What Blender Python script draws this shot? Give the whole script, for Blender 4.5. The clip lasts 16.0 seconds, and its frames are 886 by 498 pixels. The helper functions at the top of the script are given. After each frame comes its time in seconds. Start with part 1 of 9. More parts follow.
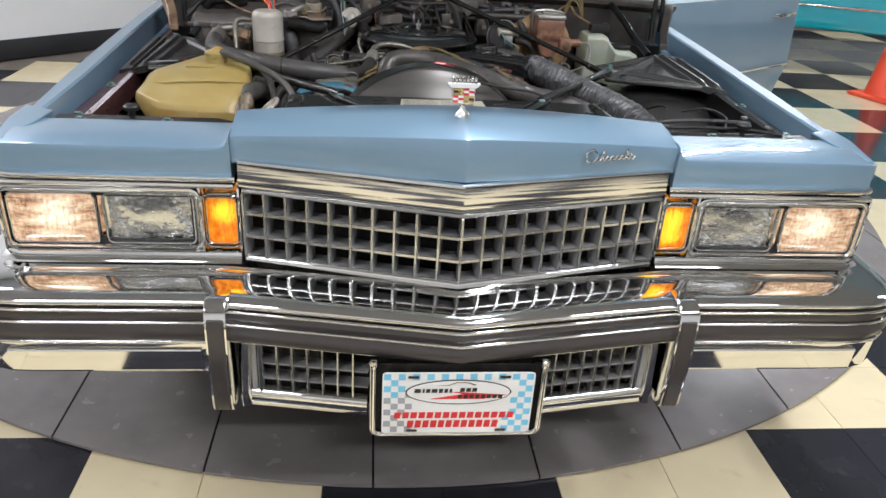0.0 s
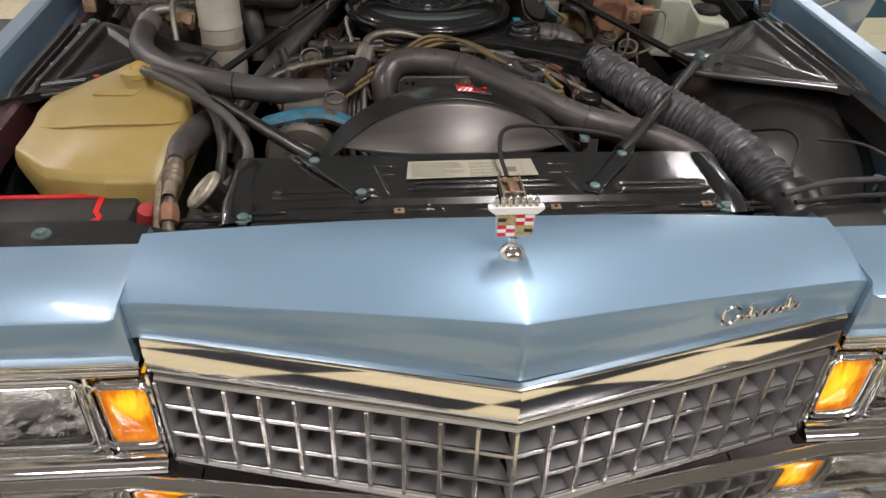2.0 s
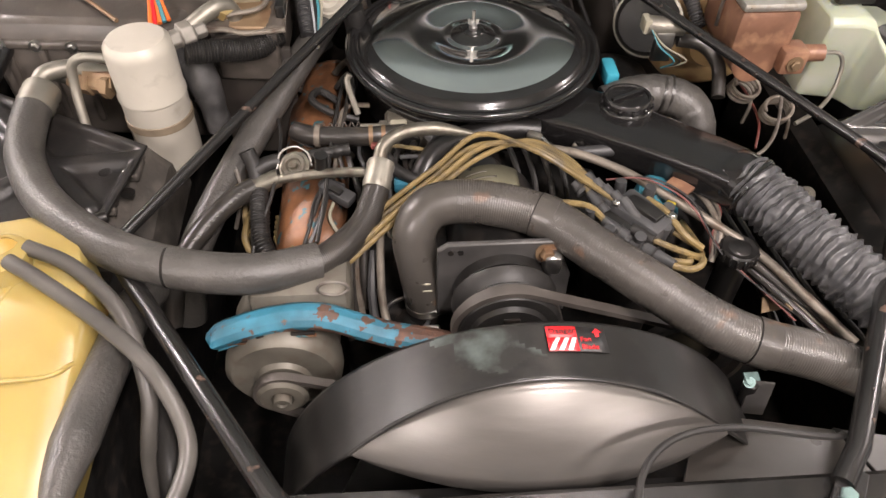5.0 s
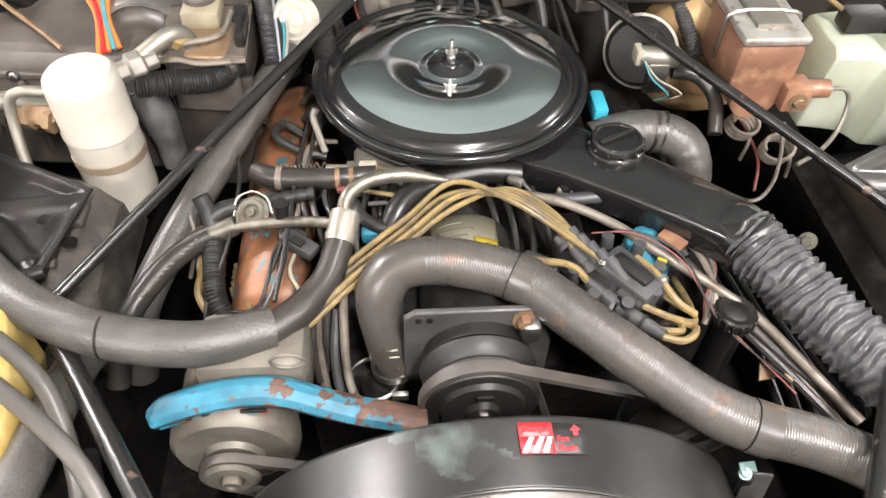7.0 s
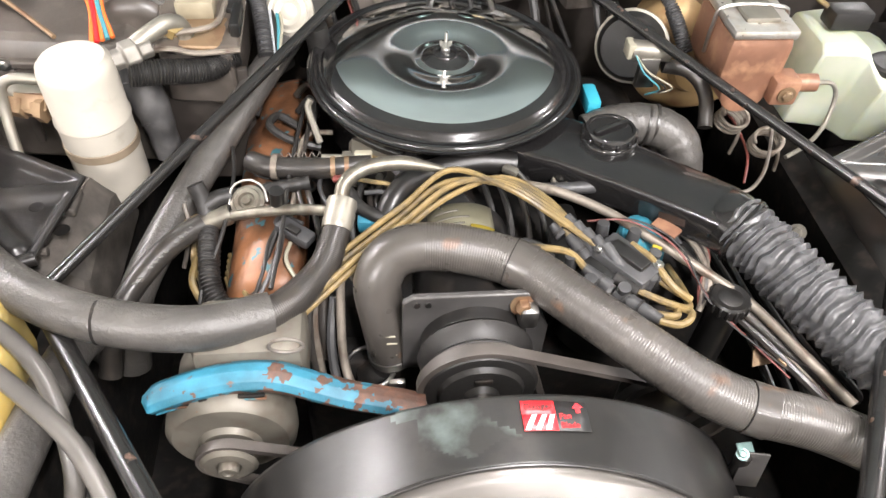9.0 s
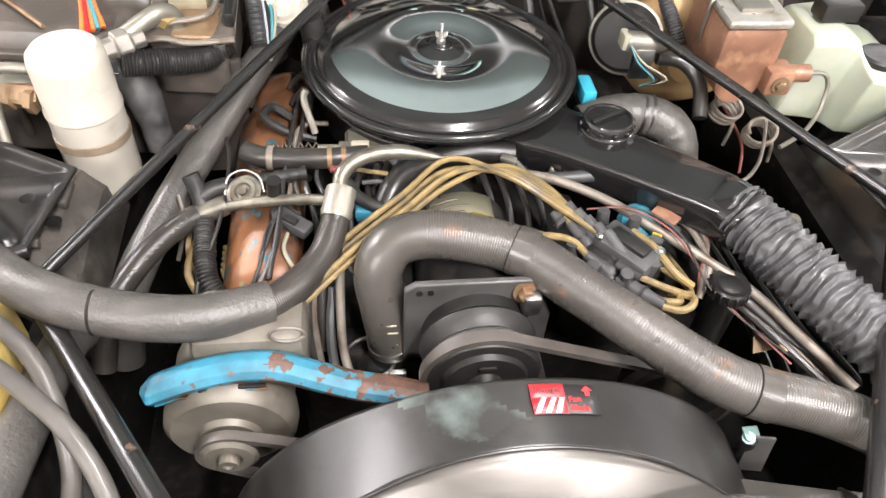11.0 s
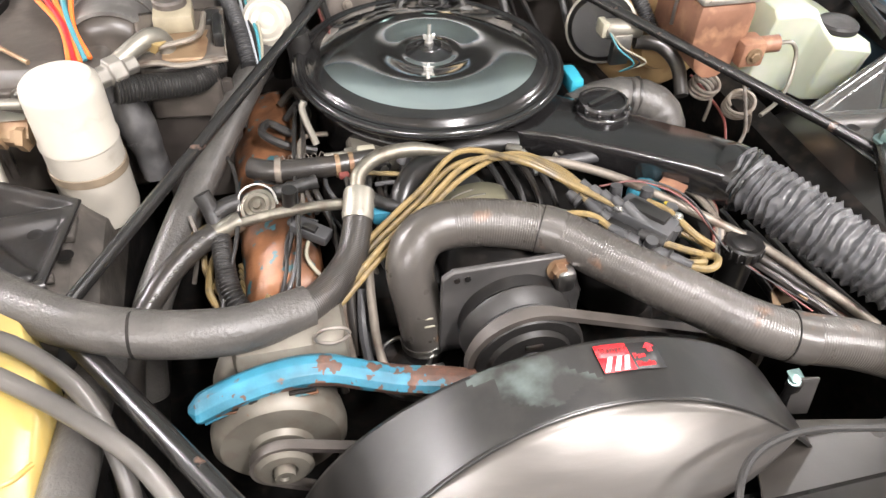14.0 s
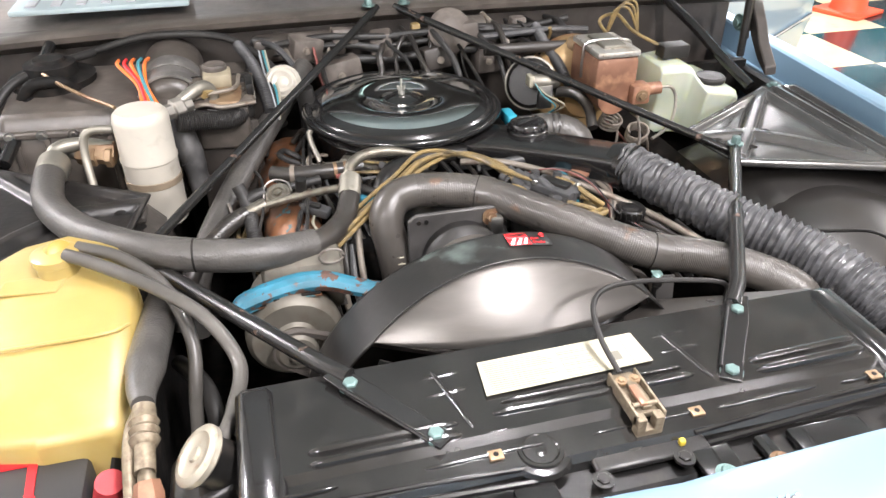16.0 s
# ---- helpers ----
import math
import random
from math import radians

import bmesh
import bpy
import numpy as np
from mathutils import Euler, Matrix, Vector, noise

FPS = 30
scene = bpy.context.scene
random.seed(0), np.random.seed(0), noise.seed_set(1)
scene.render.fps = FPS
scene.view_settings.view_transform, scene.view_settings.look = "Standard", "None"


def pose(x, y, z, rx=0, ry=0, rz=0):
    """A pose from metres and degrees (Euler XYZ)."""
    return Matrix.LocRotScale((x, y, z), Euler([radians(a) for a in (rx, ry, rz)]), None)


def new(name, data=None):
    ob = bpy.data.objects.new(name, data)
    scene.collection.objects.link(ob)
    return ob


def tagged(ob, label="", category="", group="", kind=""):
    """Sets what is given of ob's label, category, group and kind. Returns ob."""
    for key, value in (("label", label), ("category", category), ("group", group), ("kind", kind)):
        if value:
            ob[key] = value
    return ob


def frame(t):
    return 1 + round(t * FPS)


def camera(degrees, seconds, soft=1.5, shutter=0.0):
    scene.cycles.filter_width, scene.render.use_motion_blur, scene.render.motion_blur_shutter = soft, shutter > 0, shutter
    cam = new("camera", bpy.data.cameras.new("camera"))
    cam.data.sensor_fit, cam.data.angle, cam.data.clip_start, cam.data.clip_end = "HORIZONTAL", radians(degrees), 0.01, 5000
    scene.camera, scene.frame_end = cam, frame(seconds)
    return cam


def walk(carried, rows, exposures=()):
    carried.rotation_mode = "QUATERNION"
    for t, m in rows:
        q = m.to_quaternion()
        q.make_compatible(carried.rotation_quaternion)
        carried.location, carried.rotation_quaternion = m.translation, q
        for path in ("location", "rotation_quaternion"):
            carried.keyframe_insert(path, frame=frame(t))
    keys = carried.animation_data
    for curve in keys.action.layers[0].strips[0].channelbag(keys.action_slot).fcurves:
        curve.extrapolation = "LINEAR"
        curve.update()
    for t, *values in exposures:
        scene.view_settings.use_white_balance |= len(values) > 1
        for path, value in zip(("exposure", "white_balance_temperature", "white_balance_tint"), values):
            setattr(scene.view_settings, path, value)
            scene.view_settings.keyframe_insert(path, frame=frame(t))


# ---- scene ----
cam = camera(62.1, 16.0)
METRES, EYE, TILT, LEAN, TURN = 2.289, 1.390, -26.5, -3.18, -4.69
X0, Y0 = -0.176, -1.293
ROWS = [
    (0.0, 0.0, 0.0, 0.0, 0.0, 0.0, 0.0),
    (0.5, 0.0178, 0.0559, 0.0505, 0.25, -2.68, 0.26),
    (1.0, 0.0094, 0.1185, 0.0985, 0.53, -5.36, 0.64),
    (1.5, -0.0171, 0.1865, 0.1392, 0.71, -7.09, 0.97),
    (2.0, -0.0108, 0.2645, 0.1746, 0.95, -8.76, 1.54),
    (2.5, -0.0105, 0.3277, 0.2117, 1.28, -9.72, 2.03),
    (3.0, -0.0393, 0.3922, 0.2625, 0.9, -11.21, 2.12),
    (3.5, -0.0477, 0.4373, 0.2868, 1.03, -13.09, 2.09),
    (4.0, -0.031, 0.4847, 0.3177, 1.09, -15.72, 1.95),
    (4.5, -0.0319, 0.5179, 0.3389, 1.27, -18.65, 1.83),
    (5.0, -0.0412, 0.5494, 0.3569, 1.54, -20.76, 1.78),
    (7.5, -0.0272, 0.5974, 0.3786, 1.09, -21.69, 1.03),
    (8.0, -0.031, 0.5924, 0.3759, 0.77, -21.12, 0.9),
    (8.5, -0.0341, 0.5907, 0.3712, 0.42, -20.96, 0.8),
    (9.0, -0.0372, 0.5914, 0.3675, -0.04, -20.85, 0.72),
    (11.5, -0.0523, 0.5913, 0.3554, -2.14, -20.32, 0.8),
    (12.0, -0.0592, 0.5909, 0.3524, -2.95, -20.21, 1.11),
    (12.5, -0.0648, 0.5883, 0.3509, -3.88, -20.0, 1.56),
    (13.0, -0.0722, 0.5851, 0.3485, -5.14, -19.68, 2.41),
    (13.5, -0.0787, 0.5829, 0.3466, -6.37, -19.24, 3.57),
    (14.0, -0.0888, 0.5856, 0.342, -7.6, -18.34, 5.28),
    (14.5, -0.088, 0.5727, 0.334, -8.41, -17.02, 6.69),
    (15.0, -0.0798, 0.5304, 0.3185, -9.04, -14.49, 7.63),
    (15.5, -0.0774, 0.4729, 0.2934, -8.88, -11.93, 7.86),
    (16.0, -0.0964, 0.4175, 0.2628, -7.89, -7.33, 7.34),
]
EXPOSURES = [(0.0, -0.65, 5980, 13), (1.0, -0.85, 6000, 14), (2.0, -0.95, 6600, 17), (2.5, -1.0, 7000, 21), (3.0, -0.95, 7350, 30), (3.5, -0.5, 6850, 24), (4.0, -0.1, 6850, 23), (5.0, 0.38, 6950, 20), (7.5, 1.15, 6500, 14), (14.5, 1.2, 6500, 15), (15.2, 1.15, 6500, 15), (16.0, 0.87, 6350, 15)]
walk(cam, [(t, pose(X0, Y0, EYE, TILT, LEAN, TURN) @ pose(METRES * x, METRES * y, METRES * z, 90 + pitch, roll, yaw)) for t, x, y, z, yaw, pitch, roll in ROWS], EXPOSURES)

# ---- light: an indoor showroom under ceiling strips, all out of view ----
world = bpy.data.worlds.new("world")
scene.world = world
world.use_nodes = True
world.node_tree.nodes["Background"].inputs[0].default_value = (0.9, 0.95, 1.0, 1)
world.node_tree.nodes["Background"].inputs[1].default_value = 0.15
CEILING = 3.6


# ---- material helpers ----
def mat(name, color, rough=0.5, metal=0.0, var=0.12, scale=8.0, color2=None, mix=(0.45, 0.65), bump=0.0, bump_scale=60.0,
        coat=0.0, spec=0.5, rough_var=0.08, emit=None, emit_strength=0.0, detail=5.0):
    m = bpy.data.materials.new(name)
    m.use_nodes = True
    nt = m.node_tree
    b = nt.nodes["Principled BSDF"]
    co = nt.nodes.new("ShaderNodeTexCoord")
    n1 = nt.nodes.new("ShaderNodeTexNoise")
    n1.inputs["Scale"].default_value, n1.inputs["Detail"].default_value = scale, detail
    nt.links.new(co.outputs["Object"], n1.inputs["Vector"])
    ramp = nt.nodes.new("ShaderNodeValToRGB")
    c1 = [max(0.0, c * (1 - var)) for c in color] + [1]
    c2 = [min(1.0, c * (1 + var)) for c in color] + [1]
    ramp.color_ramp.elements[0].color, ramp.color_ramp.elements[1].color = c1, c2
    ramp.color_ramp.elements[0].position, ramp.color_ramp.elements[1].position = 0.3, 0.7
    nt.links.new(n1.outputs["Fac"], ramp.inputs["Fac"])
    out = ramp.outputs["Color"]
    if color2:
        n2 = nt.nodes.new("ShaderNodeTexNoise")
        n2.inputs["Scale"].default_value, n2.inputs["Detail"].default_value = scale * 2.3, 8.0
        nt.links.new(co.outputs["Object"], n2.inputs["Vector"])
        r2 = nt.nodes.new("ShaderNodeValToRGB")
        r2.color_ramp.elements[0].position, r2.color_ramp.elements[1].position = mix
        nt.links.new(n2.outputs["Fac"], r2.inputs["Fac"])
        mx = nt.nodes.new("ShaderNodeMix")
        mx.data_type = "RGBA"
        nt.links.new(r2.outputs["Color"], mx.inputs[0])
        nt.links.new(out, mx.inputs[6])
        mx.inputs[7].default_value = (*color2, 1)
        out = mx.outputs[2]
    nt.links.new(out, b.inputs["Base Color"])
    n3 = nt.nodes.new("ShaderNodeTexNoise")
    n3.inputs["Scale"].default_value, n3.inputs["Detail"].default_value = scale * 4, 6.0
    nt.links.new(co.outputs["Object"], n3.inputs["Vector"])
    mr = nt.nodes.new("ShaderNodeMapRange")
    mr.inputs["To Min"].default_value, mr.inputs["To Max"].default_value = max(0.02, rough - rough_var), min(1.0, rough + rough_var)
    nt.links.new(n3.outputs["Fac"], mr.inputs["Value"])
    nt.links.new(mr.outputs["Result"], b.inputs["Roughness"])
    b.inputs["Metallic"].default_value = metal
    b.inputs["Specular IOR Level"].default_value = spec
    b.inputs["Coat Weight"].default_value = coat
    b.inputs["Coat Roughness"].default_value = 0.04
    if bump:
        n4 = nt.nodes.new("ShaderNodeTexNoise")
        n4.inputs["Scale"].default_value, n4.inputs["Detail"].default_value = bump_scale, 6.0
        nt.links.new(co.outputs["Object"], n4.inputs["Vector"])
        bp = nt.nodes.new("ShaderNodeBump")
        bp.inputs["Strength"].default_value, bp.inputs["Distance"].default_value = bump, 0.002
        nt.links.new(n4.outputs["Fac"], bp.inputs["Height"])
        nt.links.new(bp.outputs["Normal"], b.inputs["Normal"])
    if emit:
        n5 = nt.nodes.new("ShaderNodeTexNoise")
        n5.inputs["Scale"].default_value, n5.inputs["Detail"].default_value = 35.0, 2.0
        nt.links.new(co.outputs["Object"], n5.inputs["Vector"])
        m5 = nt.nodes.new("ShaderNodeMapRange")
        m5.inputs["From Min"].default_value, m5.inputs["From Max"].default_value = 0.38, 0.68
        m5.inputs["To Min"].default_value, m5.inputs["To Max"].default_value = emit_strength * 0.25, emit_strength * 1.6
        nt.links.new(n5.outputs["Fac"], m5.inputs["Value"])
        b.inputs["Emission Color"].default_value = (*emit, 1)
        nt.links.new(m5.outputs["Result"], b.inputs["Emission Strength"])
    return m


M_BLUE = mat("blue_paint", (0.208, 0.328, 0.435), 0.34, 0.42, 0.04, 3.0, coat=1.0, rough_var=0.03)
M_BLUE.node_tree.nodes["Principled BSDF"].inputs["Coat IOR"].default_value = 1.55
M_BLUE.node_tree.nodes["Principled BSDF"].inputs["Coat Roughness"].default_value = 0.08
M_CHROME = mat("chrome", (0.78, 0.78, 0.77), 0.06, 1.0, 0.03, 6.0, rough_var=0.03)
M_CHROME2 = mat("worn_bright_trim", (0.62, 0.62, 0.6), 0.2, 1.0, 0.1, 20.0, rough_var=0.08)
M_GRILLE = mat("grey_grille_plastic", (0.3, 0.3, 0.3), 0.4, 0.3, 0.1, 12.0)
M_RUBBER = mat("black_rubber", (0.02, 0.019, 0.018), 0.45, 0.0, 0.25, 14.0, spec=0.35, bump=0.25, bump_scale=120)
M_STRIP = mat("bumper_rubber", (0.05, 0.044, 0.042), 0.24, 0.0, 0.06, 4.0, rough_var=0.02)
M_HOSE = mat("hose_rubber", (0.027, 0.0245, 0.022), 0.32, 0.0, 0.3, 16.0, spec=0.5, color2=(0.042, 0.034, 0.027), mix=(0.5, 0.75), bump=0.3, bump_scale=150)
M_FOAM = mat("foam_sleeve", (0.064, 0.06, 0.055), 0.37, 0.0, 0.3, 14.0, spec=0.5, color2=(0.046, 0.0425, 0.039), mix=(0.5, 0.75), bump=0.5, bump_scale=220)
M_BLACK = mat("black_gloss_paint", (0.01, 0.0095, 0.0095), 0.22, 0.0, 0.2, 10.0, coat=0.4, rough_var=0.1, bump=0.06, bump_scale=25)
M_BLACKSAT = mat("black_satin_paint", (0.01, 0.0095, 0.009), 0.34, 0.0, 0.3, 14.0, color2=(0.028, 0.024, 0.021), mix=(0.55, 0.75), bump=0.15, bump_scale=60)
M_DARK = mat("grimy_black", (0.007, 0.0065, 0.006), 0.65, 0.0, 0.5, 20.0, spec=0.2, color2=(0.022, 0.017, 0.014), mix=(0.5, 0.7), bump=0.4, bump_scale=70)
M_LID = mat("lid_mirror_metal", (0.85, 0.88, 0.87), 0.07, 1.0, 0.08, 5.0, rough_var=0.03)
M_HOODIN = mat("hood_inner_paint", (0.3, 0.37, 0.38), 0.5, 0.0, 0.08, 4.0)
M_STEEL = mat("brushed_steel", (0.42, 0.41, 0.39), 0.34, 1.0, 0.2, 18.0, bump=0.1)
M_ALU = mat("aluminium", (0.25, 0.235, 0.2), 0.45, 0.7, 0.2, 20.0, color2=(0.17, 0.155, 0.13), mix=(0.6, 0.8), bump=0.15, bump_scale=120)
M_ALTERN = mat("dirty_cast_alloy", (0.135, 0.124, 0.102), 0.5, 0.3, 0.2, 22.0, color2=(0.11, 0.09, 0.07), mix=(0.5, 0.75), bump=0.3)
M_CYAN = mat("cyan_engine_paint", (0.02, 0.13, 0.19), 0.5, 0.0, 0.4, 26.0, color2=(0.11, 0.055, 0.035), mix=(0.66, 0.7), bump=0.35, bump_scale=140)
M_RUST = mat("rusty_engine_paint", (0.15, 0.066, 0.031), 0.42, 0.1, 0.75, 22.0, color2=(0.04, 0.12, 0.145), mix=(0.6, 0.63), bump=0.6)
M_RUSTCAST = mat("rusted_cast_iron", (0.23, 0.115, 0.072), 0.42, 0.15, 0.3, 16.0, color2=(0.36, 0.2, 0.12), mix=(0.5, 0.72), bump=0.3)
M_TAN = mat("tan_plated_steel", (0.25, 0.17, 0.1), 0.45, 0.4, 0.3, 9.0, color2=(0.13, 0.06, 0.03), mix=(0.5, 0.7), bump=0.2)
M_BROWN = mat("dusty_heater_case", (0.074, 0.064, 0.055), 0.36, 0.0, 0.25, 12.0, spec=0.55, color2=(0.112, 0.096, 0.083), mix=(0.5, 0.75), bump=0.3)
M_FIREWALL = mat("dusty_firewall", (0.034, 0.029, 0.025), 0.45, 0.0, 0.3, 10.0, spec=0.5, color2=(0.05, 0.042, 0.038), mix=(0.5, 0.75), bump=0.3)
M_MAROON = mat("maroon_primer", (0.05, 0.017, 0.018), 0.3, 0.0, 0.3, 10.0, color2=(0.03, 0.02, 0.018), mix=(0.5, 0.75), bump=0.2)
M_WIRE = mat("tan_plug_wire", (0.2, 0.142, 0.058), 0.45, 0.0, 0.3, 25.0, color2=(0.09, 0.07, 0.042), mix=(0.45, 0.7))
M_ORANGE = mat("orange_wire", (0.75, 0.16, 0.03), 0.5)
M_REDW = mat("red_wire", (0.15, 0.04, 0.033), 0.5)
M_TEALW = mat("teal_wire", (0.05, 0.22, 0.26), 0.5)
M_LABEL = mat("yellowed_label", (0.32, 0.3, 0.23), 0.5, 0.0, 0.12, 14.0)
M_INK = mat("faded_ink", (0.13, 0.12, 0.1), 0.6)
M_INKPALE = mat("worn_white_print", (0.2, 0.195, 0.18), 0.6)
M_RED = mat("red_sticker", (0.62, 0.02, 0.025), 0.35)
M_WHITE = mat("white_print", (0.8, 0.8, 0.78), 0.4)
M_BLACKINK = mat("black_print", (0.02, 0.02, 0.02), 0.4)
M_SKY = mat("light_blue_print", (0.2, 0.55, 0.75), 0.4)
M_GREYINK = mat("grey_print", (0.35, 0.36, 0.38), 0.4)
M_GOLD = mat("gold_enamel", (0.62, 0.45, 0.2), 0.25, 0.6)
M_BOLT = mat("zinc_bolt_greenish", (0.13, 0.2, 0.19), 0.42, 0.5, 0.2, 60.0)
M_CREAM = mat("cream_floor_tile", (0.66, 0.57, 0.37), 0.16, 0.0, 0.06, 5.0, color2=(0.5, 0.42, 0.27), mix=(0.6, 0.85), rough_var=0.06, bump=0.03, bump_scale=14)
M_TILEK = mat("black_floor_tile", (0.022, 0.022, 0.027), 0.16, 0.0, 0.25, 5.0, color2=(0.06, 0.06, 0.065), mix=(0.6, 0.85), rough_var=0.06, bump=0.03, bump_scale=14)
M_GROUT = mat("floor_screed", (0.12, 0.1, 0.08), 0.8, bump=0.3)
M_TABLE = mat("turntable_grey_sheet", (0.19, 0.173, 0.165), 0.24, 0.0, 0.12, 5.0, color2=(0.225, 0.207, 0.197), mix=(0.3, 0.85), rough_var=0.1, bump=0.08, bump_scale=30)
M_SILVER = mat("silver_paint", (0.46, 0.43, 0.37), 0.42, 0.12, 0.1, 12.0, color2=(0.33, 0.3, 0.25), mix=(0.6, 0.8), bump=0.1, bump_scale=80)
M_WALL = mat("white_wall_paint", (0.74, 0.74, 0.735), 0.6, 0.0, 0.03, 2.0, bump=0.1, bump_scale=90)
M_CEIL = mat("ceiling_grey", (0.4, 0.4, 0.405), 0.8, 0.0, 0.04, 2.0)
M_BASE = mat("black_baseboard", (0.02, 0.02, 0.022), 0.4)
M_CONE = mat("orange_cone_plastic", (0.85, 0.09, 0.03), 0.35)
M_TEAL = mat("turquoise_paint", (0.02, 0.4, 0.5), 0.15, 0.0, 0.04, 3.0, coat=1.0)
M_TYRE = mat("tyre_rubber", (0.02, 0.02, 0.02), 0.7, bump=0.2)


def streaks(nt, turn, scale):
    """Fine slanted streaks such as a pressed lens shows."""
    co = nt.nodes.new("ShaderNodeTexCoord")
    mp = nt.nodes.new("ShaderNodeMapping")
    mp.inputs["Rotation"].default_value = (0, radians(turn), 0)
    mp.inputs["Scale"].default_value = scale
    nt.links.new(co.outputs["Object"], mp.inputs["Vector"])
    n = nt.nodes.new("ShaderNodeTexNoise")
    n.inputs["Scale"].default_value, n.inputs["Detail"].default_value, n.inputs["Roughness"].default_value = 1.0, 6.0, 0.72
    nt.links.new(mp.outputs["Vector"], n.inputs["Vector"])
    return co, n


def glow(name, base, cool, warm, low, high, spots, radius, hot, scale, span=0.74, prism=(150, 20, 55), coat=0.35):
    """A lit lens: streaky light, brighter where the bulb sits."""
    m = mat(name, base, 0.14, 0.0, coat=coat)
    nt = m.node_tree
    b = nt.nodes["Principled BSDF"]
    co, n = streaks(nt, 24, scale)
    mr = nt.nodes.new("ShaderNodeMapRange")
    mr.inputs["From Min"].default_value, mr.inputs["From Max"].default_value = 0.3, span
    nt.links.new(n.outputs["Fac"], mr.inputs["Value"])
    total = mr.outputs["Result"]
    geo = nt.nodes.new("ShaderNodeNewGeometry")
    for sp in spots:
        dist = nt.nodes.new("ShaderNodeVectorMath")
        dist.operation = "DISTANCE"
        dist.inputs[1].default_value = sp
        nt.links.new(geo.outputs["Position"], dist.inputs[0])
        q = nt.nodes.new("ShaderNodeMapRange")
        q.interpolation_type = "SMOOTHSTEP"
        q.inputs["From Min"].default_value, q.inputs["From Max"].default_value = 0.0, radius
        q.inputs["To Min"].default_value, q.inputs["To Max"].default_value = hot, 0.0
        nt.links.new(dist.outputs["Value"], q.inputs["Value"])
        ad = nt.nodes.new("ShaderNodeMath")
        nt.links.new(total, ad.inputs[0])
        nt.links.new(q.outputs["Result"], ad.inputs[1])
        total = ad.outputs[0]
    ramp = nt.nodes.new("ShaderNodeMix")
    ramp.data_type = "RGBA"
    nt.links.new(total, ramp.inputs[0])
    ramp.inputs[6].default_value, ramp.inputs[7].default_value = (*cool, 1), (*warm, 1)
    st = nt.nodes.new("ShaderNodeMapRange")
    st.clamp = False
    st.inputs["To Min"].default_value, st.inputs["To Max"].default_value = low, high
    nt.links.new(total, st.inputs["Value"])
    _, fine = streaks(nt, 0, prism)
    pr = nt.nodes.new("ShaderNodeMapRange")
    pr.inputs["From Min"].default_value, pr.inputs["From Max"].default_value = 0.36, 0.64
    pr.inputs["To Min"].default_value, pr.inputs["To Max"].default_value = 0.5, 1.35
    nt.links.new(fine.outputs["Fac"], pr.inputs["Value"])
    both = nt.nodes.new("ShaderNodeMath")
    both.operation = "MULTIPLY"
    nt.links.new(st.outputs["Result"], both.inputs[0])
    nt.links.new(pr.outputs["Result"], both.inputs[1])
    nt.links.new(ramp.outputs[2], b.inputs["Emission Color"])
    nt.links.new(both.outputs[0], b.inputs["Emission Strength"])
    return m


M_PIPE = mat("dull_pipe", (0.2, 0.175, 0.145), 0.5, 0.4, 0.25, 20.0, color2=(0.11, 0.08, 0.06), mix=(0.5, 0.7))
M_STRUT = mat("worn_black_rod", (0.012, 0.0115, 0.011), 0.26, 0.0, 0.2, 20.0, color2=(0.1, 0.065, 0.05), mix=(0.64, 0.72), rough_var=0.02)
M_LINE = mat("dull_line", (0.13, 0.115, 0.1), 0.5, 0.3, 0.25, 30.0, color2=(0.07, 0.05, 0.04), mix=(0.5, 0.7))
M_BOOT = mat("grey_rubber_boot", (0.045, 0.045, 0.046), 0.45, 0.0, 0.25, 40.0, bump=0.2)
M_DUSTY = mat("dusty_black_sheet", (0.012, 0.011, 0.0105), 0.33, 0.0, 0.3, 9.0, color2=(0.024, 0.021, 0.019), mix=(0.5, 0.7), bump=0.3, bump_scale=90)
M_UPPER = mat("worn_ribbed_hose", (0.054, 0.049, 0.0435), 0.3, 0.0, 0.3, 11.0, color2=(0.13, 0.068, 0.036), mix=(0.62, 0.76), bump=0.15, bump_scale=200)
M_DUSTBOX = mat("dust_covered_plastic", (0.085, 0.072, 0.062), 0.6, 0.0, 0.3, 14.0, color2=(0.14, 0.12, 0.105), mix=(0.45, 0.7), bump=0.4, bump_scale=110)
M_WRAP = mat("dusty_mastic_wrap", (0.05, 0.049, 0.049), 0.5, 0.0, 0.3, 22.0, color2=(0.075, 0.073, 0.072), mix=(0.45, 0.7), bump=0.8, bump_scale=45)
M_PIPEALU = mat("oxidised_pipe_alloy", (0.2, 0.187, 0.155), 0.42, 0.75, 0.3, 26.0, color2=(0.1, 0.085, 0.065), mix=(0.42, 0.72), bump=0.2, bump_scale=120)
M_BELT = mat("dusty_belt", (0.06, 0.052, 0.046), 0.5, 0.0, 0.25, 30.0, bump=0.2)
# Lighter than the other hose rubber: the light on these hoses is in the colour.
M_TANKHOSE = mat("lit_thin_hose", (0.075, 0.07, 0.063), 0.36, 0.0, 0.25, 18.0, bump=0.15, bump_scale=120)
M_MUSTARD = mat("yellow_connector", (0.45, 0.34, 0.03), 0.5)


def translucent(name, color, color2, rough=0.35, sub=0.35):
    m = mat(name, color, rough, 0.0, 0.1, 6.0, color2=color2, mix=(0.45, 0.75), bump=0.08, bump_scale=40)
    b = m.node_tree.nodes["Principled BSDF"]
    b.inputs["Subsurface Weight"].default_value = sub
    b.inputs["Subsurface Radius"].default_value = (0.04, 0.03, 0.01)
    return m


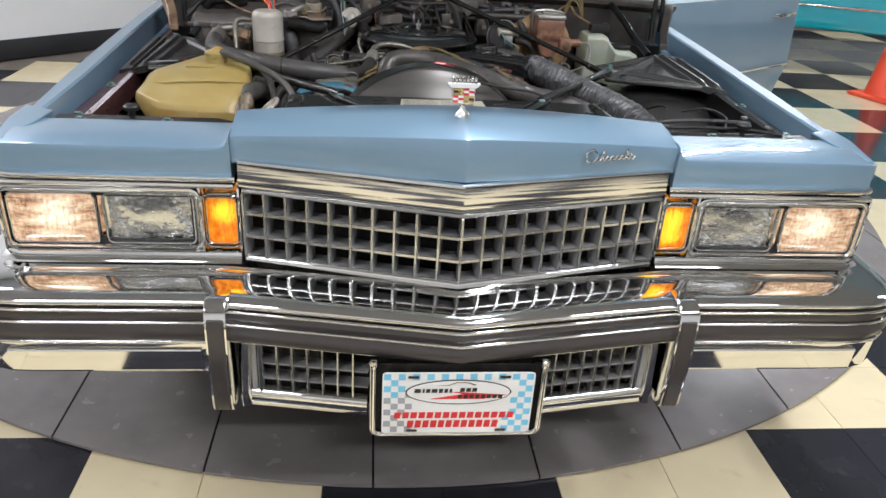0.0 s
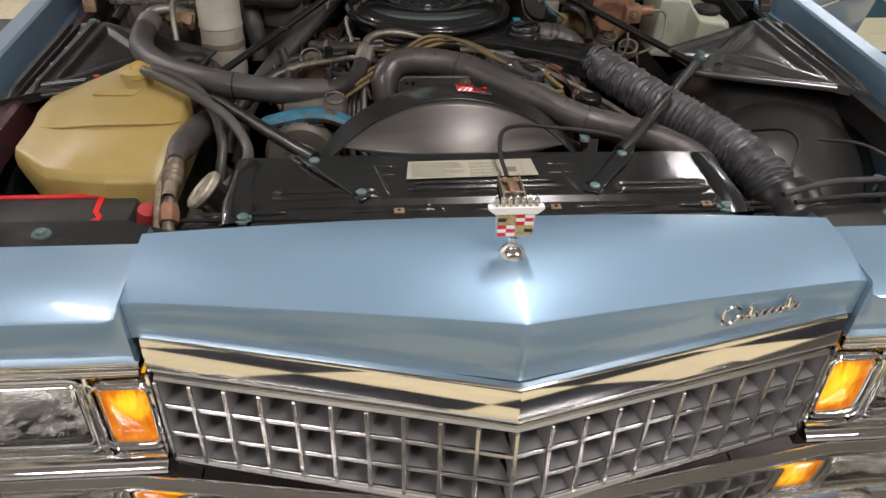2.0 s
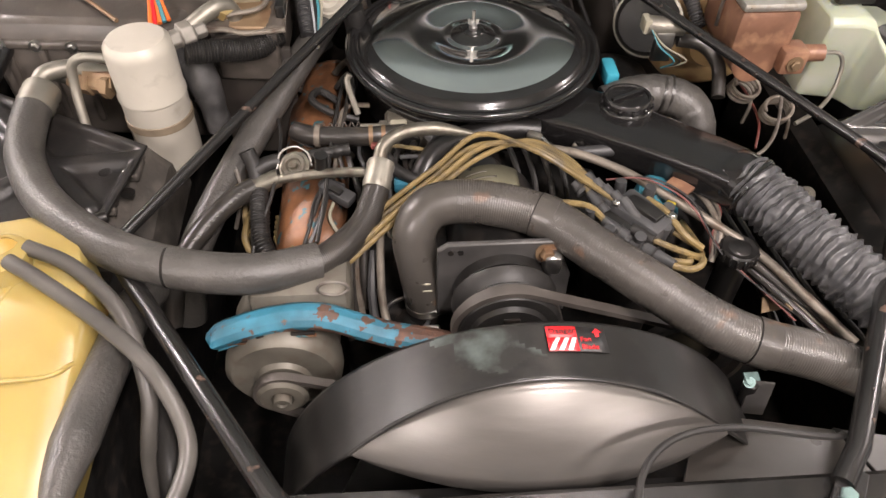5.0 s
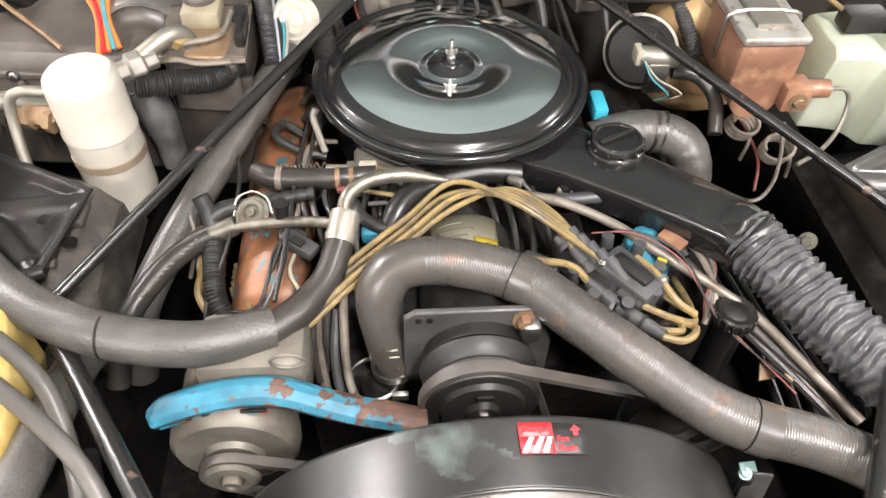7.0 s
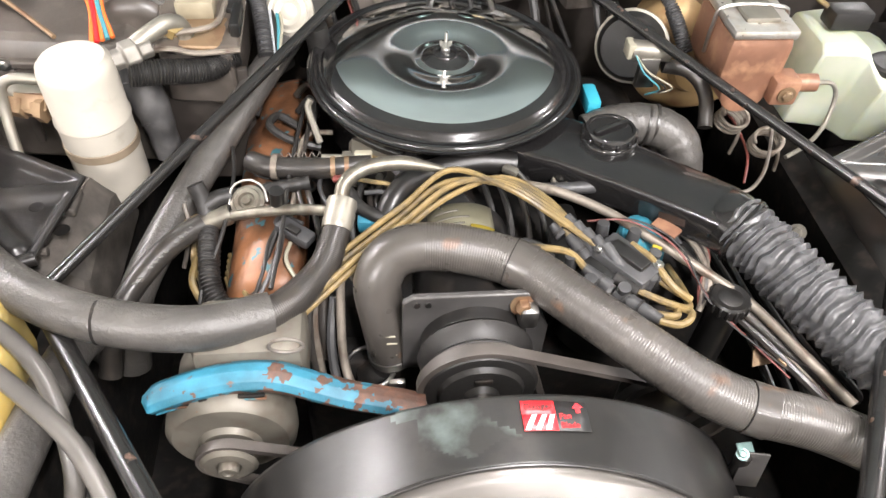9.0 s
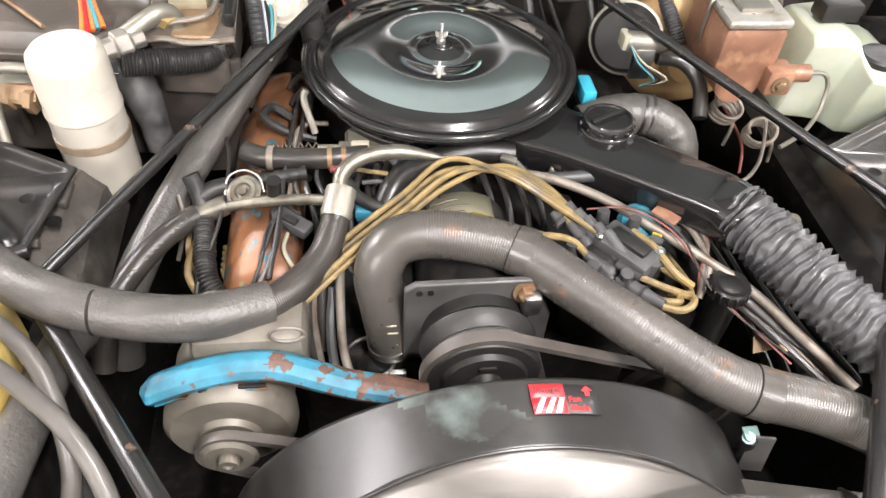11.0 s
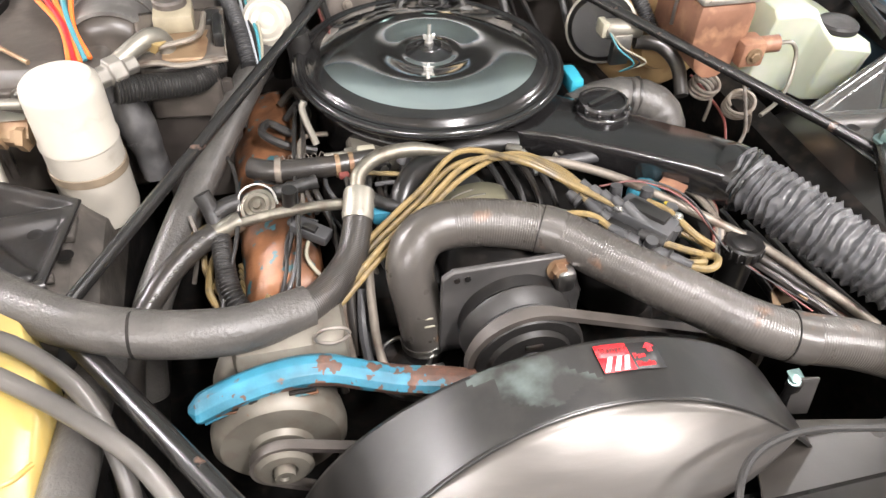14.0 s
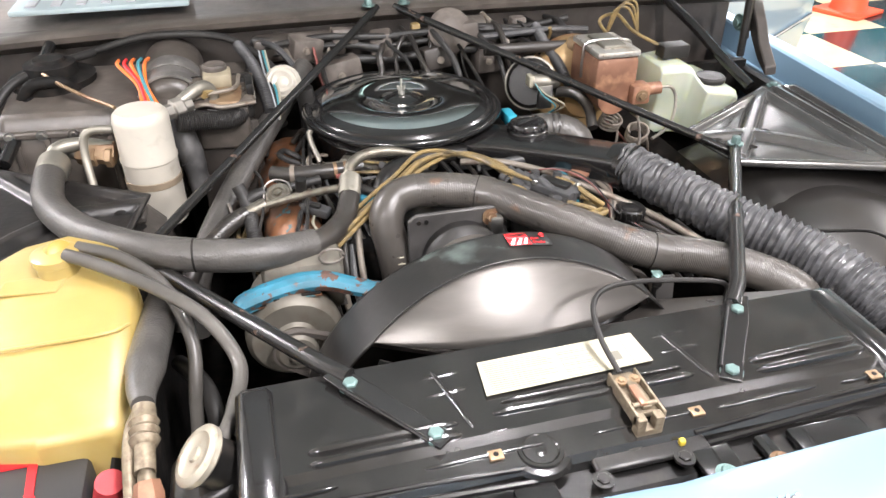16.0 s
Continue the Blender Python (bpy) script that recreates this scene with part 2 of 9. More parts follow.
M_TANK = translucent("yellowed_poly_tank", (0.345, 0.255, 0.082), (0.38, 0.3, 0.115))
M_RESERV = translucent("greenish_poly_bottle", (0.41, 0.45, 0.35), (0.5, 0.52, 0.43))


def glass(name, color, rough=0.03):
    m = bpy.data.materials.new(name)
    m.use_nodes = True
    b = m.node_tree.nodes["Principled BSDF"]
    b.inputs["Base Color"].default_value = (*color, 1)
    b.inputs["Roughness"].default_value = rough
    b.inputs["Transmission Weight"].default_value = 1.0
    b.inputs["IOR"].default_value = 1.45
    return m


M_GLASS = glass("clear_glass", (0.95, 0.97, 0.97))


def ribbed(name, base, scale, strength, axis):
    """A rubber with fine rings across one direction of the generated box."""
    m = base.copy()
    m.name = name
    nt = m.node_tree
    b = nt.nodes["Principled BSDF"]
    w = nt.nodes.new("ShaderNodeTexWave")
    w.bands_direction = axis
    w.inputs["Scale"].default_value, w.inputs["Distortion"].default_value = scale, 0.6
    uv = nt.nodes.new("ShaderNodeUVMap")
    nt.links.new(uv.outputs["UV"], w.inputs["Vector"])
    bp = nt.nodes.new("ShaderNodeBump")
    bp.inputs["Strength"].default_value, bp.inputs["Distance"].default_value = strength, 0.002
    nt.links.new(w.outputs["Fac"], bp.inputs["Height"])
    nt.links.new(bp.outputs["Normal"], b.inputs["Normal"])
    return m


M_HOSERIB = ribbed("ribbed_hose_rubber", M_HOSE, 140.0, 0.2, "X")


M_LAMPON = glow("lit_headlamp_glass", (0.1, 0.07, 0.05), (1.0, 0.42, 0.15), (1.0, 0.78, 0.5), 0.18, 1.9, [(-0.8, 0.1, 0.755), (0.79, 0.1, 0.76)], 0.065, 0.75, (16, 40, 75), 0.68)
M_AMBER = glow("lit_amber_lens", (0.4, 0.07, 0.001), (1.0, 0.2, 0.0), (1.0, 0.6, 0.02), 0.7, 1.5, [(-0.4715, 0.1, 0.771), (0.467, 0.1, 0.77), (0.4665, 0.1, 0.737)], 0.034, 2.2, (60, 20, 40), 0.9, (240, 20, 30), 0.1)



# ---- mesh helpers ----
def V(*a):
    return Vector(a)


def smooth_path(pts, n=6):
    p = [Vector(q) for q in pts]
    if len(p) < 3:
        return p
    p = [p[0] * 2 - p[1]] + p + [p[-1] * 2 - p[-2]]
    out = []
    for i in range(1, len(p) - 2):
        for k in range(n):
            t = k / n
            a, b, c, d = p[i - 1], p[i], p[i + 1], p[i + 2]
            out.append(0.5 * (2 * b + (c - a) * t + (2 * a - 5 * b + 4 * c - d) * t * t + (3 * b - a - 3 * c + d) * t ** 3))
    out.append(p[-2])
    return out


def tube(bm, pts, r, seg=12, n=6, smooth=True):
    """Sweeps a round section along pts; r is a number or a function of 0..1 along the way."""
    path = smooth_path(pts, n) if smooth else [Vector(q) for q in pts]
    uv = bm.loops.layers.uv.verify()
    lens = [0.0]
    for a, b in zip(path, path[1:]):
        lens.append(lens[-1] + (b - a).length)
    total = lens[-1] or 1.0
    rings, nrm = [], None
    for i, p in enumerate(path):
        d = (path[min(i + 1, len(path) - 1)] - path[max(i - 1, 0)]).normalized()
        if nrm is None:
            nrm = d.orthogonal().normalized()
        nrm = (nrm - d * nrm.dot(d)).normalized()
        bi = d.cross(nrm)
        rad = r(lens[i] / total) if callable(r) else r
        rings.append([bm.verts.new(p + (nrm * math.cos(a) + bi * math.sin(a)) * rad) for a in [2 * math.pi * k / seg for k in range(seg)]])
    for i in range(len(rings) - 1):
        for k in range(seg):
            f = bm.faces.new((rings[i][k], rings[i][(k + 1) % seg], rings[i + 1][(k + 1) % seg], rings[i + 1][k]))
            us = (lens[i], lens[i], lens[i + 1], lens[i + 1])
            vs = (k / seg, (k + 1) / seg, (k + 1) / seg, k / seg)
            for lp, u, v in zip(f.loops, us, vs):
                lp[uv].uv = (u, v)
    bm.faces.new(rings[0][::-1])
    bm.faces.new(rings[-1])
    return bm


def along(p0, p1):
    """A frame at p0 whose z points to p1."""
    d = Vector(p1) - Vector(p0)
    return Matrix.Translation(p0) @ d.to_track_quat("Z", "Y").to_matrix().to_4x4()


def cyl(bm, p0, p1, r, r1=None, seg=20):
    r1 = r if r1 is None else r1
    m, h = along(p0, p1), (Vector(p1) - Vector(p0)).length
    return lathe(bm, [(0, 0), (r, 0), (r1, h), (0, h)], m, seg)


def lathe(bm, prof, m=Matrix.Identity(4), seg=32):
    rings = []
    for r, z in prof:
        if r < 1e-6:
            rings.append([bm.verts.new(m @ V(0, 0, z))])
        else:
            rings.append([bm.verts.new(m @ V(r * math.cos(a), r * math.sin(a), z)) for a in [2 * math.pi * k / seg for k in range(seg)]])
    for a, b in zip(rings, rings[1:]):
        for k in range(seg):
            q = [a[k % len(a)], a[(k + 1) % len(a)], b[(k + 1) % len(b)], b[k % len(b)]]
            q = list(dict.fromkeys(q))
            if len(q) > 2:
                bm.faces.new(q)
    return bm


def box(bm, c, s, m=Matrix.Identity(4), bev=0.0, seg=2):
    geo = bmesh.ops.create_cube(bm, size=1.0, matrix=m @ Matrix.Translation(c) @ Matrix.Diagonal((*s, 1)))
    if bev:
        edges = list({e for v in geo["verts"] for e in v.link_edges})
        bmesh.ops.bevel(bm, geom=edges, offset=bev, segments=seg, affect="EDGES", profile=0.5)
    return bm


def prism(bm, poly, z0, z1, m=Matrix.Identity(4)):
    """A flat outline (x, y) between z0 and z1."""
    a = [bm.verts.new(m @ V(x, y, z0)) for x, y in poly]
    b = [bm.verts.new(m @ V(x, y, z1)) for x, y in poly]
    n = len(poly)
    bm.faces.new(a[::-1])
    bm.faces.new(b)
    for k in range(n):
        bm.faces.new((a[k], a[(k + 1) % n], b[(k + 1) % n], b[k]))
    return bm


def loft(bm, sections, caps=True):
    rings = [[bm.verts.new(p) for p in s] for s in sections]
    n = len(rings[0])
    for a, b in zip(rings, rings[1:]):
        for k in range(n):
            bm.faces.new((a[k], a[(k + 1) % n], b[(k + 1) % n], b[k]))
    if caps:
        bm.faces.new(rings[0][::-1])
        bm.faces.new(rings[-1])
    return bm


def grid(bm, f, nu, nv):
    """An open sheet of points f(u, v), u and v in 0..1."""
    vs = [[bm.verts.new(f(i / nu, j / nv)) for j in range(nv + 1)] for i in range(nu + 1)]
    for i in range(nu):
        for j in range(nv):
            bm.faces.new((vs[i][j], vs[i + 1][j], vs[i + 1][j + 1], vs[i][j + 1]))
    return bm


def rounded(w, h, r, n=4, cx=0.0, cy=0.0):
    """A rounded rectangle's outline."""
    out = []
    for sx, sy, a0 in ((1, 1, 0), (-1, 1, 90), (-1, -1, 180), (1, -1, 270)):
        for k in range(n + 1):
            a = radians(a0 + 90 * k / n)
            out.append((cx + sx * (w / 2 - r) + r * math.cos(a), cy + sy * (h / 2 - r) + r * math.sin(a)))
    return out


def part(name, bm, material, parent=None, label="", smooth=38, bevel=0.0, thick=0.0, off=-1.0):
    """Links a bmesh as one mesh under a thing or a part."""
    bmesh.ops.recalc_face_normals(bm, faces=bm.faces)
    me = bpy.data.meshes.new(name)
    bm.to_mesh(me)
    bm.free()
    for mm in material if isinstance(material, (list, tuple)) else [material]:
        me.materials.append(mm)
    if smooth:
        me.shade_smooth()
        me.set_sharp_from_angle(angle=radians(smooth))
    ob = new(name, me)
    ob.parent = parent
    if thick:
        mod = ob.modifiers.new("thickness", "SOLIDIFY")
        mod.thickness, mod.offset = thick, off
    if bevel:
        mod = ob.modifiers.new("bevel", "BEVEL")
        mod.width, mod.segments, mod.limit_method = bevel, 2, "ANGLE"
        mod.angle_limit = radians(40)
    return tagged(ob, label) if label else ob


def B():
    return bmesh.new()


def hexbolt(bm, p, axis=(0, 0, 1), r=0.008, h=0.007, flange=1.6):
    m = along(p, Vector(p) + Vector(axis))
    lathe(bm, [(0, -0.002), (r * flange, -0.002), (r * flange, 0.0015), (0, 0.0015)], m, 16)
    lathe(bm, [(0, 0.0015), (r, 0.0015), (r, h * 0.8), (r * 0.8, h), (0, h)], m, 6)
    return bm


def strip_sweep(bm, plan, prof):
    """Sweeps a closed profile of (outward, z) along a plan line of (x, y), mitred; outward is to the right of the way."""
    p = [Vector((x, y)) for x, y in plan]
    secs = []
    for i, q in enumerate(p):
        d0 = (q - p[i - 1]).normalized() if i else (p[1] - q).normalized()
        d1 = (p[i + 1] - q).normalized() if i < len(p) - 1 else d0
        n0, n1 = Vector((d0.y, -d0.x)), Vector((d1.y, -d1.x))
        n = (n0 + n1).normalized()
        k = 1.0 / max(0.4, n.dot(n0))
        secs.append([V(q.x + n.x * o * k, q.y + n.y * o * k, z) for o, z in prof])
    return loft(bm, secs)


def text_mesh(bm, words, size, m):
    """Adds the outline of some words, flat, to a bmesh."""
    cu = bpy.data.curves.new("words", "FONT")
    cu.body, cu.size, cu.align_x, cu.extrude = words, size, "LEFT", 0.0003
    ob = bpy.data.objects.new("words", cu)
    scene.collection.objects.link(ob)
    me = bpy.data.meshes.new_from_object(ob.evaluated_get(bpy.context.evaluated_depsgraph_get()))
    me.transform(m)
    bm.from_mesh(me)
    bpy.data.objects.remove(ob)
    bpy.data.meshes.remove(me)
    return bm
# ---- the showroom ----
FLOOR_Z, TILE = -0.012, 0.3074
TX, TY = -0.906, 0.338
TABLE_C, TABLE_R = (-0.05, 2.575), 2.45

floor = part("floor", box(B(), (0.5, 3.0, -0.17), (17.0, 17.0, 0.3)), M_GROUT, None, "polished checkerboard showroom floor of cream and black tiles")
tagged(floor, kind="structure", category="floor")


def wall(name, a, b, thickness=0.15, height=CEILING):
    d = Vector((b[0] - a[0], b[1] - a[1], 0))
    m = Matrix.Translation((a[0], a[1], 0)) @ Matrix.Rotation(math.atan2(d.y, d.x), 4, "Z")
    w = part(name, box(B(), (d.length / 2, thickness / 2, height / 2 - 0.01), (d.length, thickness, height), m), M_WALL, None, "smooth white painted showroom wall")
    tagged(w, kind="structure", category="wall")
    base = part("baseboard", box(B(), (d.length / 2, -0.008, 0.065), (d.length, 0.016, 0.15), m, 0.004), M_BASE, None, "black vinyl baseboard along the wall")
    tagged(base, kind="structure", category="baseboard")


wall("wall_west", (-4.6, -5.4), (-4.6, 3.0))
wall("wall_northwest", (-4.6, 3.0), (0.4, 8.0))
wall("wall_north", (0.4, 8.0), (8.8, 8.0))
wall("wall_east", (8.8, 8.0), (8.8, -5.4))
wall("wall_south", (8.8, -5.4), (-4.6, -5.4))
ceiling = part("ceiling", box(B(), (0.5, 3.0, CEILING + 0.05), (17.0, 17.0, 0.1)), M_CEIL, None, "flat pale grey painted ceiling")
tagged(ceiling, kind="structure", category="ceiling")


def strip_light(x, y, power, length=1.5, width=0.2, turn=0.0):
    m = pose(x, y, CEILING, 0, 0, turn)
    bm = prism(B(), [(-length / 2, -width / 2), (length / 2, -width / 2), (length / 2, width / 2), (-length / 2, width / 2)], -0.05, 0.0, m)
    ob = part("ceiling_light", bm, M_WALL, None, "unseen long white fluorescent ceiling strip light, switched on", bevel=0.006)
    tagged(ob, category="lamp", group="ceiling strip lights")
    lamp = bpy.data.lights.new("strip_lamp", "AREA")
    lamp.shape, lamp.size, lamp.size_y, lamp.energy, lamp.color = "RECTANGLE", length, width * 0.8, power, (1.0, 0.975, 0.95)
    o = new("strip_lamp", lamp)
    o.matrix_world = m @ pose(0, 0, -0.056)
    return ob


# Unseen strips; places and powers are set to balance nose, bay and reflections.
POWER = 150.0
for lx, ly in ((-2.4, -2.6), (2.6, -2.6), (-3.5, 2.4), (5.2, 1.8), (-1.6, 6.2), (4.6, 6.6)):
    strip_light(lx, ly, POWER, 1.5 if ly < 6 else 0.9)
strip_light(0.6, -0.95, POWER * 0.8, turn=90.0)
# Unseen strip added above the hood to brighten the nose, not the bay.
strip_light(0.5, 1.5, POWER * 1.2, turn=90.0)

# turntable: a low round stage in long sheets
turntable = part("turntable", lathe(B(), [(0, -0.02), (TABLE_R - 0.01, -0.02), (TABLE_R - 0.01, -0.004), (0, -0.004)], pose(*TABLE_C, 0), 128), M_DARK, None,
                 "low round grey turntable of long butted sheets")
tagged(turntable, kind="structure", category="turntable")
edges = [TABLE_C[0] - TABLE_R + 0.0001] + [-2.3, -1.88, -1.45, -1.022, -0.597, -0.162, 0.277, 0.70, 1.11, 1.53, 1.96, 2.2] + [TABLE_C[0] + TABLE_R - 0.0001]
for xa, xb in zip(edges, edges[1:]):
    xa, xb = xa + 0.003, xb - 0.003
    if xb - xa < 0.02:
        continue
    lower, upper = [], []
    for k in range(13):
        x = xa + (xb - xa) * k / 12
        h = math.sqrt(max(0.0, TABLE_R ** 2 - (x - TABLE_C[0]) ** 2))
        lower.append((x, TABLE_C[1] - h))
        upper.append((x, TABLE_C[1] + h))
    part("sheet", prism(B(), lower + upper[::-1], -0.009, 0.0), M_TABLE, turntable, smooth=0)

# things far behind the car
cone = part("traffic_cone", box(B(), (0, 0, 0.016), (0.36, 0.36, 0.03), bev=0.01), M_CONE, None, "bright orange plastic traffic cone on the floor")
part("body", lathe(B(), [(0.135, 0.03), (0.125, 0.06), (0.035, 0.68), (0.025, 0.7), (0.02, 0.7), (0.028, 0.66), (0.11, 0.05)], Matrix.Identity(4), 32), M_CONE, cone)
cone.matrix_world = pose(4.02, 4.42, FLOOR_Z, 0, 0, 20)
tagged(cone, category="traffic cone")

teal = new("parked_car")
tagged(teal, "parked turquoise classic car with chrome side trim", "car")


def teal_sec(y, half, zt):
    return [V(half - 0.02, y, 0.34), V(half, y, 0.42), V(half, y, 0.62), V(half - 0.03, y, 0.8), V(half - 0.1, y, zt), V(-half + 0.1, y, zt),
            V(-half + 0.03, y, 0.8), V(-half, y, 0.62), V(-half, y, 0.42), V(-half + 0.02, y, 0.34)]


part("body", loft(B(), [teal_sec(-2.45, 0.7, 0.8), teal_sec(-2.4, 0.84, 0.88), teal_sec(-1.5, 0.92, 0.95), teal_sec(0, 0.94, 0.97), teal_sec(1.6, 0.92, 0.98), teal_sec(2.4, 0.8, 0.9)]),
     M_TEAL, teal, bevel=0.02)
part("cabin", loft(B(), [[V(-0.75, -0.9, 0.95), V(0.75, -0.9, 0.95), V(0.75, 1.4, 0.95), V(-0.75, 1.4, 0.95)],
                         [V(-0.6, -0.3, 1.4), V(0.6, -0.3, 1.4), V(0.6, 1.0, 1.4), V(-0.6, 1.0, 1.4)]]), M_TEAL, teal, bevel=0.05)
for z in (0.56, 0.78):
    for s in (-1, 1):
        part("trim_strip", box(B(), (s * (0.945 if z < 0.7 else 0.925), -0.2, z), (0.016, 3.8, 0.022), bev=0.006), M_CHROME, teal)
part("bumper", tube(B(), [(-0.85, -2.3, 0.47), (-0.7, -2.52, 0.47), (0, -2.58, 0.47), (0.7, -2.52, 0.47), (0.85, -2.3, 0.47)], 0.06), M_CHROME, teal)
for s in (-1, 1):
    for wy in (-1.55, 1.5):
        part("tyre", lathe(B(), [(0.2, -0.09), (0.32, -0.09), (0.34, -0.05), (0.34, 0.05), (0.32, 0.09), (0.2, 0.09), (0.18, 0.03), (0, 0.03)], pose(s * 0.8, wy, 0.34, 0, 90, 0), 40), M_TYRE, teal)
teal.matrix_world = pose(5.0, 6.2, FLOOR_Z, 0, 0, 66)
# ---- the big blue car ----
car = new("car")
tagged(car, "light blue luxury sedan, hood raised, headlights lit, on a turntable", "car")


def lerp(a, b, t):
    return a + (b - a) * t


def front_y(x):
    return 0.107 * min(1.0, abs(x) / 0.435)


def header_section(x):
    a = abs(x) / 0.452
    yf, zc = front_y(x), lerp(0.969, 0.928, a ** 1.2)
    zr, yr = lerp(0.978, 0.945, a ** 1.5), lerp(0.203, 0.235, a)
    zb = lerp(0.882, 0.872, a)
    zm = max(lerp(0.982, 0.943, a ** 1.5), zc)
    return [V(x, yf + 0.004, zb), V(x, yf, zc - 0.005), V(x, yf + 0.0015, zc - 0.0015), V(x, yf + 0.005, zc), V(x, lerp(yf, yr, 0.5), zm), V(x, yr - 0.012, zr + 0.001),
            V(x, yr - 0.003, zr - 0.004), V(x, yr, zr - 0.014), V(x, yr, zr - 0.05), V(x, yf + 0.03, zb - 0.01)]


xs = [-0.452, -0.449, -0.44, -0.38, -0.3, -0.2, -0.1, -0.03, -0.006, 0, 0.006, 0.03, 0.1, 0.2, 0.3, 0.38, 0.44, 0.449, 0.452]
part("nose_panel", loft(B(), [header_section(x) for x in xs]), M_BLUE, car, "light blue painted nose panel with centre crease", smooth=28)


def fender_front(s):
    secs = []
    for x, y0, dz in ((0.4525, 0.098, 0.028), (0.462, 0.1, 0.006), (0.475, 0.101, 0.0), (0.6, 0.102, 0.0), (0.8, 0.103, 0.0), (0.885, 0.105, -0.001), (0.898, 0.112, -0.006), (0.903, 0.13, -0.03)):
        zt = 0.905 + dz
        secs.append([V(s * x, y0 + 0.004, 0.846), V(s * x, y0, zt - 0.007), V(s * x, y0 + 0.0018, zt - 0.0018), V(s * x, y0 + 0.007, zt), V(s * x, 0.19, zt + 0.004),
                     V(s * x, 0.258, zt + 0.002), V(s * x, 0.264, zt - 0.01), V(s * x, 0.264, zt - 0.05), V(s * x, y0 + 0.03, 0.835)])
    if s < 0:
        secs = [q[::-1] for q in secs]
    part("fender_nose", loft(B(), secs), M_BLUE, car, smooth=30)


def fender_side(s):
    secs = []
    for y, xo, zt in ((0.118, 0.903, 0.905), (0.2, 0.908, 0.907), (0.3, 0.915, 0.909), (0.6, 0.942, 0.914), (0.96, 0.966, 0.919), (1.3, 0.985, 0.925), (1.62, 1.0, 0.93), (1.78, 1.004, 0.932)):
        w = 0.02 + 0.03 * min(1.0, (y - 0.118) / 0.5)
        drop = 0.012 + 0.05 * min(1.0, (y - 0.118) / 0.3)
        low = 0.32 if y > 0.5 else 0.6
        secs.append([V(s * (xo - 0.03), y, low), V(s * (xo - 0.01), y, low + 0.04), V(s * (xo + 0.012), y, max(0.66, low)), V(s * xo, y, zt - 0.05), V(s * (xo - 0.004), y, zt - 0.008), V(s * (xo - 0.012), y, zt),
                     V(s * (xo - w), y, zt), V(s * (xo - w - 0.006), y, zt - 0.004), V(s * (xo - w - 0.016), y, zt - drop), V(s * (xo - w - 0.06), y, zt - drop - 0.006),
                     V(s * (xo - w - 0.04), y, zt - drop - 0.02), V(s * (xo - 0.04), y, 0.5)])
    if s < 0:
        secs = [q[::-1] for q in secs]
    part("fender", loft(B(), secs), M_BLUE, car, "light blue painted front fender", smooth=30)
    # filler wedge at the fender's front tip
    wedge = [[V(s * 0.9, 0.115, 0.9), V(s * 0.914, 0.13, 0.895), V(s * 0.914, 0.13, 0.86), V(s * 0.9, 0.115, 0.86)],
             [V(s * 0.858, 0.21, 0.911), V(s * 0.917, 0.24, 0.912), V(s * 0.922, 0.24, 0.87), V(s * 0.86, 0.21, 0.88)],
             [V(s * 0.85, 0.30, 0.912), V(s * 0.916, 0.33, 0.914), V(s * 0.922, 0.33, 0.87), V(s * 0.86, 0.3, 0.88)]]
    part("fender_tip", loft(B(), wedge), M_BLUE, car, smooth=20, bevel=0.003)


for s in (-1, 1):
    fender_front(s)
    fender_side(s)

# chrome moulding over the grille, in a V, and thin mouldings over the lamps
part("header_moulding", strip_sweep(B(), [(-0.437, 0.108), (0, 0.0), (0.437, 0.108)],
                                    [(0.0, 0.8805), (0.006, 0.8805), (0.0082, 0.8795), (0.0088, 0.877), (0.0108, 0.8385), (0.0105, 0.836), (0.0088, 0.8345), (0.0085, 0.831), (0.0095, 0.829), (0.009, 0.8265), (0.006, 0.822), (-0.02, 0.822), (-0.02, 0.878)]),
     M_CHROME, car, "bright chrome V-shaped moulding above the grille", smooth=14)
for s in (-1, 1):
    plan = [(s * 0.445, 0.1), (s * 0.87, 0.102), (s * 0.898, 0.112), (s * 0.906, 0.16)]
    plan = plan if s > 0 else plan[::-1]
    part("lamp_moulding", strip_sweep(B(), plan, [(0.0, 0.8475), (0.0065, 0.8465), (0.0085, 0.842), (0.006, 0.836), (0.0, 0.833), (-0.02, 0.833), (-0.02, 0.849)]), M_CHROME, car, smooth=50)

# grille: an egg-crate V of deep grey bars with bright edges
GY0, GZ0, GZ1 = -0.008, 0.668, 0.822
grille = part("grille", strip_sweep(B(), [(-0.432, 0.1), (0, GY0), (0.432, 0.1)], [(0.004, GZ0 + 0.004), (0.007, GZ0), (0.006, GZ0 - 0.008), (-0.05, GZ0 - 0.008), (-0.05, GZ0 + 0.003)]),
              M_CHROME, car, "chrome egg-crate grille in a shallow V", smooth=50)
part("top_rail", strip_sweep(B(), [(-0.432, 0.1), (0, GY0), (0.432, 0.1)], [(0.004, 0.814), (0.006, 0.817), (0.004, 0.8215), (-0.03, 0.8215), (-0.03, 0.814)]), M_CHROME2, grille, smooth=50)


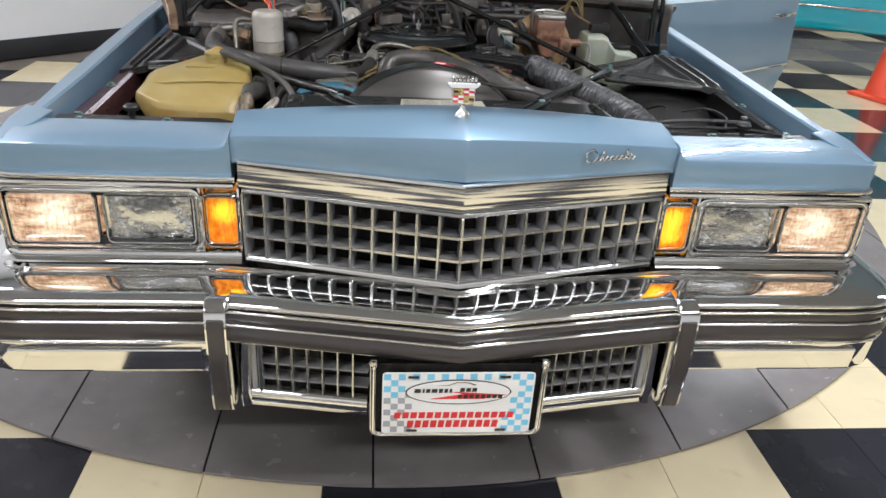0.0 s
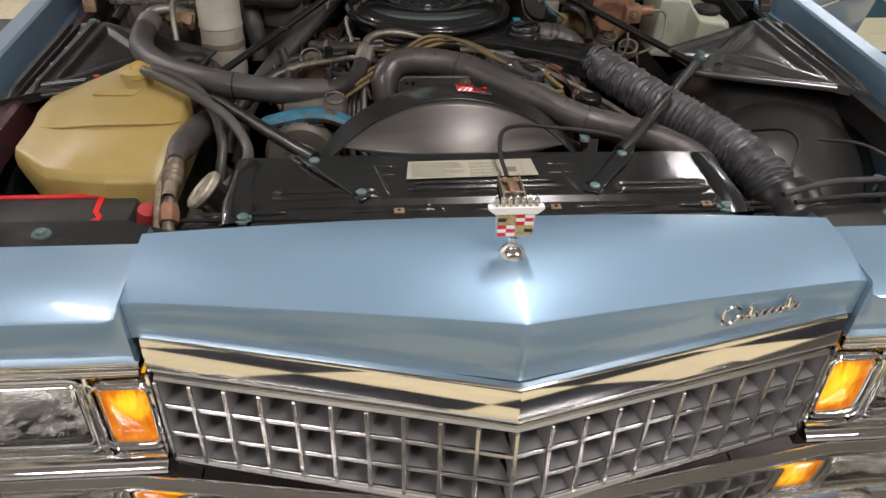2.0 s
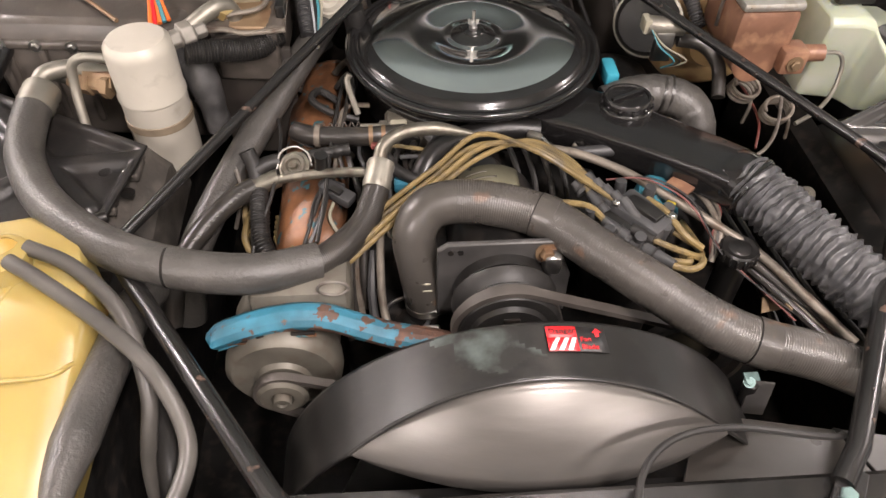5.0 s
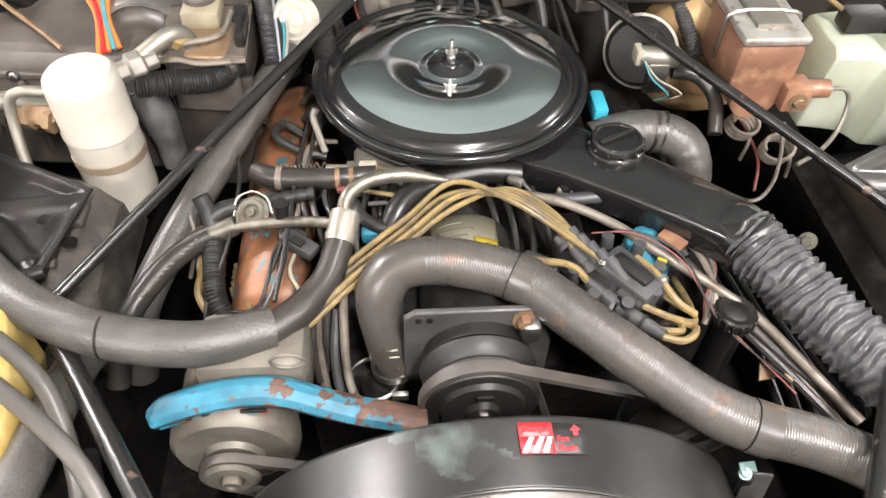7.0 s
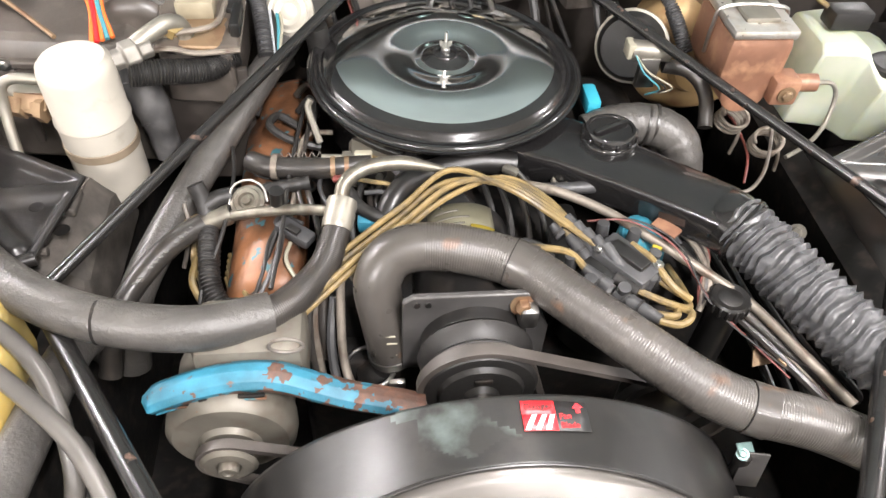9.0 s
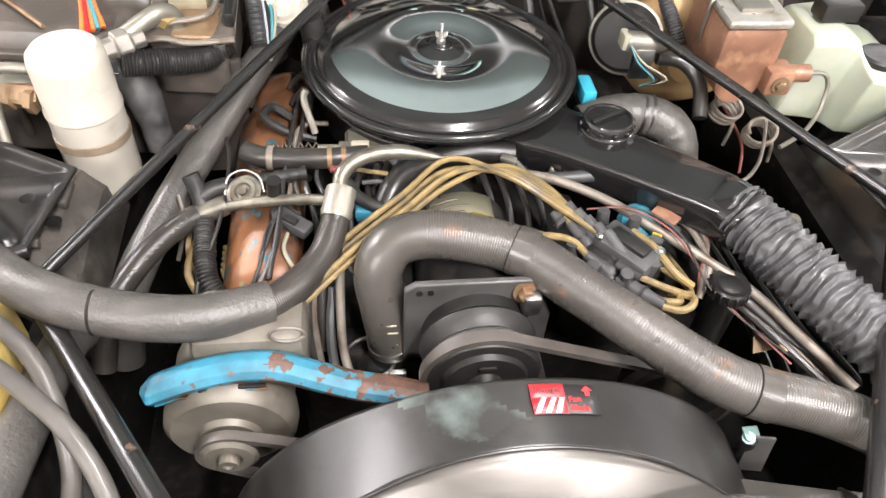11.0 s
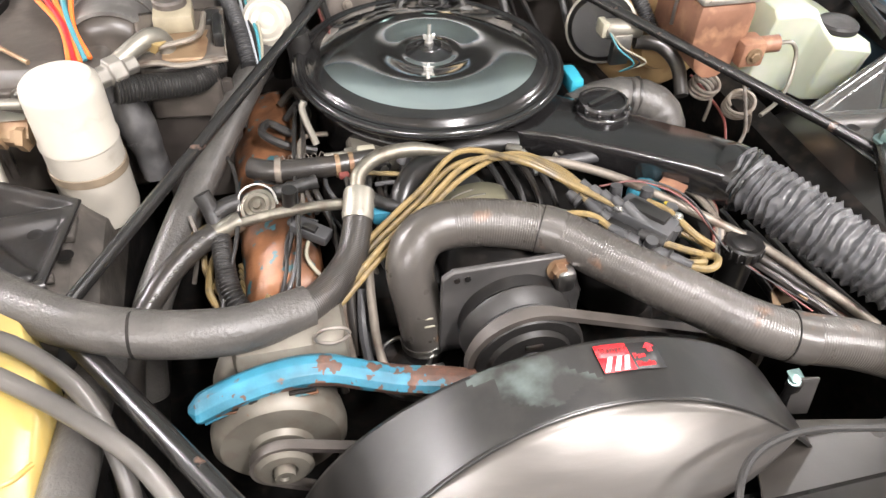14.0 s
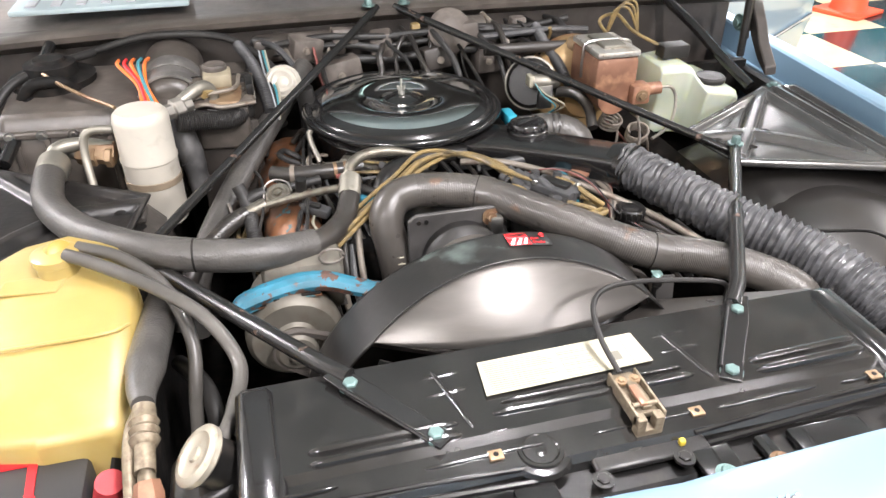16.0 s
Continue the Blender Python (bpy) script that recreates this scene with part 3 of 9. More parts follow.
def two_tone_box(bm, c, s, m, front=0.0022):
    """A grey deep bar with a bright front edge; y points backwards."""
    box(bm, (c[0], c[1] + front, c[2]), (s[0], s[1] - front, s[2]), m)
    n = len(bm.faces)
    box(bm, (c[0], c[1] - s[1] / 2 + front / 2, c[2]), (s[0] * (1.25 if s[2] > s[0] else 1.0), front * 1.6, s[2] * (1.0 if s[2] > s[0] else 1.5)), m, 0.0006, 1)
    bm.faces.ensure_lookup_table()
    for f in bm.faces[n:]:
        f.material_index = 1
    return bm


vert = None
for s in (-1, 1):
    ang = math.atan2(0.1 - GY0, 0.432) * s
    length = math.hypot(0.432, 0.1 - GY0)
    for k in range(0, 11):
        d = length * k / 10 if k else 0.0
        if k == 0 and s > 0:
            continue
        x, y = s * math.cos(ang) * d, GY0 + math.sin(ang) * s * d
        m = pose(x, y, 0, 0, 0, math.degrees(ang) if k else 0)
        if vert is None:
            vert = part("grille_bar", two_tone_box(B(), (0, 0.016, 0), (0.0042, 0.04, GZ1 - GZ0 - 0.012), Matrix.Identity(4)), [M_GRILLE, M_CHROME2], grille, smooth=0)
            ob = vert
        else:
            ob = new("grille_bar", vert.data)
            ob.parent = grille
        ob.matrix_basis = pose(x, y - 0.004, (GZ0 + GZ1) / 2 - 0.001, 0, 0, math.degrees(ang) if 0 < k < 11 else 0)
    for z in (0.6725, 0.719, 0.769):
        bm = two_tone_box(B(), (s * length / 2, 0.017, z), (length, 0.04, 0.0046), pose(0, GY0, 0, 0, 0, math.degrees(ang)))
        part("grille_rail", bm, [M_GRILLE, M_CHROME2], grille, smooth=0)
# dark back of the grille and the radiator core
part("grille_back", strip_sweep(B(), [(-0.44, 0.16), (0, 0.06), (0.44, 0.16)], [(0.0, 0.655), (0.0, 0.83), (-0.01, 0.83), (-0.01, 0.655)]), M_DARK, car)
part("radiator_core", box(B(), (0.0, 0.40, 0.62), (0.76, 0.1, 0.52), bev=0.004), M_DARK, car)

# lamp clusters


def lens_glass(name, strength=0.12):
    m = glass(name, (0.95, 0.96, 0.96), 0.05)
    nt = m.node_tree
    co, n = streaks(nt, 8, (170, 20, 24))
    bp = nt.nodes.new("ShaderNodeBump")
    bp.inputs["Strength"].default_value, bp.inputs["Distance"].default_value = strength, 0.003
    nt.links.new(n.outputs["Fac"], bp.inputs["Height"])
    nt.links.new(bp.outputs["Normal"], nt.nodes["Principled BSDF"].inputs["Normal"])
    return m


def ring_frame(bm, x0, x1, z0, z1, r, y, prof):
    """A rounded frame round an opening; prof gives (outwards, forwards) pairs."""
    w, h, cx, cz = abs(x1 - x0), z1 - z0, (x0 + x1) / 2, (z0 + z1) / 2
    secs = [[V(cx + px, y - d, cz + pz) for px, pz in rounded(w + 2 * o, h + 2 * o, max(0.001, r + o), 5)] for o, d in prof + prof[:1]]
    loft(bm, secs, caps=False)
    return bm


M_BOWL = mat("silvered_reflector", (0.86, 0.86, 0.84), 0.1, 1.0, 0.06, 30.0, rough_var=0.05)
M_LENS = lens_glass("headlamp_glass")


def lens(name, x0, x1, z0, z1, y, material, parent, label, bulge=0.008):
    w, h = abs(x1 - x0), z1 - z0
    cx, cz = (x0 + x1) / 2, (z0 + z1) / 2
    bm = B()
    n = 5
    rings = []
    for k in range(n + 1):
        f = 1 - k / n * 0.98
        rim = rounded(w * f, h * f, 0.012 * f, 4)
        rings.append([V(cx + px, y - bulge * (1 - f * f), cz + pz) for px, pz in rim])
    loft(bm, [[V(p.x, y + 0.02, p.z) for p in rings[0]]] + rings)
    ob = part(name, bm, material, parent, label, smooth=60)
    ob.visible_shadow = material is not M_LENS
    return ob


def bowl(x0, x1, z0, z1, y, parent):
    """A silvered dish broken by pressed flutes that fan out from the bulb."""
    cx, cz, hw, hh = (x0 + x1) / 2, (z0 + z1) / 2, abs(x1 - x0) / 2, (z1 - z0) / 2

    def dish(u, v):
        a, b = 2 * u - 1, 2 * v - 1
        swell = noise.noise(V(a * 2.6 + 1.4 * b, b * 5.0 - 0.8 * a, 3.0 * cx)) + 0.8 * noise.noise(V(a * 6 + 3 * b, b * 15 - 2 * a, 7.0))
        flute = math.sin(34 * a + 2.5 * swell) * (0.4 + 0.6 * (b > -0.2))
        return V(cx + hw * a, y + 0.034 - 0.022 * (0.55 * a * a + 0.45 * b * b) + 0.01 * swell + 0.0006 * flute, cz + hh * b)
    return part("reflector", grid(B(), dish, 120, 60), M_BOWL, parent, smooth=80)


for s in (-1, 1):
    bez = B()
    y = 0.098
    # tray behind the lamps, with bars round each opening
    box(bez, (s * 0.678, y + 0.05, 0.745), (0.47, 0.02, 0.18))
    for z, h, d in ((0.826, 0.012, 0.03), (0.68, 0.01, 0.03)):
        box(bez, (s * 0.676, y + 0.012, z), (0.456, d, h), bev=0.005)
    for x, w in ((0.441, 0.004), (0.5175, 0.008), (0.903, 0.006)):
        box(bez, (s * x, y + 0.012, 0.75), (w, 0.03, 0.15), bev=0.004)
    bezel = part("headlamp_bezel", bez, M_CHROME, car, "chrome bezel round a pair of rectangular lamps", smooth=40)
    plan = [(s * 0.44, y - 0.006), (s * 0.875, y - 0.006), (s * 0.905, 0.11), (s * 0.912, 0.17)]
    plan = plan if s > 0 else plan[::-1]
    part("bezel_sill", strip_sweep(B(), plan, [(0.0, 0.686), (0.006, 0.684), (0.008, 0.679), (0.004, 0.675), (0.014, 0.671), (0.017, 0.665), (0.012, 0.66), (-0.03, 0.655), (-0.03, 0.686)]), M_CHROME, bezel, smooth=45)
    # Solid dark filler strip between the lamp sill and the bumper.
    part("sill_filler_strip", strip_sweep(B(), plan, [(-0.004, 0.66), (-0.004, 0.635), (-0.05, 0.635), (-0.05, 0.66)]), M_STRIP, car)
    for x0, x1, lit in ((0.5325, 0.706, False), (0.723, 0.8875, True)):
        a, b = sorted((s * x0, s * x1))
        lamp = lens("headlight", a, b, 0.697, 0.803, y + 0.006, M_LAMPON if lit else M_LENS, car, "lit rectangular headlight, warm glow" if lit else "unlit rectangular headlight with ribbed glass")
        if not lit:
            bowl(a + 0.004, b - 0.004, 0.701, 0.799, y + 0.012, lamp)
        part("rim", ring_frame(B(), a, b, 0.697, 0.803, 0.012, y + 0.006, [(-0.001, 0.002), (0.0012, 0.003), (0.0026, 0.0015), (0.003, -0.01), (-0.001, -0.01)]), M_CHROME2, lamp, smooth=50)
    xa, xb = sorted((s * 0.5265, s * 0.893))
    part("surround", ring_frame(B(), xa, xb, 0.6925, 0.8085, 0.012, y, [(0.0, -0.02), (0.0, 0.003), (0.0022, 0.006), (0.0045, 0.004), (0.005, 0.0), (0.008, 0.0), (0.0095, 0.003), (0.012, 0.002), (0.013, -0.02)]), M_CHROME, bezel, "stepped chrome lamp surround", smooth=50)
    part("dark_gap", ring_frame(B(), xa, xb, 0.6925, 0.8085, 0.012, y + 0.012, [(-0.012, 0.0), (0.001, 0.0), (0.001, -0.01), (-0.012, -0.01)]), M_RUBBER, bezel)
    a, b = sorted((s * 0.4485, s * 0.5035))
    amb = lens("parking_light", a, b, 0.703, 0.80, y + 0.002, M_AMBER, car, "lit amber parking light", 0.004)
    part("rim", ring_frame(B(), a, b, 0.703, 0.80, 0.008, y + 0.002, [(0.0, -0.01), (0.0, 0.004), (0.002, 0.006), (0.0038, 0.004), (0.0045, -0.01)]), M_CHROME, amb, smooth=50)
    part("outer_rim", ring_frame(B(), a, b, 0.703, 0.80, 0.008, y + 0.002, [(0.008, -0.012), (0.008, 0.005), (0.01, 0.008), (0.0125, 0.005), (0.013, -0.012)]), M_CHROME, amb, smooth=50)

# bumper
GX = 0.47
OUT = [(-0.99, 0.3), (-0.987, 0.17), (-0.98, 0.08), (-0.968, 0.03), (-0.95, 0.0), (-0.925, -0.02), (-0.885, -0.032), (-0.83, -0.036), (-GX - 0.02, -0.037)]
MID2 = [(-0.455, -0.038), (0.0, -0.118), (0.455, -0.038)]
whole = OUT + [(-0.44, -0.045), (0.0, -0.12), (0.44, -0.045)] + [(-x, y) for x, y in OUT[::-1]]
bumper = part("bumper", strip_sweep(B(), whole, [(-0.118, 0.6585), (-0.1145, 0.6605), (-0.1105, 0.659), (-0.108, 0.656), (-0.09, 0.6558), (-0.07, 0.6554), (-0.05, 0.6546), (-0.035, 0.6535), (-0.022, 0.6518), (-0.012, 0.6493), (-0.004, 0.646), (0.002, 0.6415), (0.0045, 0.636), (0.001, 0.629), (-0.012, 0.625), (-0.118, 0.6)]),
              M_CHROME, car, "heavy chrome front bumper with ribbed black rubber strips", smooth=60)
STRIPPROF = [(-0.012, 0.627), (0.004, 0.622), (0.009, 0.61), (0.004, 0.598), (0.006, 0.592), (0.014, 0.58), (0.015, 0.567), (0.008, 0.556), (-0.012, 0.552), (-0.04, 0.552), (-0.04, 0.627)]
part("rubber_strip", strip_sweep(B(), MID2, STRIPPROF), M_STRIP, bumper, "black ribbed rubber strip", smooth=40)
for z, o in ((0.6235, 0.005), (0.5945, 0.0065), (0.554, 0.0)):
    part("bright_line", strip_sweep(B(), MID2, [(o + 0.0015 + 0.0036 * math.cos(q), z + 0.0036 * math.sin(q)) for q in [math.pi * k / 5 for k in range(10)]]), M_CHROME, bumper, smooth=80)
for s in (-1, 1):
    side = OUT if s < 0 else [(-x, y) for x, y in OUT[::-1]]
    part("rubber_strip", strip_sweep(B(), side, [(-0.012, 0.627), (0.003, 0.622), (0.006, 0.61), (0.001, 0.598), (0.003, 0.592), (0.008, 0.58), (0.009, 0.567), (0.002, 0.553), (-0.012, 0.548), (-0.04, 0.548), (-0.04, 0.627)]),
         M_STRIP, bumper, "black ribbed rubber strip", smooth=40)
    for z, o in ((0.6235, 0.004), (0.5955, 0.0025), (0.5505, 0.001)):
        part("bright_line", strip_sweep(B(), side, [(o + 0.0015 + 0.0036 * math.cos(q), z + 0.0036 * math.sin(q)) for q in [math.pi * k / 5 for k in range(10)]]), M_CHROME, bumper, smooth=80)
    part("lower_face", strip_sweep(B(), side, [(-0.014, 0.549), (-0.001, 0.546), (0.0, 0.54), (-0.004, 0.482), (-0.006, 0.474), (-0.012, 0.469), (-0.02, 0.467), (-0.05, 0.466), (-0.05, 0.549)]), M_CHROME, bumper, smooth=24)
    part("inset_panel", strip_sweep(B(), ([(-0.875, -0.037), (-0.83, -0.039), (-0.51, -0.039)] if s < 0 else [(0.51, -0.039), (0.83, -0.039), (0.875, -0.037)]),
                                    [(0.0, 0.5345), (0.0035, 0.533), (0.0045, 0.53), (0.001, 0.484), (-0.001, 0.48), (-0.006, 0.478), (-0.01, 0.478), (-0.01, 0.5345)]), M_CHROME, bumper, smooth=16)
    # guard with a rubber face and a chrome cap
    g = s * GX
    secs = []
    for z, d in ((0.396, 0.012), (0.41, 0.022), (0.5, 0.03), (0.6, 0.03), (0.632, 0.026), (0.648, 0.012), (0.654, -0.01)):
        secs.append([V(g - 0.023, 0.02, z), V(g - 0.023, -0.04 - d * 0.9, z), V(g - 0.02, -0.046 - d, z), V(g - 0.016, -0.046 - d, z), V(g + 0.016, -0.046 - d, z), V(g + 0.02, -0.046 - d, z), V(g + 0.023, -0.04 - d * 0.9, z), V(g + 0.023, 0.02, z)])
    guard = part("bumper_guard", loft(B(), secs), M_CHROME, car, "upright chrome bumper guard with black rubber face", smooth=45)
    part("rubber_face", loft(B(), [[V(g - 0.0165, -0.04, z), V(g - 0.0165, -0.0495 - d, z), V(g + 0.0165, -0.0495 - d, z), V(g + 0.0165, -0.04, z)] for z, d in ((0.402, 0.018), (0.41, 0.022), (0.5, 0.03), (0.6, 0.03), (0.622, 0.027))]),
         M_STRIP, guard, bevel=0.003)

# lower grille with slats, on either side of the plate
for s in (-1, 1):
    xa, xb, ya, yb = 0.178, 0.425, -0.06, -0.02
    frame_bm = B()
    plan = [(s * xa, ya), (s * xb, yb)] if s > 0 else [(s * xb, yb), (s * xa, ya)]
    strip_sweep(frame_bm, plan, [(0.0, 0.428), (0.008, 0.426), (0.012, 0.419), (0.013, 0.404), (0.012, 0.39), (0.002, 0.381), (-0.02, 0.381), (-0.02, 0.428)])
    lower = part("lower_grille", frame_bm, M_CHROME, car, "recessed grey lower grille with chrome sill", smooth=50)
    part("end_post", loft(B(), [[V(s * (xb + dx) + px, yb + py, z) for px, py in ((-0.012, 0.03), (-0.012, -0.012), (-0.006, -0.02), (0.006, -0.02), (0.012, -0.012), (0.012, 0.03))] for z, dx in ((0.39, 0.004), (0.43, 0.004), (0.53, 0.0), (0.56, -0.004))]),
         M_CHROME, lower, smooth=50)
    part("inner_post", loft(B(), [[V(s * (xb - 0.028) + px, yb - 0.004 + py, z) for px, py in ((-0.006, 0.02), (-0.006, -0.006), (-0.003, -0.01), (0.003, -0.01), (0.006, -0.006), (0.006, 0.02))] for z in (0.398, 0.555)]), M_CHROME, lower, smooth=40)
    part("post_face", loft(B(), [[V(s * (xb - 0.02), yb - 0.008, z), V(s * (xb - 0.01), yb - 0.012, z), V(s * (xb - 0.01), yb + 0.01, z), V(s * (xb - 0.02), yb + 0.01, z)] for z in (0.4, 0.555)]), M_GRILLE, lower, smooth=0)
    part("backing", strip_sweep(B(), plan, [(-0.045, 0.4), (-0.045, 0.56), (-0.05, 0.56), (-0.05, 0.4)]), M_STRIP, lower)
    for k in range(1, 8):
        f = k / 8
        x, y = lerp(s * xa, s * xb, f), lerp(ya, yb, f)
        part("slat", two_tone_box(B(), (x, y + 0.01, 0.485), (0.003, 0.03, 0.15), Matrix.Identity(4)), [M_GRILLE, M_CHROME2], lower, smooth=0)
    for z in (0.453, 0.49, 0.535):
        part("rail", strip_sweep(B(), plan, [(0.002, z - 0.0018), (0.002, z + 0.0018), (-0.03, z + 0.0018), (-0.03, z - 0.0018)]), M_CHROME2 if z < 0.45 else M_GRILLE, lower)
part("lower_valance", strip_sweep(B(), [(-0.43, 0.03), (0.0, -0.05), (0.43, 0.03)], [(0.0, 0.38), (0.0, 0.57), (-0.02, 0.57), (-0.02, 0.38)]), M_DARK, car)

# number plate and its frame
PY = -0.128
plate_frame = part("plate_frame", tube(B(), [(-0.168, PY, 0.55), (-0.168, PY, 0.40), (-0.163, PY, 0.393), (-0.155, PY, 0.389), (0.155, PY, 0.389), (0.163, PY, 0.393), (0.168, PY, 0.40), (0.168, PY, 0.55)], 0.0065, 12, 3, smooth=False), M_CHROME, car,
                   "chrome licence plate frame holding a dealer plate")
for s in (-1, 1):
    part("stud", lathe(B(), [(0, 0), (0.007, 0.002), (0.009, 0.01), (0.007, 0.018), (0, 0.02)], pose(s * 0.168, PY, 0.548), 16), M_CHROME, plate_frame)
part("backing", prism(B(), rounded(0.325, 0.165, 0.012, 4, 0, 0.472), -0.004, 0.0, pose(0, PY + 0.004, 0, 90, 0, 0)), M_DARK, plate_frame)
F = pose(0, PY - 0.004, 0.468, 90, 0, 0)
plate = part("number_plate", prism(B(), rounded(0.3, 0.148, 0.008), 0.0, 0.0015, F), M_WHITE, plate_frame, "printed white and blue checkered dealer plate", smooth=0)


def print_on(poly, z, material, name="print"):
    part(name, prism(B(), poly, z, z + 0.0004, F), material, plate, smooth=0)


def bar(x, y, w, h, z, material, slant=0.0):
    print_on([(x, y), (x + w, y), (x + w + slant, y + h), (x + slant, y + h)], z, material, "bar")


for i in range(21):
    for j in range(10):
        x, y = -0.147 + i * 0.014, -0.071 + j * 0.0142
        if (x + 0.147) / 0.075 + (0.071 - y) / 0.5 < 0.9 - 0.15 * (j % 3) or x > 0.08 + 0.004 * j or y > 0.045:
            if (i + j) % 2 and x < 0.138:
                bar(x, y, 0.0138, 0.014, 0.0016, M_SKY if (i < 3 and j > 5) or i > 12 or j > 7 else M_GREYINK)
print_on([(0.105 * math.cos(a), 0.028 + 0.03 * math.sin(a)) for a in [2 * math.pi * k / 40 for k in range(40)]], 0.0022, M_BLACKINK)
print_on([(0.102 * math.cos(a), 0.028 + 0.0275 * math.sin(a)) for a in [2 * math.pi * k / 40 for k in range(40)]], 0.0028, M_WHITE)
print_on([(-0.02, 0.03), (0.095, 0.022), (0.05, 0.012), (-0.06, 0.012), (0.01, 0.024)], 0.0034, M_RED)
print_on([(-0.045, 0.044), (-0.02, 0.046), (-0.005, 0.053), (0.02, 0.052), (0.035, 0.046), (0.03, 0.0445), (0.018, 0.05), (-0.004, 0.051), (-0.02, 0.0445)], 0.0034, M_TAN)
for k, w in enumerate((0.013, 0.004, 0.008, 0.011, 0.008, 0.007, 0.005)):
    bar(-0.088 + sum((0.013, 0.004, 0.008, 0.011, 0.008, 0.007, 0.005)[:k]) + 0.003 * k, 0.028, w, 0.009, 0.004, M_BLACKINK, 0.001)
for k in range(3):
    bar(0.002 + 0.012 * k, 0.03, 0.009, 0.009, 0.004, M_BLACKINK, 0.001)
for k in range(8):
    bar(-0.002 + 0.0115 * k, 0.014, 0.0085, 0.009, 0.004, M_BLACKINK, 0.001)
for k in range(15):
    bar(-0.126 + 0.0162 * k, -0.036, 0.0125, 0.0145, 0.0022, M_RED, 0.0015)
for k in range(12):
    bar(-0.1 + 0.0155 * k, -0.0595, 0.012, 0.0175, 0.0022, M_RED, 0.002)
for x in (-0.09, 0.09):
    for y in (0.065, -0.066):
        print_on(rounded(0.022, 0.006, 0.0028, 3, x, y), 0.004, M_BLACKINK, "slot")

# hood ornament: a crown over a shield of coloured fields, on a short post
OY, OZ = 0.112, 0.979
orn = part("hood_ornament", lathe(B(), [(0, -0.002), (0.017, -0.002), (0.0165, 0.002), (0.013, 0.009), (0.008, 0.013), (0.0055, 0.017), (0.0055, 0.026), (0, 0.027)], pose(0, OY, OZ), 28), M_CHROME, car, "upright chrome crest ornament on the nose")
OM = pose(0, OY, OZ, 90, 0, 0)
sh = [(-0.0225, 0.059), (-0.0225, 0.034), (-0.019, 0.029), (-0.006, 0.024), (0, 0.022), (0.006, 0.024), (0.019, 0.029), (0.0225, 0.034), (0.0225, 0.059)]
part("shield", prism(B(), sh, -0.003, 0.0028, OM), M_CHROME, orn, bevel=0.001)
part("crown_band", prism(B(), [(-0.024, 0.0575), (0.024, 0.0575), (0.0315, 0.064), (0.0315, 0.067), (-0.0315, 0.067), (-0.0315, 0.064)], -0.0045, 0.0045, OM), M_WHITE, orn, "pale enamelled band under the crown", bevel=0.0008)
for k in range(7):
    part("crown_point", lathe(B(), [(0.0036, 0.0), (0.0038, 0.005), (0.0028, 0.0095), (0.0014, 0.0115), (0.0016, 0.0135), (0, 0.015)], pose(-0.0225 + 0.0075 * k, OY, OZ + 0.0665), 10), M_CHROME, orn)
FIELDS = ("ggrw", "kgwr", "ggrw", "rwgg", "wrgk", "rwgg")
for j, row in enumerate(FIELDS):
    for i, c in enumerate(row):
        x0, z0 = -0.0205 + 0.01025 * i, 0.0575 - 0.0048 * (j + 1)
        part("enamel_field", prism(B(), [(x0 + 0.0003, z0), (x0 + 0.01, z0), (x0 + 0.01, z0 + 0.0045), (x0 + 0.0003, z0 + 0.0045)], 0.0028, 0.0037, OM), {"g": M_GOLD, "r": M_RED, "w": M_WHITE, "k": M_BLACKINK}[c], orn, smooth=0)
# a chrome script badge as a plain flowing line
SB = Matrix.Translation((0.245, front_y(0.245) - 0.006, 0.917)) @ Matrix.Rotation(math.atan2(0.107, 0.435), 4, "Z") @ Matrix.Rotation(radians(90), 4, "X")
pts = [(0.022, 0.012), (0.012, 0.019), (0.0, 0.012), (0.002, -0.004), (0.012, -0.007), (0.022, 0.0)]
for k in range(8):
    x = 0.026 + k * 0.011
    pts += [(x, 0.004 + (0.012 if k in (1, 6) else 0)), (x + 0.003, -0.005), (x + 0.008, 0.001)]
part("script_badge", tube(B(), [SB @ V(x, y, 0) for x, y in pts], 0.0022, 8, 4), M_CHROME, car, "small chrome script badge")
# ---- sheet metal round the engine bay ----
# tyres and sills carry the body
for s in (-1, 1):
    part("tyre", lathe(B(), [(0.2, -0.11), (0.33, -0.1), (0.35, -0.07), (0.35, 0.07), (0.33, 0.1), (0.2, 0.11), (0.19, 0.05), (0, 0.05)], pose(s * 0.78, 1.0, 0.35, 0, 90, 0), 48), M_TYRE, car)

# radiator support: a raised ribbed cover with sloping ends
CX0, CX1, CY0, CY1, CZ = -0.388, 0.405, 0.302, 0.487, 0.903
sup = B()
secs = []
for x, dz in ((CX0, -0.06), (CX0 + 0.012, -0.008), (CX0 + 0.02, 0.0), (-0.2, 0.002), (0.0, 0.003), (0.2, 0.002), (CX1 - 0.03, 0.0), (CX1 - 0.012, -0.008), (CX1, -0.06)):
    secs.append([V(x, CY0 - 0.004, CZ - 0.06), V(x, CY0, CZ + dz - 0.008), V(x, CY0 + 0.006, CZ + dz - 0.001), V(x, CY0 + 0.04, CZ + dz + 0.001), V(x, CY0 + 0.048, CZ + dz + 0.008), V(x, CY1 - 0.006, CZ + dz + 0.01),
                 V(x, CY1, CZ + dz + 0.004), V(x, CY1 + 0.002, CZ - 0.06)])
loft(sup, secs)
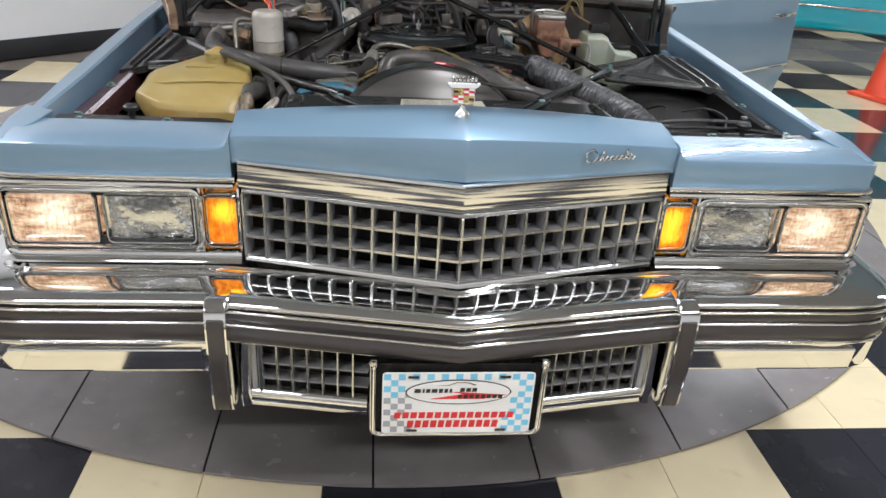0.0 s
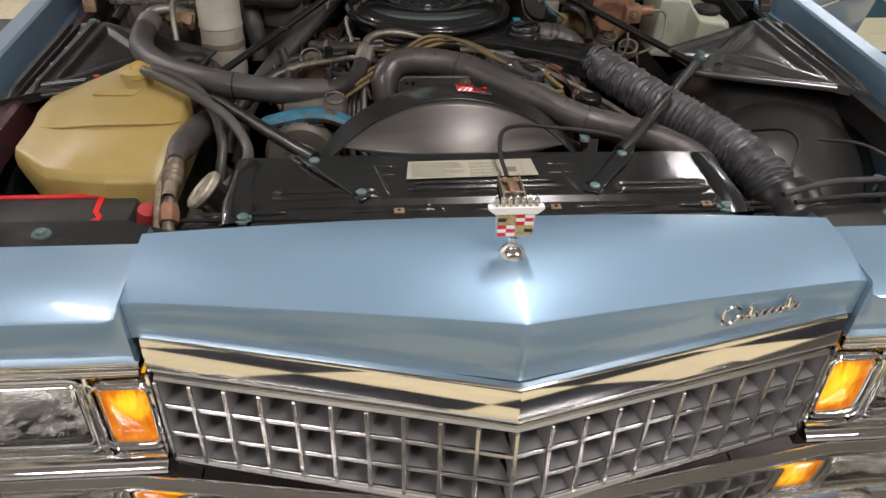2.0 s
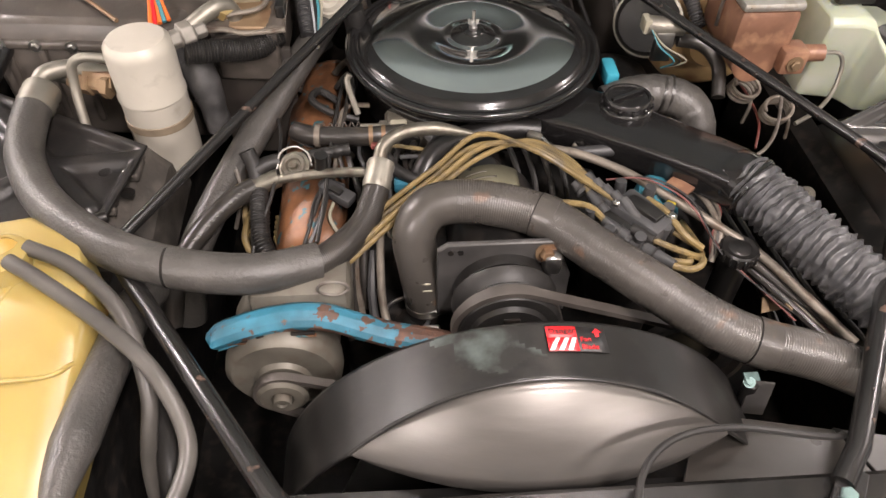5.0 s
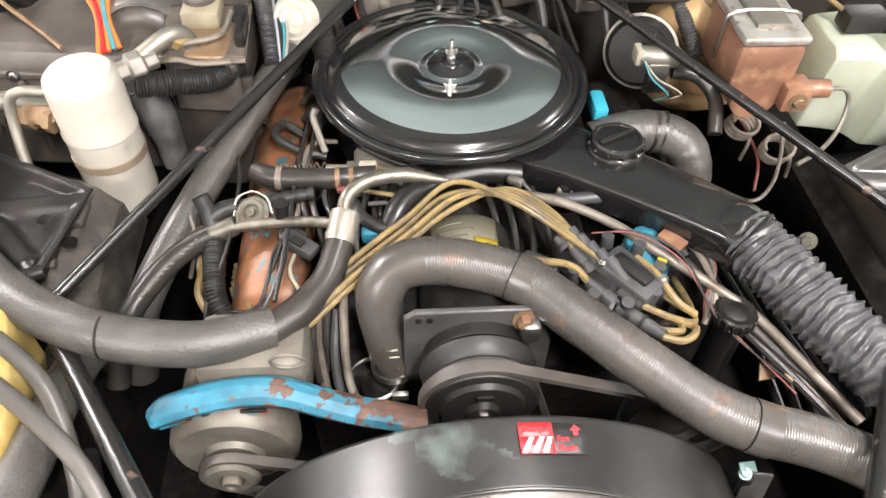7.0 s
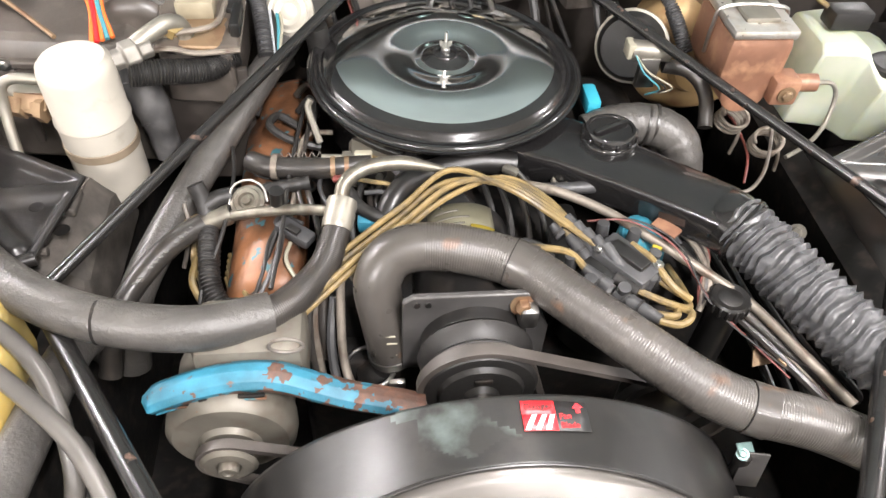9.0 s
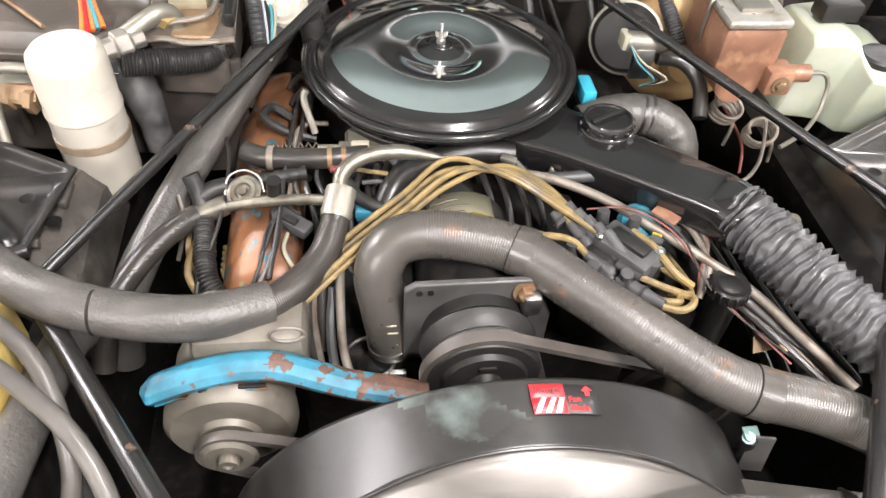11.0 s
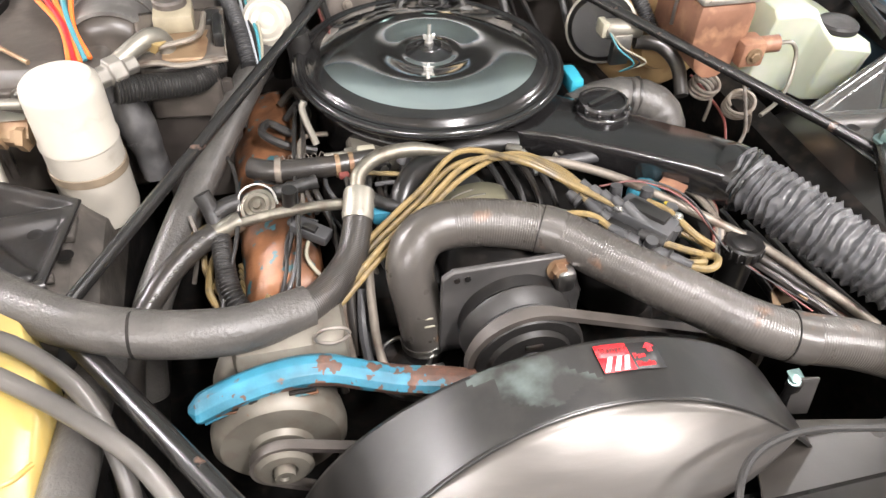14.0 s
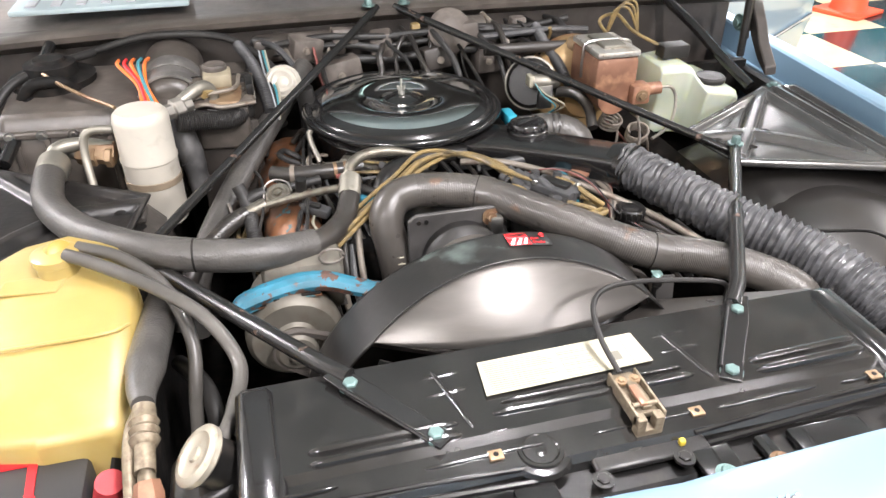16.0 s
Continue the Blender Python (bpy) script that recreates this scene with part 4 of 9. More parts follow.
M_COVER = mat("dusty_gloss_black", (0.011, 0.0105, 0.01), 0.17, 0.0, 0.3, 12.0, color2=(0.02, 0.019, 0.0175), mix=(0.45, 0.75), spec=0.6, bump=0.05, bump_scale=20, rough_var=0.04)
support = part("radiator_support", sup, M_COVER, car, "glossy black ribbed radiator cover panel", smooth=32)
SZ = CZ + 0.0115


def bead(x0, y0, x1, y1, w=0.006, h=0.005, z=SZ - 0.002, parent=None, material=None, name="rib"):
    """A pressed rib that lies along a flat panel."""
    m = Matrix.Translation((x0, y0, z)) @ Matrix.Rotation(math.atan2(y1 - y0, x1 - x0), 4, "Z")
    l = math.hypot(x1 - x0, y1 - y0)
    secs = []
    tip = min(0.2, 0.012 / max(l, 0.02))
    for f, e in ((0.0, 0.08), (tip * 0.3, 0.6), (tip, 0.95), (tip * 1.6, 1.0), (0.5, 1.0), (1 - tip * 1.6, 1.0), (1 - tip, 0.95), (1 - tip * 0.3, 0.6), (1.0, 0.08)):
        secs.append([m @ V(l * f, w * c * e, h * d * e - 0.001) for c, d in ((-1, -0.2), (-0.7, 0.6), (-0.3, 1), (0.3, 1), (0.7, 0.6), (1, -0.2))])
    part(name, loft(B(), secs), material or M_COVER, parent or support, smooth=60)


for a in ((-0.31, 0.372, -0.15, 0.372), (-0.31, 0.356, -0.15, 0.356), (-0.115, 0.375, 0.13, 0.375), (0.2, 0.378, 0.352, 0.382), (0.2, 0.362, 0.352, 0.365)):
    bead(*a, 0.0062, 0.0075)
for x in (-0.15, 0.135):
    bead(x - 0.012, 0.462, x + 0.012, 0.36, 0.004, 0.005)
    for y in (0.445, 0.418):
        bead(x - 0.032, y, x + 0.028, y + 0.002, 0.0055, 0.004)
bead(-0.345, 0.47, -0.345, 0.36, 0.007, 0.006)
bead(0.03, 0.40, 0.045, 0.345, 0.005, 0.005)
for x in (-0.345, -0.13, 0.05, 0.2, 0.36):
    bead(x - 0.07, 0.328, x + 0.06, 0.33, 0.003, 0.003, CZ + 0.003)
# front tie panel under the nose, with holes, clips and a round dimple
tie = B()
secs = []
for x in (-0.86, -0.52, -0.45, -0.3, 0.0, 0.3, 0.45, 0.52, 0.86):
    z = 0.886 if abs(x) < 0.5 else 0.89
    yb = 0.32 if abs(x) < 0.5 else 0.345
    secs.append([V(x, 0.2, z - 0.05), V(x, 0.2, z - 0.012), V(x, 0.262, z - 0.006), V(x, 0.268, z), V(x, yb, z), V(x, yb + 0.004, z - 0.004), V(x, yb + 0.004, z - 0.05)])
loft(tie, secs)
tie_panel = part("tie_panel", tie, M_BLACKSAT, car, "satin black front tie panel with bolts", smooth=30)
dim = part("dimple", lathe(B(), [(0.025, 0.0), (0.0235, 0.003), (0.02, 0.003), (0.017, 0.0005), (0.008, 0.0005), (0.005, 0.002), (0, 0.002)], pose(-0.078, 0.322, CZ + 0.0012), 32), M_COVER, support)
part("base", lathe(B(), [(0.034, -0.006), (0.031, -0.001), (0.025, 0.0003), (0.0, 0.0003)], pose(-0.078, 0.322, CZ + 0.0012), 36), M_COVER, dim)
for x, y in ((-0.25, 0.276), (-0.42, 0.276), (0.44, 0.285)):
    part("bolt", hexbolt(B(), (x, y, 0.889), r=0.008), M_BOLT, tie_panel)
for x, y in ((-0.125, 0.326), (0.105, 0.328), (0.333, 0.327)):
    c = part("clip", box(B(), (x, y, CZ + 0.004), (0.015, 0.013, 0.003), bev=0.001), M_TAN, support)
    part("hole", lathe(B(), [(0, 0.0056), (0.003, 0.0056), (0.003, 0.004), (0, 0.004)], pose(x, y, CZ + 0.0005), 10), M_DARK, c)
# pressed bracket plates with their bolts on the tie panel
for s in (-1, 1):
    for x0, x1 in ((0.075, 0.12), (0.15, 0.168), (0.19, 0.28), (0.32, 0.42)):
        pl_ = part("bracket_plate", box(B(), (s * (x0 + x1) / 2, 0.262, 0.893), (x1 - x0, 0.055, 0.01), bev=0.004), M_BLACK, tie_panel)
        part("bolt", hexbolt(B(), (s * lerp(x0, x1, 0.45), 0.251, 0.898), r=0.0075), M_BOLT if x0 < 0.1 else M_TAN if x0 < 0.16 else M_BLACK, pl_)
    part("lip_strip", tube(B(), [(s * 0.075, 0.293, 0.894), (s * 0.2, 0.299, 0.895), (s * 0.3, 0.305, 0.896), (s * 0.43, 0.308, 0.896)], 0.004, 8, 4), M_BLACK, tie_panel)
    part("lip_strip", tube(B(), [(s * 0.09, 0.306, 0.901), (s * 0.2, 0.311, 0.903), (s * 0.3, 0.314, 0.904), (s * 0.43, 0.317, 0.904)], 0.003, 8, 4), M_BLACK, tie_panel)
for s in (-1, 1):
    for x, y in ((0.62, 0.31), (0.8, 0.3)):
        part("bolt", hexbolt(B(), (s * x, y, 0.892), r=0.008), M_BOLT, tie_panel)
    # rubber stop on its screw
    stop = part("rubber_stop", lathe(B(), [(0, 0.0), (0.006, 0.0), (0.006, 0.016), (0.016, 0.018), (0.017, 0.026), (0.012, 0.03), (0, 0.031)], pose(s * 0.7, 0.33, 0.89), 20), M_RUBBER, car)
# bolts of the braces on the cover
for x, y, z in ((-0.253, 0.452, 0.919), (-0.179, 0.36, 0.915), (0.238, 0.459, 0.919), (0.171, 0.366, 0.915), (-0.345, 0.316, 0.905), (0.36, 0.32, 0.905)):
    part("bolt", hexbolt(B(), (x, y, z), r=0.0085, flange=1.55), M_BOLT, support, "greenish zinc bolt")

# raised end block and long pressed ribs of the cover
for x0, x1 in ((-0.382, -0.332), (0.352, 0.398)):
    end = part("end_block", loft(B(), [[V(x0, y, CZ - 0.02), V(x0 + 0.004, y, CZ + h - 0.006), V(x0 + 0.012, y, CZ + h), V(x1 - 0.012, y, CZ + h), V(x1 - 0.002, y, CZ + h - 0.008), V(x1, y, CZ + 0.004)] for y, h in ((0.305, 0.002), (0.315, 0.006), (0.35, 0.0145), (0.47, 0.015), (0.48, 0.01))]), M_BLACK, support, smooth=50)
for a in ((-0.1, 0.388, 0.12, 0.388), (-0.14, 0.352, -0.03, 0.352)):
    bead(*a, 0.0035, 0.006, SZ - (0.006 if a[1] < 0.36 else 0.0))

# emission label
lab = part("label", prism(B(), [(-0.112, 0.398), (0.092, 0.404), (0.089, 0.456), (-0.107, 0.452)], 0.0, 0.0008, pose(0, 0, SZ + 0.003)), M_LABEL, support, "yellowed paper label with fine print", smooth=0)
rnd = random.Random(5)
for k in range(14):
    y = 0.447 - 0.0033 * k
    w = rnd.uniform(0.05, 0.085)
    part("print_bar", prism(B(), [(-0.103, y - 0.0005), (-0.103 + w, y - 0.0005), (-0.103 + w, y + 0.0005), (-0.103, y + 0.0005)], 0.0008, 0.001, pose(0, 0, SZ + 0.003)), M_INK, lab, smooth=0)
    if k % 3:
        part("print_bar", prism(B(), [(-0.012, y - 0.0005), (0.025, y - 0.0005), (0.025, y + 0.0005), (-0.012, y + 0.0005)], 0.0008, 0.001, pose(0, 0, SZ + 0.003)), M_INK, lab, smooth=0)
for x0, x1 in ((-0.012, -0.0115), (0.0065, 0.007), (0.025, 0.0255), (0.035, 0.0355), (0.07, 0.0705)):
    part("print_line", prism(B(), [(x0, 0.404), (x1, 0.404), (x1, 0.45), (x0, 0.45)], 0.0008, 0.001, pose(0, 0, SZ + 0.003)), M_INK, lab, smooth=0)
part("print_box", prism(B(), [(0.045, 0.415), (0.06, 0.415), (0.06, 0.43), (0.045, 0.43)], 0.0008, 0.001, pose(0, 0, SZ + 0.003)), M_INK, lab, smooth=0)

# hood latch
M_GRIMY = mat("grimy_plated_steel", (0.2, 0.165, 0.115), 0.5, 0.4, 0.2, 60.0, color2=(0.12, 0.09, 0.06), mix=(0.42, 0.7), bump=0.3)
latch = part("hood_latch", box(B(), (0.042, 0.358, 0.919), (0.03, 0.064, 0.008), bev=0.003), M_GRIMY, car, "grimy plated hood latch with release cable")
part("plate", prism(B(), [(-0.03, 0.285), (0.1, 0.285), (0.1, 0.31), (0.075, 0.325), (0.0, 0.325), (-0.03, 0.31)], 0.89, 0.899), M_DUSTY, latch, bevel=0.004)
for x in (0.0265, 0.0575):
    part("cheek", box(B(), (x, 0.352, 0.922), (0.003, 0.07, 0.016), bev=0.001), M_GRIMY, latch)
part("tongue", box(B(), (0.044, 0.352, 0.926), (0.012, 0.045, 0.006), pose(0, 0, 0), 0.002), M_GRIMY, latch)
for x, y in ((-0.029, 0.275), (0.064, 0.28), (0.02, 0.312)):
    part("boss", hexbolt(B(), (x, y, 0.8985), r=0.007, h=0.005), M_DUSTY, latch)
part("claw", prism(B(), [(0.0, 0.0), (0.03, 0.0), (0.03, 0.028), (0.02, 0.028), (0.02, 0.012), (0.01, 0.012), (0.01, 0.028), (0.0, 0.028)], -0.006, 0.006, pose(0.025, 0.318, 0.9, 90, 0, 0)), M_GRIMY, latch, bevel=0.001)
part("pawl", box(B(), (0.04, 0.345, 0.931), (0.009, 0.03, 0.005), pose(0, 0, 0), 0.002), M_RUSTCAST, latch)
part("pin", cyl(B(), (0.028, 0.334, 0.929), (0.057, 0.334, 0.929), 0.0028), M_GRIMY, latch)
part("rivet", hexbolt(B(), (0.034, 0.372, 0.928), r=0.004, h=0.004), M_TAN, latch)
part("rivet", hexbolt(B(), (0.05, 0.372, 0.928), r=0.004, h=0.004), M_TAN, latch)
part("cable", tube(B(), [(0.04, 0.388, 0.925), (0.034, 0.43, 0.945), (0.045, 0.475, 0.958), (0.085, 0.51, 0.95), (0.15, 0.525, 0.937), (0.235, 0.515, 0.928), (0.275, 0.53, 0.9), (0.3, 0.56, 0.85)], 0.0035, 8, 8), M_RUBBER, latch)
part("clip", box(B(), (0.07, 0.297, 0.902), (0.007, 0.007, 0.008), bev=0.002), M_MUSTARD, latch)

# Right brace: the bright wall's sheen is put into a lighter, part-metal base.
M_BRACE = mat("sheen_black_sheet", (0.12, 0.118, 0.115), 0.2, 0.65, 0.2, 8.0, color2=(0.16, 0.155, 0.15), mix=(0.5, 0.75), rough_var=0.06, bump=0.06, bump_scale=30)
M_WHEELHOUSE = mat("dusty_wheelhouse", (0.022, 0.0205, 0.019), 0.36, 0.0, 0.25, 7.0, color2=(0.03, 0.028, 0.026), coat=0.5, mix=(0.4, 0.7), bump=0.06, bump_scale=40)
# inner fenders: gutter strip, pressed brace panel and wheelhouse
for s in (-1, 1):
    gut = B()
    secs = []
    for y, xo in ((0.262, 0.862), (0.6, 0.868), (1.0, 0.885), (1.35, 0.9), (1.7, 0.91)):
        xi = 0.80 + 0.04 * max(0, (y - 0.3)) * (1 if y < 1.0 else 1.2)
        secs.append([V(s * xo, y, 0.852), V(s * (xo - 0.004), y, 0.872), V(s * (xi + 0.012), y, 0.884), V(s * xi, y, 0.88), V(s * (xi - 0.004), y, 0.83), V(s * xo, y, 0.83)])
    if s < 0:
        secs = [q[::-1] for q in secs]
    gutter = part("gutter", loft(gut, secs), M_MAROON if s < 0 else M_BLACKSAT, car, smooth=30)
    for y in (0.36, 0.62, 0.9):
        part("bolt", hexbolt(B(), (s * (0.825 + 0.03 * (y - 0.3)), y, 0.884), r=0.008), M_BOLT, gutter)
    bead(s * 0.85, 0.9, s * 0.875, 1.18, 0.005, 0.005, 0.876, gutter, M_STEEL)
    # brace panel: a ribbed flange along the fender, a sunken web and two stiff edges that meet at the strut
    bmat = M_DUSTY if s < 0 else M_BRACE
    tip, left_, apex_, apex2 = V(s * 0.53, 0.902, 0.884), V(s * 0.505, 1.039, 0.884), V(s * 0.775, 1.168, 0.906), V(s * 0.88, 1.19, 0.893)
    front1, front2 = V(s * 0.79, 0.79, 0.897), V(s * 0.862, 0.775, 0.886)
    mids = [V(s * x, y, 0) for x, y in ((0.52, 1.02), (0.63, 1.0), (0.697, 0.936), (0.79, 0.81))]
    press = [(tip, left_), (left_, apex_), (apex_, front1), (tip, front1), (apex_, mids[1]), (mids[0], mids[1]), (mids[1], mids[2]), (mids[2], mids[3]), (mids[1], tip + V(s * 0.03, 0.02, 0))]

    def web(u, v):
        """A pressed sheet: flat ridges along its edges and across, shallow pans between."""
        p = tip.lerp(front1, u).lerp(left_.lerp(apex_, u), v)
        near = 1.0
        for a, b in press:
            ax, ay, bx, by = a.x, a.y, b.x - a.x, b.y - a.y
            f = max(0.0, min(1.0, ((p.x - ax) * bx + (p.y - ay) * by) / (bx * bx + by * by)))
            near = min(near, math.hypot(p.x - ax - bx * f, p.y - ay - by * f))
        q = max(0.0, min(1.0, (near - 0.007) / 0.013))
        return p + V(0, 0, -0.011 * q * q * (3 - 2 * q) + 0.004 * max(0.0, near - 0.02) * 10)
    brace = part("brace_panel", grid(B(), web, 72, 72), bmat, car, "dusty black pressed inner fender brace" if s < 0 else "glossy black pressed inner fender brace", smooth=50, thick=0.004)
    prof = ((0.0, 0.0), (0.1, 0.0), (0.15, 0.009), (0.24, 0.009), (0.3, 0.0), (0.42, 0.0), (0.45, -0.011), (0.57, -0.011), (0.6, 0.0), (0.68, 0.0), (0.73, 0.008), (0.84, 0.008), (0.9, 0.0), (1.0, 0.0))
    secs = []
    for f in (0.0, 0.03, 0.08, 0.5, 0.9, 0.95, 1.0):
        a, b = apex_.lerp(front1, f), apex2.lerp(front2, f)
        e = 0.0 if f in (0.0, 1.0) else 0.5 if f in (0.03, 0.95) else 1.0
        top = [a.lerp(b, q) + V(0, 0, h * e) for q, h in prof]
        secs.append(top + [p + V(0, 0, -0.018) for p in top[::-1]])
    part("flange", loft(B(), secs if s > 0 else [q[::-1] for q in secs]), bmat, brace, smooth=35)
    for f in (0.18, 0.4, 0.62, 0.82):
        part("rivet", lathe(B(), [(0, 0.0035), (0.004, 0.002), (0.0055, 0.0), (0, -0.001)], Matrix.Translation(apex_.lerp(front1, f).lerp(apex2.lerp(front2, f), 0.36)), 10), M_STEEL, brace)
    part("beam", tube(B(), [tip + V(0, 0, -0.004), tip.lerp(front1, 0.2) + V(0, 0, -0.006), tip.lerp(front1, 0.6) + V(0, 0, -0.007), front1 + V(0, 0, -0.009)], 0.008, 12, 6), bmat, brace)
    for x, y, z in ((0.655, 0.985, 0.8905), (0.598, 0.937, 0.884), (0.549, 0.982, 0.884)):
        part("hole", lathe(B(), [(0.0, 0.001), (0.007, 0.001), (0.009, 0.002), (0.0, -0.002)], pose(s * x, y, z), 16), M_DARK, brace)
    part("bolt", hexbolt(B(), (s * 0.8, 1.165, 0.906), r=0.009), M_BOLT, brace)
    # wheelhouse, a rounded black drum below the brace
    def wh(u, v):
        a, f = lerp(-80, 200, u), v
        return V(s * lerp(0.52, 0.86, f), 0.95 + (0.42 - 0.05 * (1 - f)) * math.cos(radians(a)), 0.45 + (0.4 * math.sin(radians(a)) * (0.9 + 0.1 * f) + 0.03 * math.sin(f * 3.1)) * (0.72 + 0.28 * min(1.0, f * 4) ** 0.5))
    wheelhouse = part("wheelhouse", grid(B(), wh, 40, 24), M_BLACKSAT if s < 0 else M_WHEELHOUSE, car, "rounded black wheelhouse", smooth=60, thick=0.004)
    part("bulge", lathe(B(), [(0.19, -0.02), (0.185, 0.02), (0.17, 0.055), (0.145, 0.083), (0.11, 0.104), (0.07, 0.117), (0.03, 0.123), (0, 0.124)], pose(s * 0.69, 0.745, 0.715, 16, s * -6, 0) @ Matrix.Diagonal((0.92, 1.0, 1.0, 1.0)), 40), M_BLACKSAT if s < 0 else M_WHEELHOUSE, wheelhouse, smooth=70)
    for f in (0.36, 0.44, 0.72, 0.8):
        pts = [wh(u, f) + V(0, -0.002, 0.002) for u in (0.78, 0.82, 0.86, 0.9, 0.94)]
        part("pressed_rib", tube(B(), pts, lambda q: 0.006 * math.sin(math.pi * (0.08 + 0.84 * q)), 8, 4), M_BLACKSAT if s < 0 else M_WHEELHOUSE, wheelhouse)
    part("inner_wall", loft(B(), [[V(s * 0.53, y, 0.42), V(s * 0.50, y, 0.42), V(s * 0.50, y, 0.80), V(s * 0.53, y, 0.82)] for y in (0.3, 0.8, 1.52)]), M_DARK, car)
    # hood hinge: bent arms on the cowl side
    hinge = part("hood_hinge", loft(B(), [[V(s * (0.80 + dx), y, z), V(s * (0.83 + dx), y, z), V(s * (0.83 + dx), y + 0.004, z + h), V(s * (0.80 + dx), y + 0.004, z + h)] for dx, y, z, h in ((0.0, 1.2, 0.915, 0.02), (0.015, 1.26, 0.935, 0.035), (0.035, 1.31, 0.952, 0.05), (0.055, 1.36, 0.97, 0.055), (0.075, 1.4, 0.99, 0.045), (0.085, 1.43, 1.005, 0.02))]), M_TAN if s < 0 else M_FIREWALL, car, bevel=0.004)
    part("arm", tube(B(), [(s * 0.80, 1.3, 0.93), (s * 0.80, 1.32, 1.25)], 0.009, 8, 1), M_BLACKSAT, hinge)
    part("arm", tube(B(), [(s * 0.85, 1.36, 0.95), (s * 0.84, 1.38, 1.3)], 0.008, 8, 1), M_BLACKSAT, hinge)
    part("pivot", hexbolt(B(), (s * 0.8, 1.33, 1.0), (-s, 0, 0), 0.012, 0.01), M_BOLT, hinge)
    part("cowl_rail", tube(B(), [(s * 0.76, 1.19, 0.9), (s * 0.735, 1.28, 0.94), (s * 0.715, 1.38, 0.985), (s * 0.70, 1.5, 1.02)], 0.012, 10, 5), M_BLACK, car)
    part("rear_wall", box(B(), (s * 0.68, 1.36, 0.72), (0.36, 0.02, 0.36)), M_DARK, car)

# firewall, cowl, windshield and the raised hood
part("firewall", loft(B(), [[V(x, 1.50, 0.4), V(x, 1.54, 0.4), V(x, 1.56, 1.03), V(x, 1.52, 1.03)] for x in (-0.9, 0.9)]), M_FIREWALL, car, "dusty brown-grey firewall")
part("cowl", loft(B(), [[V(x, 1.49, z), V(x, 1.487, z + 0.012), V(x, 1.5, z + 0.018), V(x, 1.56, z + 0.012), V(x, 1.8, z + 0.03), V(x, 1.8, z - 0.02), V(x, 1.52, z - 0.02)] for x, z in ((-0.95, 1.01), (-0.5, 1.025), (0, 1.03), (0.5, 1.025), (0.95, 1.01))]),
     M_BROWN, car, smooth=40)
part("cowl_vent", box(B(), (-0.6, 1.66, 1.066), (0.36, 0.2, 0.012), bev=0.004), M_HOODIN, car, "pale louvred cowl vent")
for k in range(7):
    part("wiper_slot", box(B(), (-0.74 + 0.05 * k, 1.66, 1.0735), (0.02, 0.16, 0.004)), M_GREYINK, car)
part("windshield", grid(B(), lambda u, v: V(lerp(-0.78, 0.78, u) * (1 - 0.1 * v), 1.8 + 0.62 * v + 0.1 * (2 * u - 1) ** 2, 1.06 + 0.42 * v), 16, 4), M_GLASS, car, smooth=60, thick=0.006)
part("cabin", loft(B(), [[V(-0.95, 1.83, 0.3), V(0.95, 1.83, 0.3), V(0.95, 1.83, 1.03), V(-0.95, 1.83, 1.03)], [V(-0.98, 3.4, 0.3), V(0.98, 3.4, 0.3), V(0.98, 3.4, 0.98), V(-0.98, 3.4, 0.98)],
                         [V(-0.9, 5.3, 0.35), V(0.9, 5.3, 0.35), V(0.9, 5.3, 0.92), V(-0.9, 5.3, 0.92)]]), M_BLUE, car, bevel=0.04)
part("roof", loft(B(), [[V(-0.66, 2.42, 1.44), V(0.66, 2.42, 1.44), V(0.66, 2.42, 1.47), V(-0.66, 2.42, 1.47)], [V(-0.66, 3.9, 1.42), V(0.66, 3.9, 1.42), V(0.66, 3.9, 1.46), V(-0.66, 3.9, 1.46)],
                        [V(-0.75, 4.4, 0.93), V(0.75, 4.4, 0.93), V(0.75, 4.45, 0.97), V(-0.75, 4.45, 0.97)]]), M_BLUE, car, bevel=0.02)


def hood_point(x, d, lift=0.0):
    """On the raised hood: d metres forward from its hinge line."""
    a = radians(52)
    return V(x, 1.62 - d * math.cos(a) - lift * math.sin(a), 1.16 + d * math.sin(a) - lift * math.cos(a))


bm = B()
grid(bm, lambda u, v: hood_point(lerp(-0.84, 0.84, u) * (1 - 0.06 * v), 1.28 * v, -0.03 * math.cos((u - 0.5) * 3)), 16, 8)
hood = part("hood", bm, M_BLUE, car, "raised light blue hood seen from below", smooth=60, thick=0.012)
# Unseen dark sheet, added so the air cleaner lid reflects less pale hood.
part("reflection_pad", grid(B(), lambda u, v: hood_point(lerp(-0.8, 0.8, u), lerp(-0.06, 0.05, v), 0.02 - 0.03 * math.cos((u - 0.5) * 3)), 16, 3), M_BLACKSAT, hood, "unseen black pad at the hood's foot that darkens the lid's reflection", smooth=60, thick=0.004)
part("inner_panel", grid(B(), lambda u, v: hood_point(lerp(-0.8, 0.8, u) * (1 - 0.06 * v), lerp(0.055, 1.24, v), 0.02 - 0.03 * math.cos((u - 0.5) * 3)), 16, 8), M_HOODIN, hood, "pale hood inner panel", smooth=60, thick=0.004)
for a, b in (((-0.75, 1.2), (0.75, 1.2)), ((-0.78, 0.06), (-0.75, 1.2)), ((0.78, 0.06), (0.75, 1.2))):
    pts = [hood_point(lerp(a[0], b[0], f), lerp(a[1], b[1], f), 0.03) for f in (0, 0.25, 0.5, 0.75, 1)]
    part("stiffener", tube(B(), pts, 0.03, 8, 2), M_BLACKSAT, hood)
